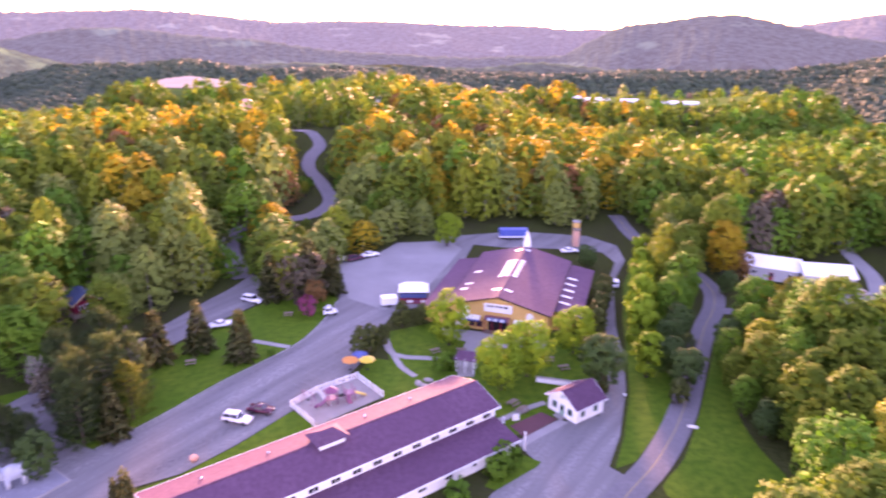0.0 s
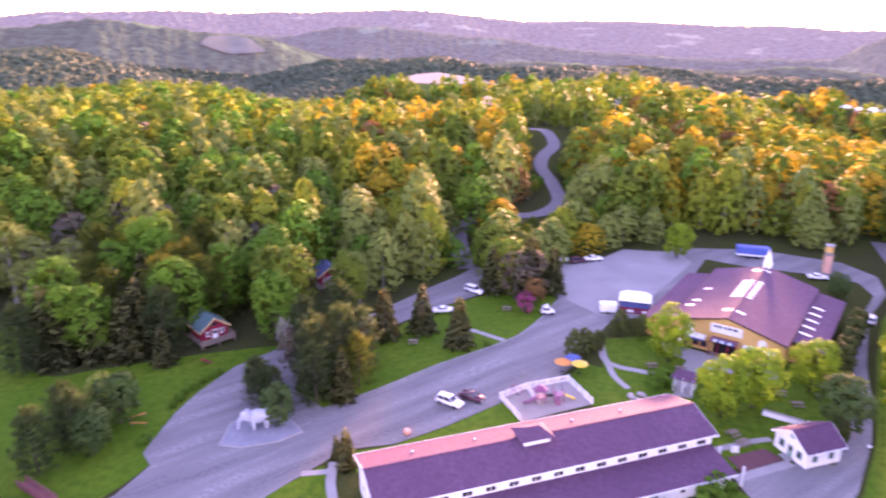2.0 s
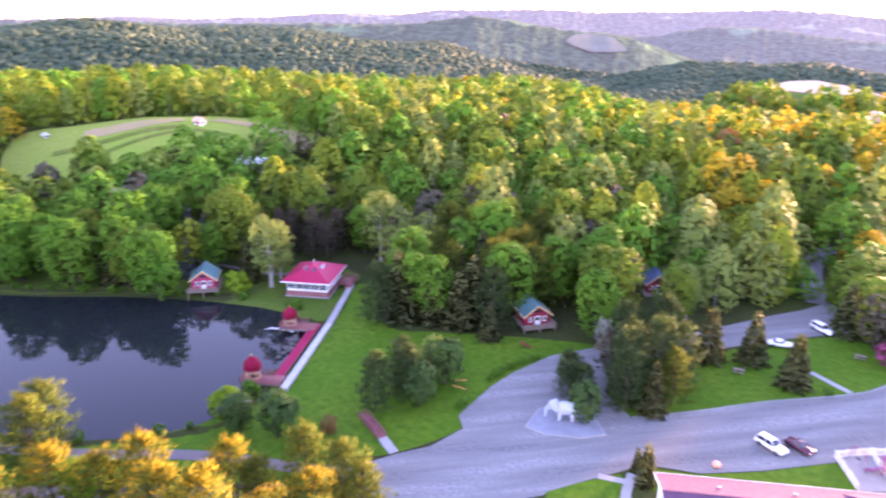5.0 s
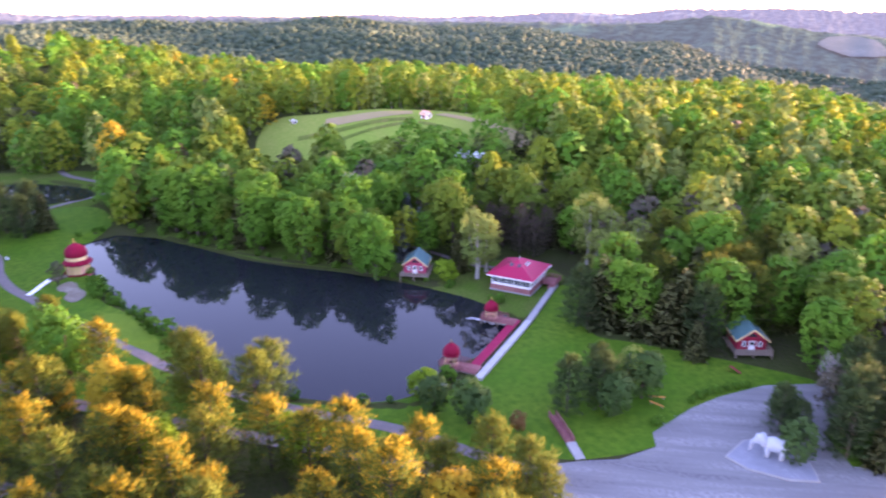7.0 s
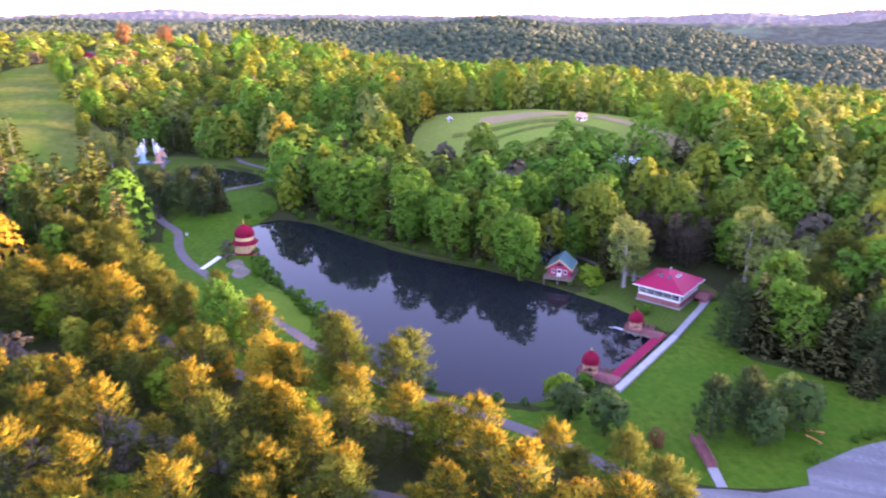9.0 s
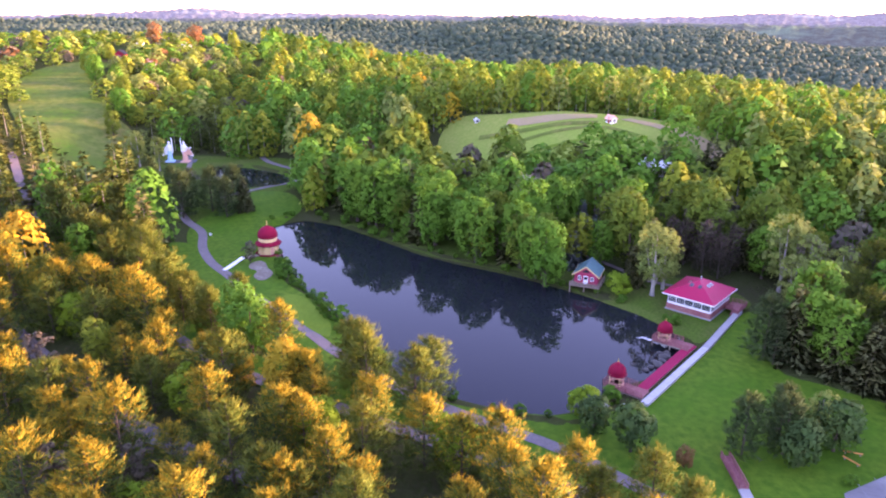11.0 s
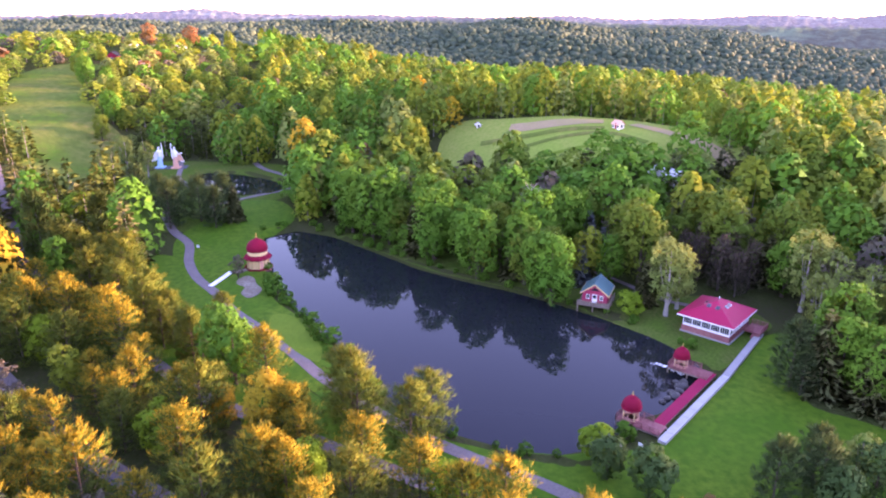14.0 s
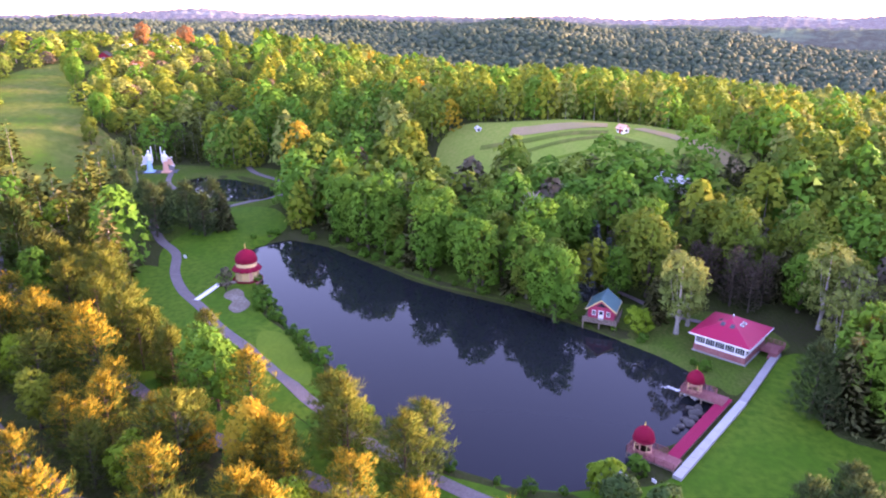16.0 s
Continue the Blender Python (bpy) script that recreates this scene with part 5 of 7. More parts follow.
def gable_walls(hx, hy, eave, ridge, th=0.25):
    """Four walls with gables on the x ends, hollow inside."""
    bm = bmesh.new()
    for sx in (-1, 1):
        x0, x1 = sorted((sx * hx, sx * (hx - th)))
        a = [bm.verts.new((x0, y, z)) for y, z in ((-hy, -0.3), (hy, -0.3), (hy, eave), (0, ridge), (-hy, eave))]
        b = [bm.verts.new((x1, y, z)) for y, z in ((-hy, -0.3), (hy, -0.3), (hy, eave), (0, ridge), (-hy, eave))]
        bm.faces.new(a[::-1])
        bm.faces.new(b)
        for i in range(5):
            bm.faces.new((a[i], a[(i + 1) % 5], b[(i + 1) % 5], b[i]))
    for sy in (-1, 1):
        y0, y1 = sorted((sy * hy, sy * (hy - th)))
        box(-hx + th, hx - th, y0, y1, -0.3, eave, bm)
    bmesh.ops.recalc_face_normals(bm, faces=bm.faces)
    return bm


def gable_roof(parent, hx, hy, eave, ridge, material, over=0.5, th=0.18, ribs=0.0, name="roof", trim=None):
    """Two slopes with thickness and overhang; ribs: gap of standing seams."""
    k = (ridge - eave) / hy
    lo = eave - k * over
    prof = [(-(hy + over), lo), (-(hy + over), lo + th), (0, ridge + th), (hy + over, lo + th), (hy + over, lo), (0, ridge)]
    bm = bmesh.new()
    e0 = [bm.verts.new((-hx - over, y, z)) for y, z in prof]
    e1 = [bm.verts.new((hx + over, y, z)) for y, z in prof]
    bm.faces.new(e0[::-1])
    bm.faces.new(e1)
    for i in range(6):
        bm.faces.new((e0[i], e0[(i + 1) % 6], e1[(i + 1) % 6], e1[i]))
    bmesh.ops.recalc_face_normals(bm, faces=bm.faces)
    r = part(name, bm, material, parent)
    part("ridge_cap", box(-hx - over, hx + over, -0.16, 0.16, ridge + th - 0.06, ridge + th + 0.07), material, r)
    n = int((2 * hx + 2 * over) / ribs) if ribs else 0
    for i in range(1, n):
        x = -hx - over + i * ribs
        for s in (-1, 1):
            part("seam", slab([(x - 0.03, s * (hy + over), lo + th + 0.05), (x + 0.03, s * (hy + over), lo + th + 0.05), (x + 0.03, 0, ridge + th + 0.05), (x - 0.03, 0, ridge + th + 0.05)], 0.05), material, r)
    if trim:
        for s in (-1, 1):
            part("fascia", box(-hx - over, hx + over, *sorted((s * (hy + over), s * (hy + over + 0.06))), lo - 0.08, lo + th + 0.02), trim, r)
            for e in (-1, 1):
                x0, x1 = sorted((e * (hx + over), e * (hx + over + 0.05)))
                part("barge_board", slab([(x0, s * (hy + over), lo + th), (x1, s * (hy + over), lo + th), (x1, 0, ridge + th), (x0, 0, ridge + th)], 0.28), trim, r)
    return r


def railing(parent, a, b, z, h=1.0, material=DECK, gap=1.5, name="railing"):
    a, b = Vector((*a, z)), Vector((*b, z))
    n = max(1, round((b - a).length / gap))
    bm = bmesh.new()
    for i in range(n + 1):
        p = a.lerp(b, i / n)
        box(p.x - 0.06, p.x + 0.06, p.y - 0.06, p.y + 0.06, z, z + h, bm)
    up = Vector((0, 0, 1))
    for zz in (h, h * 0.55, 0.15):
        rod(a + up * zz, b + up * zz, 0.055, bm, 5)
    m = max(2, round((b - a).length / 0.35))
    for i in range(1, m):
        p = a.lerp(b, i / m)
        box(p.x - 0.025, p.x + 0.025, p.y - 0.025, p.y + 0.025, z + 0.15, z + h, bm)
    return part(name, bm, material, parent)


def long_hall():
    h = thing("long_hall", pose(-17.7, 84, 0, 0, 0, 39.8), "long white hall with maroon roof and clerestory windows", "building")
    part("wall", gable_walls(24.6, 5.3, 5.35, 6.9), WHITE, h)
    gable_roof(h, 24.6, 5.3, 5.45, 7.05, ROOF, 0.6, 0.18, 0.0, "roof", WHITE)
    lean = bmesh.new()
    slab([(-25.2, -11.2, 2.6), (24.6, -11.2, 2.6), (24.6, -5.31, 3.7), (-25.2, -5.31, 3.7)], 0.16, lean)
    r = part("lean_to_roof", lean, ROOF, h)
    part("fascia", box(-25.2, 24.6, -11.26, -11.2, 2.3, 2.62), WHITE, r)
    w = bmesh.new()
    box(-24.8, 24.2, -10.4, -10.15, -0.2, 2.55, w)
    for x in (-24.8, 24.0):
        box(x, x + 0.2, -10.15, -5.32, -0.2, 2.5, w)
    part("lean_to_wall", w, WHITE, h)
    for k in range(15):
        x = -22.6 + k * 3.25
        for dx in (-0.36, 0.36):
            window(h, on_wall(x + dx, -5.3, 4.4, FRONT), 0.6, 0.75, DARK, 0)
    for k in range(9):
        x = 21 - k * 4.6
        if k % 3 == 1:
            door(h, on_wall(x, -10.4, 0, FRONT))
        else:
            window(h, on_wall(x, -10.4, 1.5, FRONT), 1.5, 1.2, WHITE, 1)
    for y in (-2.6, 2.6):
        window(h, on_wall(-24.6, y, 2.2, LEFT), 1.2, 1.4)
        window(h, on_wall(24.6, y, 2.2, RIGHT), 1.2, 1.4)
    door(h, on_wall(-24.6, 0, 0, LEFT), 1.6)
    c = part("cupola", box(-3.2, 0.6, -1.5, 1.5, 6.4, 7.75), WHITE, h)
    cr = bmesh.new()
    pts = [(-3.8, -2.0, 7.7), (1.2, -2.0, 7.7), (1.2, 2.0, 7.7), (-3.8, 2.0, 7.7)]
    base = [cr.verts.new(p) for p in pts]
    top = [cr.verts.new((-2.2, 0, 8.7)), cr.verts.new((-0.4, 0, 8.7))]
    for f in ((base[0], base[1], top[1], top[0]), (base[1], base[2], top[1]), (base[2], base[3], top[0], top[1]), (base[3], base[0], top[0]), tuple(base[::-1])):
        cr.faces.new(f)
    part("cupola_roof", cr, ROOF, c)
    for x in (-18, -9, 6, 14):
        part("roof_vent", lathe([(0.16, 0), (0.16, 0.35), (0.26, 0.38), (0.05, 0.55)], 8, None, (x, 2.2, 6.5)), CHROME, h)
    for x in (24.9,):
        for y in (-10.9, -6.0):
            part("porch_post", box(x + 0.9, x + 1.1, y, y + 0.2, 0, 3.3), WHITE, h)
    return h


def lodge():
    h = thing("lodge", pose(6.2, 133, 0, 0, 0, -14), "big lodge with ochre gable front and broad purple-brown roof", "building")
    # the ridge runs along y here: build along x and turn
    t = pose(0, 16, 0, 0, 0, 90)
    w = part("wall", gable_walls(16, 10.2, 5.0, 7.6), ORANGE, h)
    w.matrix_basis = t
    r = gable_roof(h, 16, 10.2, 5.1, 7.75, ROOF, 0.7, 0.2, 0, "roof", DARK)
    r.matrix_basis = t
    for s, y0, y1, name in ((-1, 0.5, 30, "west_wing"), (1, 4.5, 32, "east_wing")):
        bm = bmesh.new()
        xs = sorted((s * 10.25, s * 15.6))
        box(xs[0], xs[1], y0, y1, -0.2, 3.3, bm)
        wing = part(name, bm, ORANGE, h)
        bm = bmesh.new()
        slab([(s * 10.21, y0 - 0.5, 4.55), (s * 16.4, y0 - 0.5, 3.5), (s * 16.4, y1 + 0.5, 3.5), (s * 10.21, y1 + 0.5, 4.55)], 0.16, bm)
        part("roof", bm, ROOF, wing)
    # skylights
    k = 2.65 / 10.2
    for s, cols in ((-1, 2), (1, 1)):
        for i in range(7):
            for j in range(cols):
                x0, x1 = sorted((s * (0.4 + j * 1.3), s * (1.35 + j * 1.3)))
                y0 = 12.0 + i * 1.6
                z0, z1 = 7.75 - k * abs(x0) + 0.26, 7.75 - k * abs(x1) + 0.26
                sk = part("skylight", slab([(x0, y0, z0), (x1, y0, z1), (x1, y0 + 1.1, z1), (x0, y0 + 1.1, z0)], 0.12), WHITE, h)
                part("pane", slab([(x0 + 0.1, y0 + 0.1, z0 + 0.012), (x1 - 0.1, y0 + 0.1, z1 + 0.012), (x1 - 0.1, y0 + 1.0, z1 + 0.012), (x0 + 0.1, y0 + 1.0, z0 + 0.012)], 0.05), SKYLIGHT, sk, "pale translucent glazing")
    for i in range(5):
        y = 8.5 + i * 3.6
        part("skylight", slab([(11.2, y, 4.52), (13.4, y, 4.15), (13.4, y + 0.7, 4.15), (11.2, y + 0.7, 4.52)], 0.06), SKYLIGHT, h, "narrow white roof light")
    for x, y in ((-9, 6.5), (-8.6, 9.5), (-8.4, 17), (-1.2, 3.6), (1.2, 3.6), (0.5, 29.5), (-1.6, 29.5)):
        z = 7.75 - k * abs(x) + 0.27
        e = 0.8 * k * (1 if x < 0 else -1)
        part("skylight", slab([(x - 0.8, y, z - e), (x + 0.8, y, z + e), (x + 0.8, y + 0.8, z + e), (x - 0.8, y + 0.8, z - e)], 0.06), SKYLIGHT, h, "narrow white roof light")
    # front: sign, awnings, doors, windows
    part("sign_board", box(-2.9, 2.9, -0.16, -0.02, 4.3, 6.1, None, 0.03), WHITE, h, "white gable sign with dark bars of writing")
    for x, w2 in ((-2.0, 0.5), (-1.2, 0.6), (-0.2, 0.5), (0.6, 0.6), (1.6, 0.8)):
        part("sign_bar", box(x - w2 / 2, x + w2 / 2, -0.2, -0.155, 5.35, 5.8), DARK, h)
    for x0, x1 in ((-8.8, -3.6), (3.4, 8.8)):
        a = part("awning", slab([(x0, -0.05, 3.2), (x1, -0.05, 3.2), (x1, -1.4, 2.75), (x0, -1.4, 2.75)], 0.3), WHITE, h, "long white awning")
        part("edge", box(x0, x1, -1.46, -1.4, 2.35, 2.75), BLUEP, a)
    for x in (-7.8, 7.6):
        door(h, on_wall(x, 0, 0, FRONT), 1.7, 2.2)
        bm = bmesh.new()
        hull = [(-0.7, 0), (0.7, 0), (0.7, 1.0), (0.35, 1.5), (-0.35, 1.5), (-0.7, 1.0)]
        lo = [bm.verts.new((px, 0.06, pz)) for px, pz in hull]
        hi = [bm.verts.new((px, -0.02, pz)) for px, pz in hull]
        bm.faces.new(lo)
        bm.faces.new(hi[::-1])
        for i in range(6):
            bm.faces.new((lo[i], lo[(i + 1) % 6], hi[(i + 1) % 6], hi[i]))
        bmesh.ops.recalc_face_normals(bm, faces=bm.faces)
        p = part("arched_window", bm, WHITE, h)
        p.matrix_basis = on_wall(x * 0.86, 0, 3.4, FRONT)
    for x in (-5.4, -3.8, 3.9, 5.5):
        window(h, on_wall(x, 0, 1.3, FRONT), 1.3, 1.3, REDWALL)
    porch = part("porch", box(-2.8, 2.8, -1.7, -0.02, 0.0, 0.18), WOOD, h)
    part("porch_roof", slab([(-2.6, -0.02, 3.5), (2.6, -0.02, 3.5), (2.6, -1.5, 3.1), (-2.6, -1.5, 3.1)], 0.14), DECK, porch, "dark red porch roof")
    for x in (-2.4, -0.9, 0.9, 2.4):
        part("post", box(x - 0.1, x + 0.1, -1.45, -1.25, 0.18, 3.1), REDWALL, porch)
    # a solid panel; the doorway's inner gloom is put into its colour
    part("entrance", box(-2.0, 2.0, -0.08, -0.02, 0.18, 2.6), DARK, porch, "dark panel coloured as an unlit entrance")
    part("banner", box(-2.0, 2.0, -1.58, -1.52, 2.9, 3.7), BLUEP, porch, "blue banner with pale patches")
    for x in (-1.5, -0.2, 1.2):
        part("patch", box(x - 0.35, x + 0.35, -1.61, -1.585, 3.0, 3.5), WHITE, porch)
    # steeple and vents
    s = part("steeple", box(-0.7, 0.7, 31.8, 33.2, 6.8, 8.5), WHITE, h, "white steeple at the roof's end")
    bm = bmesh.new()
    base = [bm.verts.new(p) for p in ((-0.85, 31.65, 8.5), (0.85, 31.65, 8.5), (0.85, 33.35, 8.5), (-0.85, 33.35, 8.5))]
    tip = bm.verts.new((0, 32.5, 12.2))
    for i in range(4):
        bm.faces.new((base[i], base[(i + 1) % 4], tip))
    bm.faces.new(base[::-1])
    part("spire", bm, WHITE, s)
    return h


def cottage():
    h = thing("cottage", pose(18.3, 104.2, 0, 0, 0, 39.2), "small white cottage with green trim and maroon roof", "house")
    part("wall", gable_walls(3.2, 3.1, 2.7, 4.5), WHITE, h)
    gable_roof(h, 3.2, 3.1, 2.75, 4.6, ROOF, 0.45, 0.14, 0, "roof", WHITE)
    green = plain("green_trim", (0.12, 0.3, 0.24), 0.6)
    window(h, on_wall(-3.2, -1.7, 1.5, LEFT), 1.0, 1.2, green)
    window(h, on_wall(-3.2, 1.7, 1.5, LEFT), 1.0, 1.2, green)
    door(h, on_wall(-3.2, 0, 0.1, LEFT), 0.95, 2.0, green)
    for x in (-1.7, 1.3):
        window(h, on_wall(x, -3.1, 1.5, FRONT), 0.9, 1.2, green)
    part("porch_step", box(-4.3, -3.2, -0.9, 0.9, 0, 0.2), CONCRETE, h)
    part("gable_vent", box(-3.26, -3.2, -0.35, 0.35, 3.3, 3.9), green, h)
    return h


def cabin(x, y, turn, w, d, floor, wall, roof, deck=True, z=None):
    z = float(land(np.array([x]), np.array([y]))[0]) if z is None else z
    h = thing("cabin", pose(x, y, z, 0, 0, turn), f"small {'rose' if wall is PINKWALL else 'red'} log cabin with a {'blue' if roof is SLATEB else 'teal'} metal roof on posts", "cabin", "cabins in the woods")
    lift = pose(0, 0, floor)
    p = part("wall", gable_walls(d / 2, w / 2, 2.4, 4.3), wall, h)
    p.matrix_basis = lift
    bm = bmesh.new()
    for sy in (-1, 1):
        for k in range(8):
            zz = floor + 0.15 + k * 0.29
            rod((-d / 2, sy * w / 2, zz), (d / 2, sy * w / 2, zz), 0.14, bm, 6)
    for k in range(8):
        zz = floor + 0.15 + k * 0.29
        rod((-d / 2, -w / 2, zz), (-d / 2, w / 2, zz), 0.14, bm, 6)
    part("log_cladding", bm, wall, h)
    r = gable_roof(h, d / 2, w / 2, 2.45, 4.4, roof, 0.55, 0.12, 0.45, "roof", CREAM)
    r.matrix_basis = lift
    q = d / 2 + 0.02
    window(h, on_wall(-q - 0.1, -w * 0.28, floor + 1.35, LEFT), 0.8, 1.1, WHITE)
    window(h, on_wall(-q - 0.1, w * 0.28, floor + 1.35, LEFT), 0.8, 1.1, WHITE)
    door(h, on_wall(-q - 0.1, 0, floor, LEFT), 1.1, 2.0, WHITE)
    bm = bmesh.new()
    tri = [(-q - 0.06, -w * 0.2, floor + 2.75), (-q - 0.06, w * 0.2, floor + 2.75), (-q - 0.06, 0, floor + 3.55)]
    a = [bm.verts.new(v) for v in tri]
    b = [bm.verts.new((v[0] + 0.1, v[1], v[2])) for v in tri]
    bm.faces.new(a)
    bm.faces.new(b[::-1])
    for i in range(3):
        bm.faces.new((a[i], a[(i + 1) % 3], b[(i + 1) % 3], b[i]))
    bmesh.ops.recalc_face_normals(bm, faces=bm.faces)
    part("gable_window", bm, GLASS, h, "triangular gable window")
    if deck:
        dk = part("deck", box(-d / 2 - 1.8, d / 2, -w / 2 - 0.9, w / 2 + 0.9, floor - 0.2, floor - 0.02), WOOD, h)
        for px in (-d / 2 - 1.6, 0, d / 2 - 0.3):
            for py in (-w / 2 - 0.7, 0, w / 2 + 0.7):
                part("post", box(px - 0.1, px + 0.1, py - 0.1, py + 0.1, -1.5, floor - 0.2), WOOD, dk)
        e = w / 2 + 0.8
        railing(dk, (-d / 2 - 1.7, -e), (-d / 2 - 1.7, e), floor, 0.9, WOOD)
        railing(dk, (-d / 2 - 1.7, -e), (d / 2 - 0.2, -e), floor, 0.9, WOOD)
    return h


def pavilion():
    h = thing("pavilion", pose(-135.6, 79.3, 0.2, 0, 0, 38.9), "white pond pavilion with a crimson metal hip roof", "pavilion")
    part("base", box(-4.9, 4.9, -5.5, 5.3, -1.0, 1.25), DECK, h)
    part("stone_skirt", box(-5.1, 5.1, -5.7, 5.5, -1.2, 0.1), STONE, h)
    part("wall", box(-4.75, 4.75, -5.3, 5.15, 1.25, 3.75), WHITE, h)
    bm = bmesh.new()
    hx, hy, e, t = 5.75, 6.3, 3.65, 6.3
    base = [bm.verts.new(p) for p in ((-hx, -hy, e), (hx, -hy, e), (hx, hy, e), (-hx, hy, e))]
    low = [bm.verts.new((v.co.x, v.co.y, e - 0.16)) for v in base]
    top = [bm.verts.new((0, -0.9, t)), bm.verts.new((0, 0.9, t))]
    for f in ((base[0], base[1], top[0]), (base[1], base[2], top[1], top[0]), (base[2], base[3], top[1]), (base[3], base[0], top[0], top[1]), tuple(low[::-1])):
        bm.faces.new(f)
    for i in range(4):
        bm.faces.new((low[i], low[(i + 1) % 4], base[(i + 1) % 4], base[i]))
    bmesh.ops.recalc_face_normals(bm, faces=bm.faces)
    r = part("roof", bm, RIB, h)
    part("fascia", box(-hx - 0.03, hx + 0.03, -hy - 0.05, -hy - 0.003, e - 0.22, e + 0.02), WHITE, r)
    part("fascia", box(hx + 0.003, hx + 0.05, -hy, hy, e - 0.22, e + 0.02), WHITE, r)
    k = (t - e) / hx
    for x, y in ((-0.9, -2.6), (0.9, -2.6), (2.0, -0.8), (2.0, 0.6), (-2.0, -0.8)):
        z = min(t - (t - e) * abs(x) / hx, t - (t - e) * max(0, abs(y) - 0.9) / (hy - 0.9))
        sk = part("skylight", box(-0.38, 0.38, -0.5, 0.5, -0.05, 0.12), CHROME, h)
        tilt = pose(x, y, z, 23 if abs(x) < 1.5 else 0, 0 if abs(x) < 1.5 else 24 * (1 if x > 0 else -1), 0)
        sk.matrix_basis = tilt
        part("pane", box(-0.34, 0.34, -0.46, 0.46, 0.11, 0.135), GLASS, sk)
    part("finial", lathe([(0.18, 0), (0.2, 0.3), (0.05, 0.5), (0.12, 0.62), (0.02, 0.8)], 8, None, (0, 0, t - 0.05)), CHROME, h)
    for i in range(5):
        x = -3.75 + i * 1.87
        window(h, on_wall(x, -5.3, 2.4, FRONT), 1.78, 1.5, WHITE, 3, "window", 0.05)
        window(h, on_wall(4.75, -4.2 + i * 2.05, 2.4, RIGHT), 1.95, 1.5, WHITE, 3, "window", 0.05)
    # side deck with stairs to the walk
    dk = part("side_deck", box(5.3, 8.6, 1.2, 5.4, 0.6, 0.82), DECK, h)
    for a, b in (((8.55, 1.3), (8.55, 5.3)), ((5.4, 5.35), (8.5, 5.35)), ((5.3, 1.25), (7.0, 1.25))):
        railing(dk, a, b, 0.82, 0.95, DECK, 1.2)
    for i in range(4):
        part("step", box(7.0, 8.5, 0.9 - 0.3 * i, 1.2 - 0.3 * i, 0.5 - 0.17 * i, 0.68 - 0.17 * i), DECK, dk)
    return h


def dome_profile(r, h):
    return [(r * 1.0, 0), (r * 1.04, h * 0.12), (r * 1.03, h * 0.28), (r * 0.97, h * 0.45), (r * 0.86, h * 0.62), (r * 0.68, h * 0.79), (r * 0.44, h * 0.92), (r * 0.2, h * 0.985), (r * 0.05, h)]


def kiosk(x, y, z, size):
    h = thing("domed_kiosk", pose(x, y, z, 0, 0, 20) @ Matrix.Diagonal((size, size, size * 1.22, 1)), "little dock kiosk with a crimson dome and pale columns", "gazebo", "kiosks on the dock")
    part("floor", lathe([(2.2, 0), (2.2, 0.12)], 8), DECK, h)
    for k in range(8):
        a = 2 * math.pi * (k + 0.5) / 8
        cx, cy = 1.65 * math.cos(a), 1.65 * math.sin(a)
        part("column", lathe([(0.17, 0.12), (0.17, 0.3), (0.12, 0.35), (0.11, 1.9), (0.17, 1.98), (0.17, 2.1)], 7, None, (cx, cy, 0)), CREAM if k % 2 else SALMON, h)
    part("parapet", lathe([(1.72, 0.12), (1.72, 0.7), (1.6, 0.7), (1.6, 0.12)], 8), SALMON, h)
    part("ring", lathe([(1.9, 2.1), (2.15, 2.25), (2.15, 2.42), (1.9, 2.5)], 16), DOME, h)
    d = part("dome", lathe([(q, zz + 2.45) for q, zz in dome_profile(1.85, 1.9)], 36, None, (0, 0, 0), lambda a: 1 + 0.025 * abs(math.cos(6 * a))), DOME, h, smooth=True)
    part("cap", lathe([(0.75, 4.2), (0.72, 4.32), (0.3, 4.6), (0.1, 4.7)], 12), DOME, d)
    part("finial", lathe([(0.1, 4.6), (0.16, 4.78), (0.05, 4.95), (0.11, 5.1), (0.01, 5.5)], 8), GOLD, d)
    return h


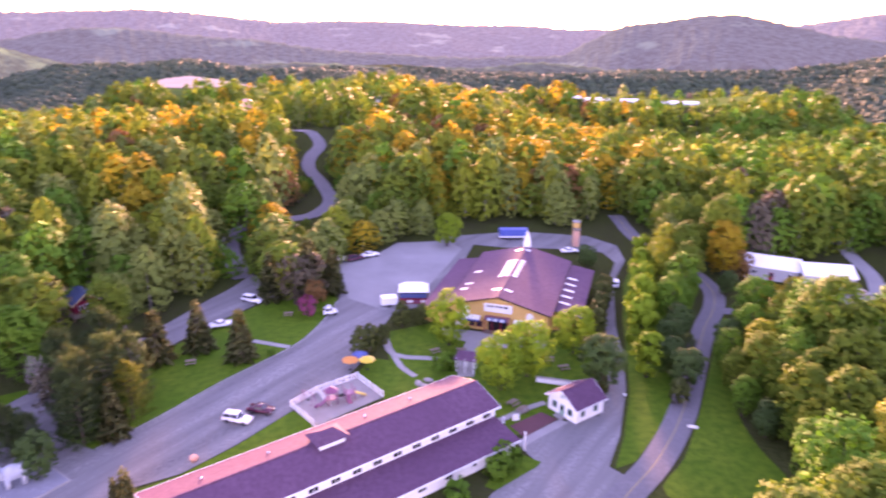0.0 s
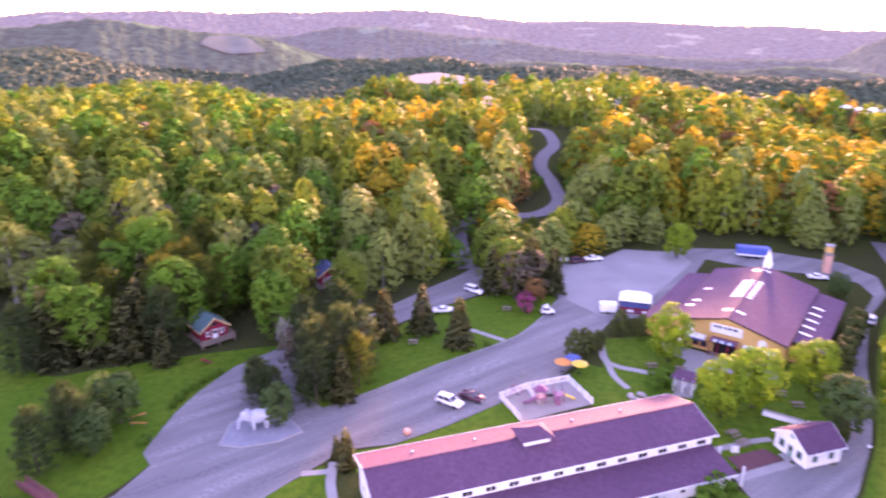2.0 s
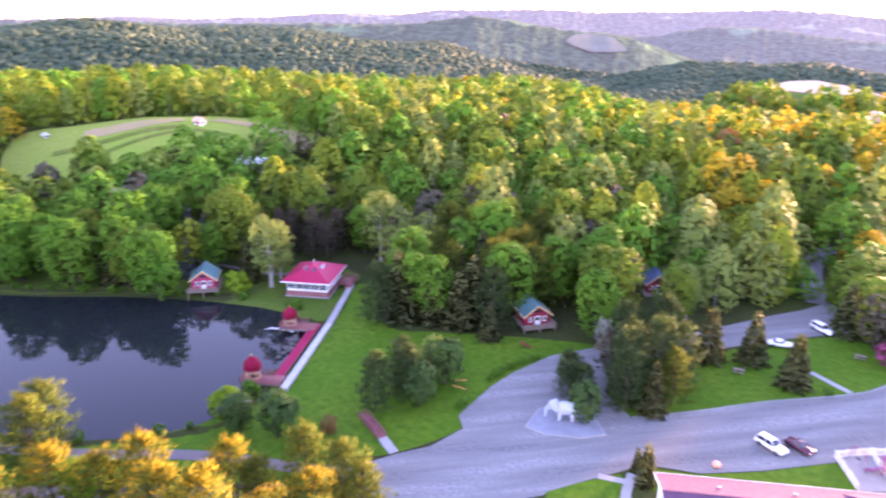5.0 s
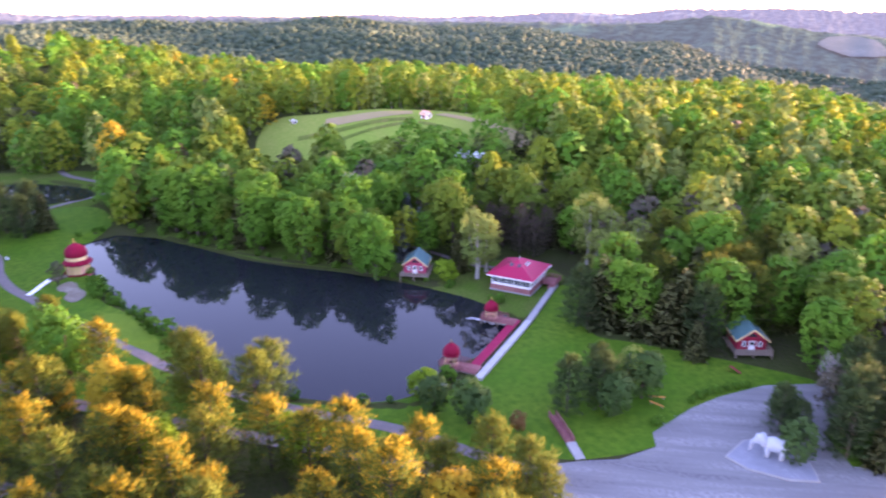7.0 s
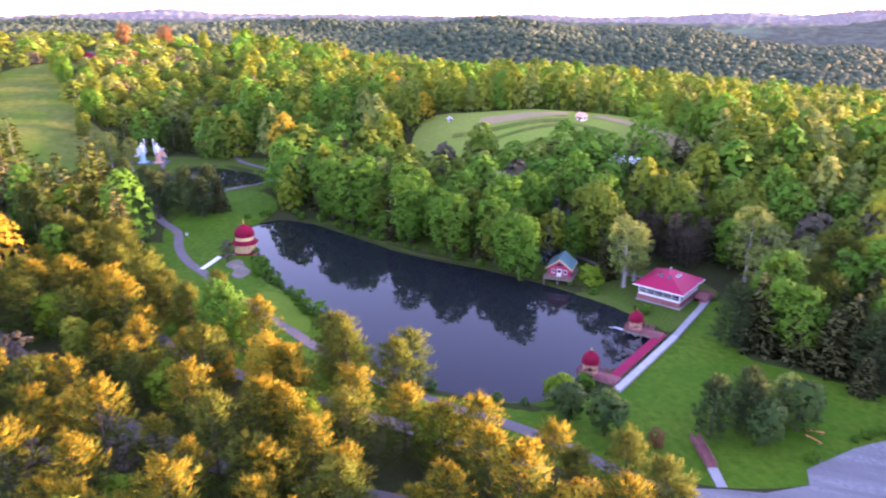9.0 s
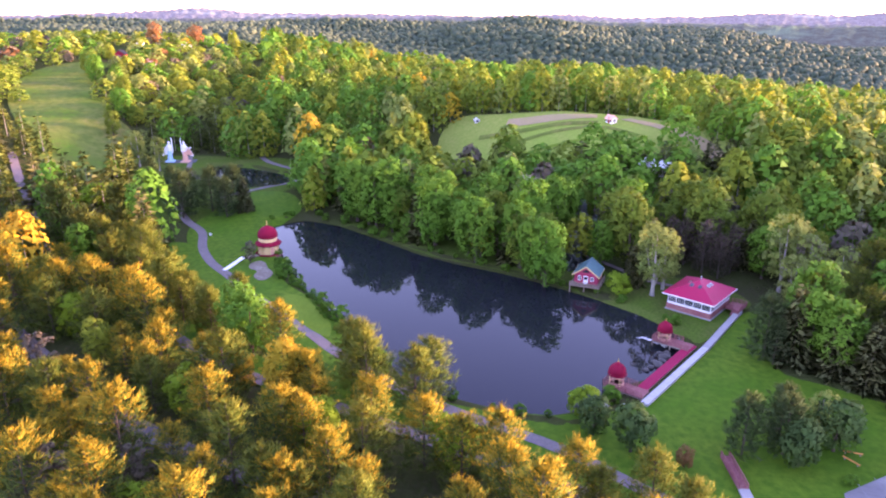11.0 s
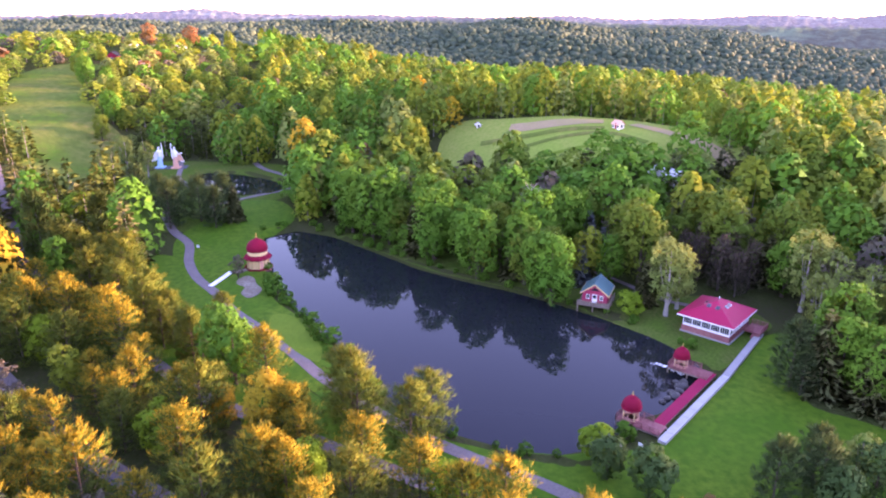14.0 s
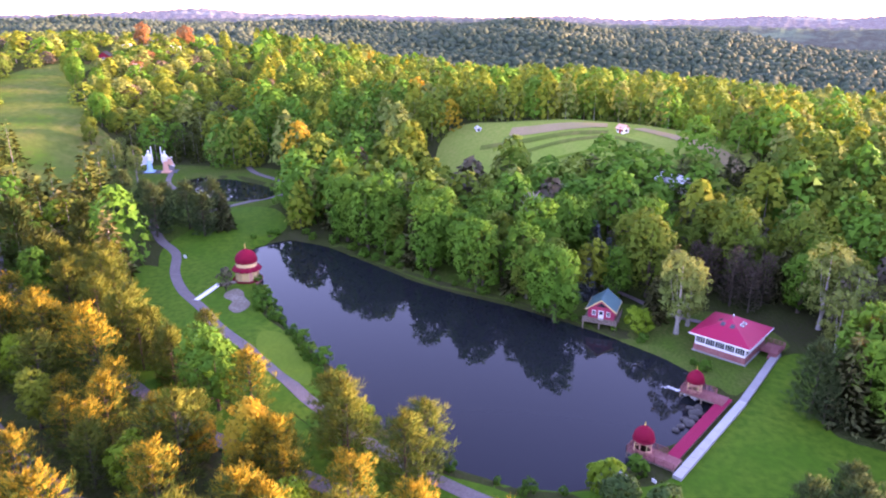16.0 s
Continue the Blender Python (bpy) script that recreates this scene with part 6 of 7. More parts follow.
def temple():
    h = thing("pond_temple", pose(-187, -15.8, -0.6, 0, 0, 10) @ Matrix.Diagonal((0.88, 0.88, 1.28, 1)), "two-tiered round pond temple with maroon dome and cream walls", "gazebo")
    part("deck", lathe([(4.1, 0.2), (4.1, 0.55)], 8), DECK, h, "red octagonal deck over the water")
    for k in range(8):
        a = 2 * math.pi * k / 8
        part("pile", rod((3.6 * math.cos(a), 3.6 * math.sin(a), -2.0), (3.6 * math.cos(a), 3.6 * math.sin(a), 0.25), 0.16), WOOD, h)
    part("drum", lathe([(2.75, 0.55), (2.75, 2.9)], 16), CREAM, h)
    for k in range(12):
        a = 2 * math.pi * k / 12
        p = part("column", lathe([(0.22, 0.55), (0.2, 0.75), (0.15, 0.8), (0.14, 2.6), (0.22, 2.8), (0.22, 2.9)], 7, None, (3.0 * math.cos(a), 3.0 * math.sin(a), 0)), CREAM, h)
        w = part("arch_panel", box(-0.45, 0.45, -0.02, 0.06, 0.7, 2.35), SALMON if k % 3 == 0 else CREAM, h)
        a2 = a + math.pi / 12
        w.matrix_basis = pose(2.74 * math.cos(a2), 2.74 * math.sin(a2), 0, 0, 0, math.degrees(a2) - 90)
    part("parapet", lathe([(3.95, 0.55), (3.95, 0.95), (3.82, 0.95), (3.82, 0.55)], 8), DOME, h)
    part("skirt_roof", lathe([(2.6, 3.4), (3.3, 3.15), (3.9, 2.8), (3.9, 2.65), (2.6, 2.75)][::-1], 24, None, (0, 0, 0), lambda a: 1 + 0.04 * math.cos(12 * a)), DOME, h)
    part("upper_drum", lathe([(2.7, 3.3), (2.75, 3.4), (2.75, 4.0), (2.85, 4.1)], 20), CREAM, h, "cream band under the dome")
    d = part("dome", lathe([(q, zz + 4.1) for q, zz in dome_profile(2.85, 2.3)], 28, None, (0, 0, 0), lambda a: 1 + 0.02 * math.cos(14 * a)), DOME, h, smooth=True)
    part("cap", lathe([(1.2, 6.0), (1.15, 6.15), (0.5, 6.5), (0.15, 6.6)], 14), DOME, d)
    part("finial", lathe([(0.14, 6.5), (0.24, 6.8), (0.07, 7.0), (0.16, 7.2), (0.01, 7.7)], 8), GOLD, d)
    return h


long_hall()
lodge()
cottage()
cabin(-151.7, 59.9, 147.7, 5.2, 5.6, 1.3, PINKWALL, TEAL, True)
cabin(-89.6, 103.2, 153, 5.2, 5.6, 0.9, REDWALL, TEAL, True)
cabin(-82, 137, 135, 5.0, 5.6, 0.9, REDWALL, SLATEB, True)
cabin(-138, 111, 150, 5.0, 5.6, 0.9, REDWALL, SLATEB, True)
pavilion()
temple()

# ---- the dock ----
PALECON = plain("pale_concrete", (0.42, 0.41, 0.40), 0.8, 0.2)


def dock():
    d = thing("dock_walk", pose(0, 0, 0), "white concrete walk along the dock up to the pavilion", "walkway")
    line = [Vector((-99.6, 50.4, 0)), Vector((-116.4, 70.6, 0)), Vector((-131.2, 86.6, 0))]
    for k, (a, b, w) in enumerate(((line[0], line[1], 1.3), (line[1], line[2], 1.3))):
        u = (b - a).normalized()
        n = Vector((-u.y, u.x, 0)) * w / 2
        cells = max(1, round((b - a).length / 3))
        for i in range(cells):
            p, q = a.lerp(b, i / cells) + u * 0.02, a.lerp(b, (i + 1) / cells) - u * 0.02
            c = [(v.x, v.y) for v in (p - n, q - n, q + n, p + n)]
            part("slab", hull_prism(c, -0.6, 0.55), CONCRETE if k else PALECON, d)
    return d


def deck_box(name, corners, z, material, label, category, th=0.22):
    """A deck of planks on piles, from four corners: two along its length, then back."""
    h = thing(name, pose(0, 0, 0), label, category)
    a, b, c, e = (Vector((*p, z)) for p in corners)
    n = max(3, round((b - a).length / 0.3))
    for i in range(n):
        t0, t1 = (i + 0.03) / n, (i + 0.97) / n
        q = [a.lerp(b, t0), a.lerp(b, t1), e.lerp(c, t1), e.lerp(c, t0)]
        part("plank", slab([tuple(v) for v in q], 0.08), material, h)
    part("joist", slab([tuple(v - Vector((0, 0, 0.1))) for v in (a, b, c, e)], th), WOOD, h)
    for i in range(3):
        for s in (0.08, 0.92):
            p = a.lerp(b, i / 2).lerp(e.lerp(c, i / 2), s)
            part("pile", rod((p.x, p.y, -2.6), (p.x, p.y, z - 0.2), 0.15), WOOD, h)
    return h


dock()
U, N = Vector((-0.76, -0.65, 0)), Vector((-0.65, 0.76, 0))  # out over the water, along the shore
deck_box("red_deck", [(-102.9, 52.0), (-117.2, 69.2), (-118.6, 68.0), (-104.3, 50.8)], 0.5, REDDECK, "crimson painted deck between dock and walk", "deck")
for cx, cy, rail in ((-101.9, 51.6, 0.77), (-116.6, 67.6, 0.72)):
    o = Vector((cx, cy, 0))
    a, b, c, e = o - N * 1.5, o - N * 1.5 + U * 7.2, o + N * 1.7 + U * 7.2, o + N * 1.7
    pl = deck_box("dock_platform", [p.xy[:] for p in (a, b, c, e)], 0.62, DECK, "railed timber dock platform with a domed kiosk", "dock")
    railing(pl, a.xy, b.xy, 0.62)
    railing(pl, b.xy, c.xy, 0.62)
    railing(pl, (o + N * 1.7 + U * 2.2).xy, c.xy, 0.62)
    g = o + U * 5.4 + N * 0.1
    kiosk(g.x, g.y, 0.62, rail)
WETROCK = surface("wet_rock", (0.07, 0.062, 0.055), (0.045, 0.04, 0.036), (0.05, 0.046, 0.04), 0.5, 0.5, 3.0, 0.5, 0.05)
for i, (x, y, s) in enumerate(((-111, 60, 1.2), (-112.2, 61.5, 0.9), (-113.5, 62.5, 1.3), (-110.3, 58.3, 0.8), (-114.8, 63.6, 1.0), (-109.5, 57, 0.7), (-115.2, 62.4, 0.7), (-112.3, 59.9, 0.7))):
    bm = blob((0, 0, 0), (s, s * 0.75, s * 0.55), None, 2)
    for v in bm.verts:
        v.co *= 1 + 0.22 * noise.noise(v.co * 1.7 + Vector((i * 7, 0, 0)))
    rk = tagged(new("shore_rock", finish("shore_rock", bm, WETROCK)), "dark wet boulder beside the red deck", "rock", "rocks at the dock")
    rk.matrix_world = pose(x - 2.2, y - 0.6, -0.45, 0, 0, 40 * i)
bm = bmesh.new()
rs = np.random.RandomState(8)
for k in range(90):
    t = rs.uniform(0, 1)
    x, y = -119.8 - 5.0 * t + rs.normal() * 0.25, 64.2 - 3.4 * t * t + rs.normal() * 0.25
    blob((x, y, -0.57 + 0.02 * rs.uniform()), (rs.uniform(0.08, 0.28), rs.uniform(0.08, 0.22), 0.05), bm, 1)
tagged(new("fountain_spray", finish("fountain_spray", bm, FOAM)), "white trail of splashing water on the pond", "water spray", "", "stuff")
p = thing("culvert_slab", pose(-101.2, 43.5, -0.1, 0, 0, 35), "pale concrete culvert slab at the water's edge", "slab")
part("block", box(-1.4, 1.4, -0.4, 0.4, -0.4, 0.45, None, 0.04), CONCRETE, p)

# small footbridge
fb = thing("footbridge", pose(-79, 55.1, 0, 0, 0, -11.5), "little brown plank footbridge with railings and a pale ramp", "bridge")
for i in range(24):
    part("plank", box(-5.4 + i * 0.32, -5.12 + i * 0.32, -0.65, 0.65, 0.42 - 0.0012 * (i - 12) ** 2, 0.5 - 0.0012 * (i - 12) ** 2), DECK, fb)
for y in (-0.6, 0.6):
    part("beam", box(-5.4, 2.3, y - 0.08, y + 0.08, 0.1, 0.3), DECK, fb)
    railing(fb, (-5.4, y), (2.2, y), 0.4, 0.8, DECK, 1.3)
part("ramp", slab([(2.3, -0.75, 0.42), (6.2, -0.75, 0.1), (6.2, 0.75, 0.1), (2.3, 0.75, 0.42)], 0.3), CONCRETE, fb, "pale concrete ramp")
rp = thing("temple_ramp", pose(-179.8, -24, 0.1, 0, 0, 154), "white timber ramp leading to the pond temple", "ramp")
part("surface", slab([(-4.6, -0.6, 0.15), (4.4, -0.6, 0.45), (4.4, 0.6, 0.45), (-4.6, 0.6, 0.15)], 0.2), WHITE, rp)
tr = deck_box("temple_bridge", [(-184, -22), (-186, -18.5), (-184.8, -17.8), (-182.8, -21.4)], 0.4, WOOD, "grey timber bridge to the pond temple", "bridge")
sheet("soil_patch", [(-167, -16.5), (-170, -18.5), (-173.5, -18), (-176, -20), (-179, -20), (-181, -18), (-179, -16.2), (-175.5, -15.5), (-172, -14), (-169, -14.5)], 0.24, SOIL, "bare stony soil beside the path", "soil", 3)

# ---- elephant statue on its pad ----
def elephant():
    bm = bmesh.new()
    blob((0, 0, 2.0), (1.75, 1.05, 1.15), bm, 3)
    blob((-0.9, 0, 2.15), (1.0, 1.0, 1.05), bm, 3)
    blob((1.95, 0, 2.45), (0.85, 0.72, 0.85), bm, 3)
    blob((2.35, 0, 2.85), (0.45, 0.5, 0.4), bm, 2)
    for s in (-1, 1):
        blob((1.55, 0.85 * s, 2.4), (0.55, 0.14, 0.75), bm, 2, (0, 12, 25 * s))
        for x in (-1.1, 0.95):
            rod((x, 0.55 * s, 0), (x * 0.95, 0.5 * s, 1.7), 0.36, bm, 10, 0.44)
        rod((2.5, 0.32 * s, 1.95), (3.25, 0.42 * s, 1.55), 0.1, bm, 6, 0.03)
    pts = [(2.65, 0, 2.3), (3.05, 0, 1.75), (3.2, 0, 1.15), (3.15, 0, 0.6), (3.4, 0, 0.25)]
    for a, b, r in zip(pts, pts[1:], (0.36, 0.29, 0.23, 0.18)):
        rod(a, b, r, bm, 8, r * 0.82)
    rod((-1.75, 0, 2.3), (-2.15, 0, 1.2), 0.08, bm, 5)
    e = tagged(new("elephant_statue", finish("elephant_statue", bm, ELEPH, True)), "life-size pale grey elephant statue on a paved island", "statue")
    e.matrix_world = pose(-61.6, 79.9, 0.3, 0, 0, 222) @ Matrix.Scale(1.0, 4)


elephant()
PAD = [(-64.6, 73.5), (-66.6, 79), (-65.4, 84.4), (-58, 83.6), (-54.6, 81.3), (-56.6, 77.7), (-61, 74.2)]
kb = bmesh.new()
hull_prism(PAD, -0.1, 0.24, kb)
struct("kerb", kb, CONCRETE, "low pale kerb round the statue island", "kerb")
kb = bmesh.new()
hull_prism(grown(PAD, -0.35), 0.2, 0.3, kb)
struct("pavement", kb, surface("blue_grey_flagging", (0.25, 0.26, 0.285), (0.18, 0.19, 0.215), (0.2, 0.21, 0.235), 0.85, 0.5, 2.5, 0.3, 0.03), "blue-grey paved island under the statue", "pavement")


# ---- vehicles ----
def car(x, y, turn, paint, label, suv=True, long=4.6):
    h = thing("car", pose(x, y, 0.06, 0, 0, turn), label, "car")
    top = 1.68 if suv else 1.42
    L = long / 2
    prof = [(-L, 0.35), (-L - 0.02, 0.75), (-L + 0.1, 0.95), (-L * 0.42, 1.0) if not suv else (-L + 0.18, 1.02), (L * 0.35, 1.0), (L * 0.9, 0.86), (L, 0.7), (L, 0.35)]
    bm = bmesh.new()
    a = [bm.verts.new((px, -0.9, pz)) for px, pz in prof]
    b = [bm.verts.new((px, 0.9, pz)) for px, pz in prof]
    bm.faces.new(a[::-1])
    bm.faces.new(b)
    n = len(prof)
    for i in range(n):
        bm.faces.new((a[i], a[(i + 1) % n], b[(i + 1) % n], b[i]))
    bmesh.ops.recalc_face_normals(bm, faces=bm.faces)
    bmesh.ops.bevel(bm, geom=list(bm.edges), offset=0.07, segments=2, affect="EDGES")
    part("body", bm, paint, h, "", True)
    r0, r1 = (-L + 0.2, -L + 0.5) if suv else (-L * 0.55, -L * 0.3)
    f0, f1 = L * 0.42, L * 0.12
    bm = bmesh.new()
    lo = [bm.verts.new(v) for v in ((r0, -0.82, 0.95), (f0, -0.82, 0.95), (f0, 0.82, 0.95), (r0, 0.82, 0.95))]
    hi = [bm.verts.new(v) for v in ((r1, -0.66, top - 0.06), (f1, -0.66, top - 0.06), (f1, 0.66, top - 0.06), (r1, 0.66, top - 0.06))]
    bm.faces.new(hi)
    for i in range(4):
        bm.faces.new((lo[i], lo[(i + 1) % 4], hi[(i + 1) % 4], hi[i]))
    bmesh.ops.recalc_face_normals(bm, faces=bm.faces)
    part("window_glass", bm, GLASS, h, "dark tinted windows")
    part("roof", box(r1 - 0.08, f1 + 0.06, -0.7, 0.7, top - 0.09, top, None, 0.04), paint, h, "", True)
    for s in (-1, 1):
        for (p, q) in (((r0, 0.82 * s, 0.95), (r1, 0.67 * s, top - 0.06)), ((f0, 0.82 * s, 0.95), (f1, 0.67 * s, top - 0.06)), (((r0 + f0) / 2, 0.825 * s, 0.95), ((r1 + f1) / 2, 0.675 * s, top - 0.06))):
            part("pillar", rod(p, q, 0.06, None, 5), paint, h)
    for px in (-L * 0.6, L * 0.62):
        for s in (-1, 1):
            w = part("wheel", lathe([(0.2, -0.11), (0.33, -0.11), (0.35, -0.05), (0.35, 0.05), (0.33, 0.11), (0.2, 0.11)], 14), RUBBER, h)
            w.matrix_basis = pose(px, 0.82 * s, 0.35, 90, 0, 0)
            part("rim", lathe([(0.21, -0.12), (0.21, 0.12)], 12), CHROME, w)
    for s in (-1, 1):
        part("headlight", box(L - 0.08, L + 0.015, *sorted((0.5 * s, 0.82 * s)), 0.62, 0.78), LAMPG, h)
        part("tail_light", box(-L - 0.03, -L + 0.06, *sorted((0.55 * s, 0.85 * s)), 0.68, 0.92), TAIL, h)
        part("mirror", box(f0 - 0.35, f0 - 0.15, *sorted((0.84 * s, 1.02 * s)), 0.95, 1.08), paint, h)
    return h


car(-36.2, 97.3, -12, CARWHITE, "white SUV parked on the asphalt drive", True, 4.8)
car(-33.2, 100.2, -10, CARRED, "dark red sedan parked beside the SUV", False, 4.3)
car(-47.8, 144.5, -20, CARWHITE, "white minivan parked under the spruces", True, 4.9)
car(-50.5, 131.5, 30, CARWHITE, "white car half hidden by spruces", False)
car(-44.5, 147.0, -20, CARGREY, "dark car parked behind the white minivan", False)
car(35, 160, 80, CARWHITE, "white car parked by the lodge hedge", True)
car(-33.5, 172, 20, CARWHITE, "white car at the edge of the gravel lot", False)
car(-29.5, 172.8, 40, CARRED, "dark red car at the gravel lot's edge", True)
car(-26, 176, 30, CARWHITE, "white car at the end of the gravel lot", False)
car(27, 183, 10, CARWHITE, "white car behind the lodge", False)
car(-29.4, 139.2, 20, CARWHITE, "small white utility cart by the lawn", True, 2.8)

tk = thing("box_trailer", pose(12.5, 194, 0.05, 0, 0, 5), "blue and white trailer behind the lodge", "trailer")
part("body", box(-4, 4, -1.2, 1.2, 0.7, 3.0, None, 0.08), plain("blue_trailer_paint", (0.05, 0.12, 0.4), 0.4), tk)
part("stripe", box(-4.02, 4.02, -1.22, 1.22, 0.7, 1.1), WHITE, tk)
for x in (-1.2, 1.2):
    for y in (-1.1, 1.1):
        w = part("wheel", lathe([(0.2, -0.12), (0.38, -0.12), (0.38, 0.12), (0.2, 0.12)], 12), RUBBER, tk)
        w.matrix_basis = pose(x, y, 0.4, 90)
ct = thing("chimney_tower", pose(29.5, 189, 0, 0, 0, 0), "slim pink brick chimney tower with a cap", "tower")
part("shaft", box(-0.8, 0.8, -0.8, 0.8, -0.2, 4.6, None, 0.03), SALMON, ct)
part("cap", box(-0.95, 0.95, -0.95, 0.95, 4.6, 4.9), WOOD, ct)

# ---- market stall and trailer by the lodge ----
st = thing("market_stall", pose(-12.2, 148.6, 0, 0, 0, 4), "open stall with a white tent roof and red and blue counters", "stall")
bm = bmesh.new()
base = [bm.verts.new(p) for p in ((-3.4, -2.6, 2.7), (3.4, -2.6, 2.7), (3.4, 2.6, 2.7), (-3.4, 2.6, 2.7))]
mid = [bm.verts.new(p) for p in ((-1.9, -1.4, 3.7), (1.9, -1.4, 3.7), (1.9, 1.4, 3.7), (-1.9, 1.4, 3.7))]
top = [bm.verts.new(p) for p in ((-0.5, -0.4, 4.1), (0.5, -0.4, 4.1), (0.5, 0.4, 4.1), (-0.5, 0.4, 4.1))]
for lo, hi in ((base, mid), (mid, top)):
    for i in range(4):
        bm.faces.new((lo[i], lo[(i + 1) % 4], hi[(i + 1) % 4], hi[i]))
bm.faces.new(top)
bm.faces.new(base[::-1])
part("tent_roof", bm, WHITE, st)
for x in (-3.2, 3.2):
    for y in (-2.4, 2.4):
        part("post", rod((x, y, 0), (x, y, 2.75), 0.07), CHROME, st)
part("counter", box(-3.1, 3.1, -2.6, -2.0, 0, 1.1), REDWALL, st)
part("screen", box(-3.0, 3.0, -1.9, -1.8, 1.1, 2.1), BLUEP, st)
part("back_board", box(-3.1, 3.1, 2.1, 2.3, 0, 2.5), DARK, st)
for k in range(4):
    part("banner", box(-3.0 + k * 1.55, -1.7 + k * 1.55, -2.64, -2.6, 0.3, 0.9), WHITE if k % 2 else PINKP, st)
tl = thing("utility_trailer", pose(-17.4, 144.6, 0.02, 0, 0, 15), "white boxy utility trailer beside the stall", "trailer")
part("body", box(-1.7, 1.7, -1.0, 1.0, 0.5, 2.3, None, 0.08), CARWHITE, tl)
for y in (-0.95, 0.95):
    w = part("wheel", lathe([(0.18, -0.1), (0.32, -0.1), (0.32, 0.1), (0.18, 0.1)], 12), RUBBER, tl)
    w.matrix_basis = pose(0, y, 0.33, 90)
part("hitch", rod((1.6, 0, 0.55), (2.6, 0, 0.45), 0.06), CHROME, tl)

# ---- playground ----
def fence(points, label):
    f = thing("playground_fence", pose(0, 0, 0), label, "fence")
    for (x0, y0), (x1, y1) in zip(points, points[1:]):
        a, b = Vector((x0, y0, 0)), Vector((x1, y1, 0))
        n = max(1, round((b - a).length / 2.2))
        u = (b - a).normalized()
        turn = math.degrees(math.atan2(u.y, u.x))
        for i in range(n):
            p, q = a.lerp(b, i / n), a.lerp(b, (i + 1) / n)
            ln = (q - p).length
            ps = part("post", box(-0.09, 0.09, -0.09, 0.09, 0, 1.35, None, 0.015), WHITE, f)
            ps.matrix_basis = pose(p.x, p.y, 0, 0, 0, turn)
            bm = bmesh.new()
            box(0.09, ln - 0.09, -0.03, 0.03, 0.12, 0.26, bm)
            box(0.09, ln - 0.09, -0.03, 0.03, 1.02, 1.16, bm)
            m = int((ln - 0.2) / 0.17)
            for j in range(m):
                xx = 0.14 + j * (ln - 0.28) / max(1, m - 1)
                box(xx - 0.05, xx + 0.05, -0.045, -0.03, 0.1, 1.22, bm)
            pn = part("fence_panel", bm, WHITE, f)
            pn.matrix_basis = pose(p.x, p.y, 0, 0, 0, turn)
    return f


FENCE = [(-14.0, 106.1), (-19.4, 112.3), (-25.6, 106.9), (-28.8, 102.2), (-23.7, 96.6)]
fence(FENCE, "white picket fence round the playground")
fence([(-25.4, 106.8), (-22.2, 102.6)], "short white picket fence inside the playground")
sheet("play_surface", FENCE[::-1], 0.08, MULCH, "pale wood-chip ground of the playground", "ground")
ps = thing("play_set", pose(-21, 104.3, 0.08, 0, 0, 30), "magenta climbing frame with a yellow slide", "playground")
for x in (-2.2, -0.7, 0.9, 2.4):
    for y in (-0.7, 0.7):
        part("post", rod((x, y, 0), (x, y, 2.5), 0.09), PINKP, ps)
part("platform", box(-2.3, -0.6, -0.8, 0.8, 1.0, 1.12), PINKP, ps)
part("platform", box(0.8, 2.5, -0.8, 0.8, 1.2, 1.32), PINKP, ps)
part("bridge_walk", box(-0.6, 0.8, -0.4, 0.4, 1.05, 1.15), DARK, ps)
part("canopy", lathe([(1.25, 2.45), (1.2, 2.55), (0.4, 3.1), (0.05, 3.25)], 8, None, (-1.45, 0, 0)), PINKP, ps)
part("slide", slab([(2.5, -0.35, 1.3), (4.6, -0.35, 0.2), (4.6, 0.35, 0.2), (2.5, 0.35, 1.3)], 0.15), YELLOW, ps)
part("slide", slab([(-2.3, -0.35, 1.1), (-3.7, -0.35, 0.2), (-3.7, 0.35, 0.2), (-2.3, 0.35, 1.1)], 0.15), PINKP, ps)
part("ladder", slab([(0.9, -0.8, 1.3), (1.6, -0.8, 1.3), (1.6, -1.5, 0.05), (0.9, -1.5, 0.05)], 0.08), PINKP, ps)
sp = thing("spring_rider", pose(-24.4, 101.6, 0.08, 0, 0, 60), "dark red spring rider in the playground", "toy")
part("spring", lathe([(0.15, 0), (0.15, 0.4)], 8), CHROME, sp)
part("seat", blob((0, 0, 0.65), (0.55, 0.22, 0.3)), PINKP, sp)
sg = thing("swing_frame", pose(-26.2, 103.6, 0.08, 0, 0, 60), "small dark red swing frame", "swing")
for y in (-1.2, 1.2):
    part("leg", rod((-0.6, y, 0), (0, y, 2.0), 0.05), PINKP, sg)
    part("leg", rod((0.6, y, 0), (0, y, 2.0), 0.05), PINKP, sg)
part("bar", rod((0, -1.3, 2.0), (0, 1.3, 2.0), 0.05), PINKP, sg)
part("swing_seat", box(-0.2, 0.2, -0.3, 0.3, 0.5, 0.55), DARK, sg)


def parasol(x, y, cloth, label):
    p = thing("parasol", pose(x, y, 0.05), label, "parasol")
    part("pole", rod((0, 0, 0), (0, 0, 2.5), 0.04), CHROME, p)
    part("canopy", lathe([(1.55, 2.0), (1.5, 2.08), (0.8, 2.4), (0.05, 2.6)], 8), cloth, p)
    part("foot", lathe([(0.3, 0), (0.28, 0.1)], 10), DARK, p)


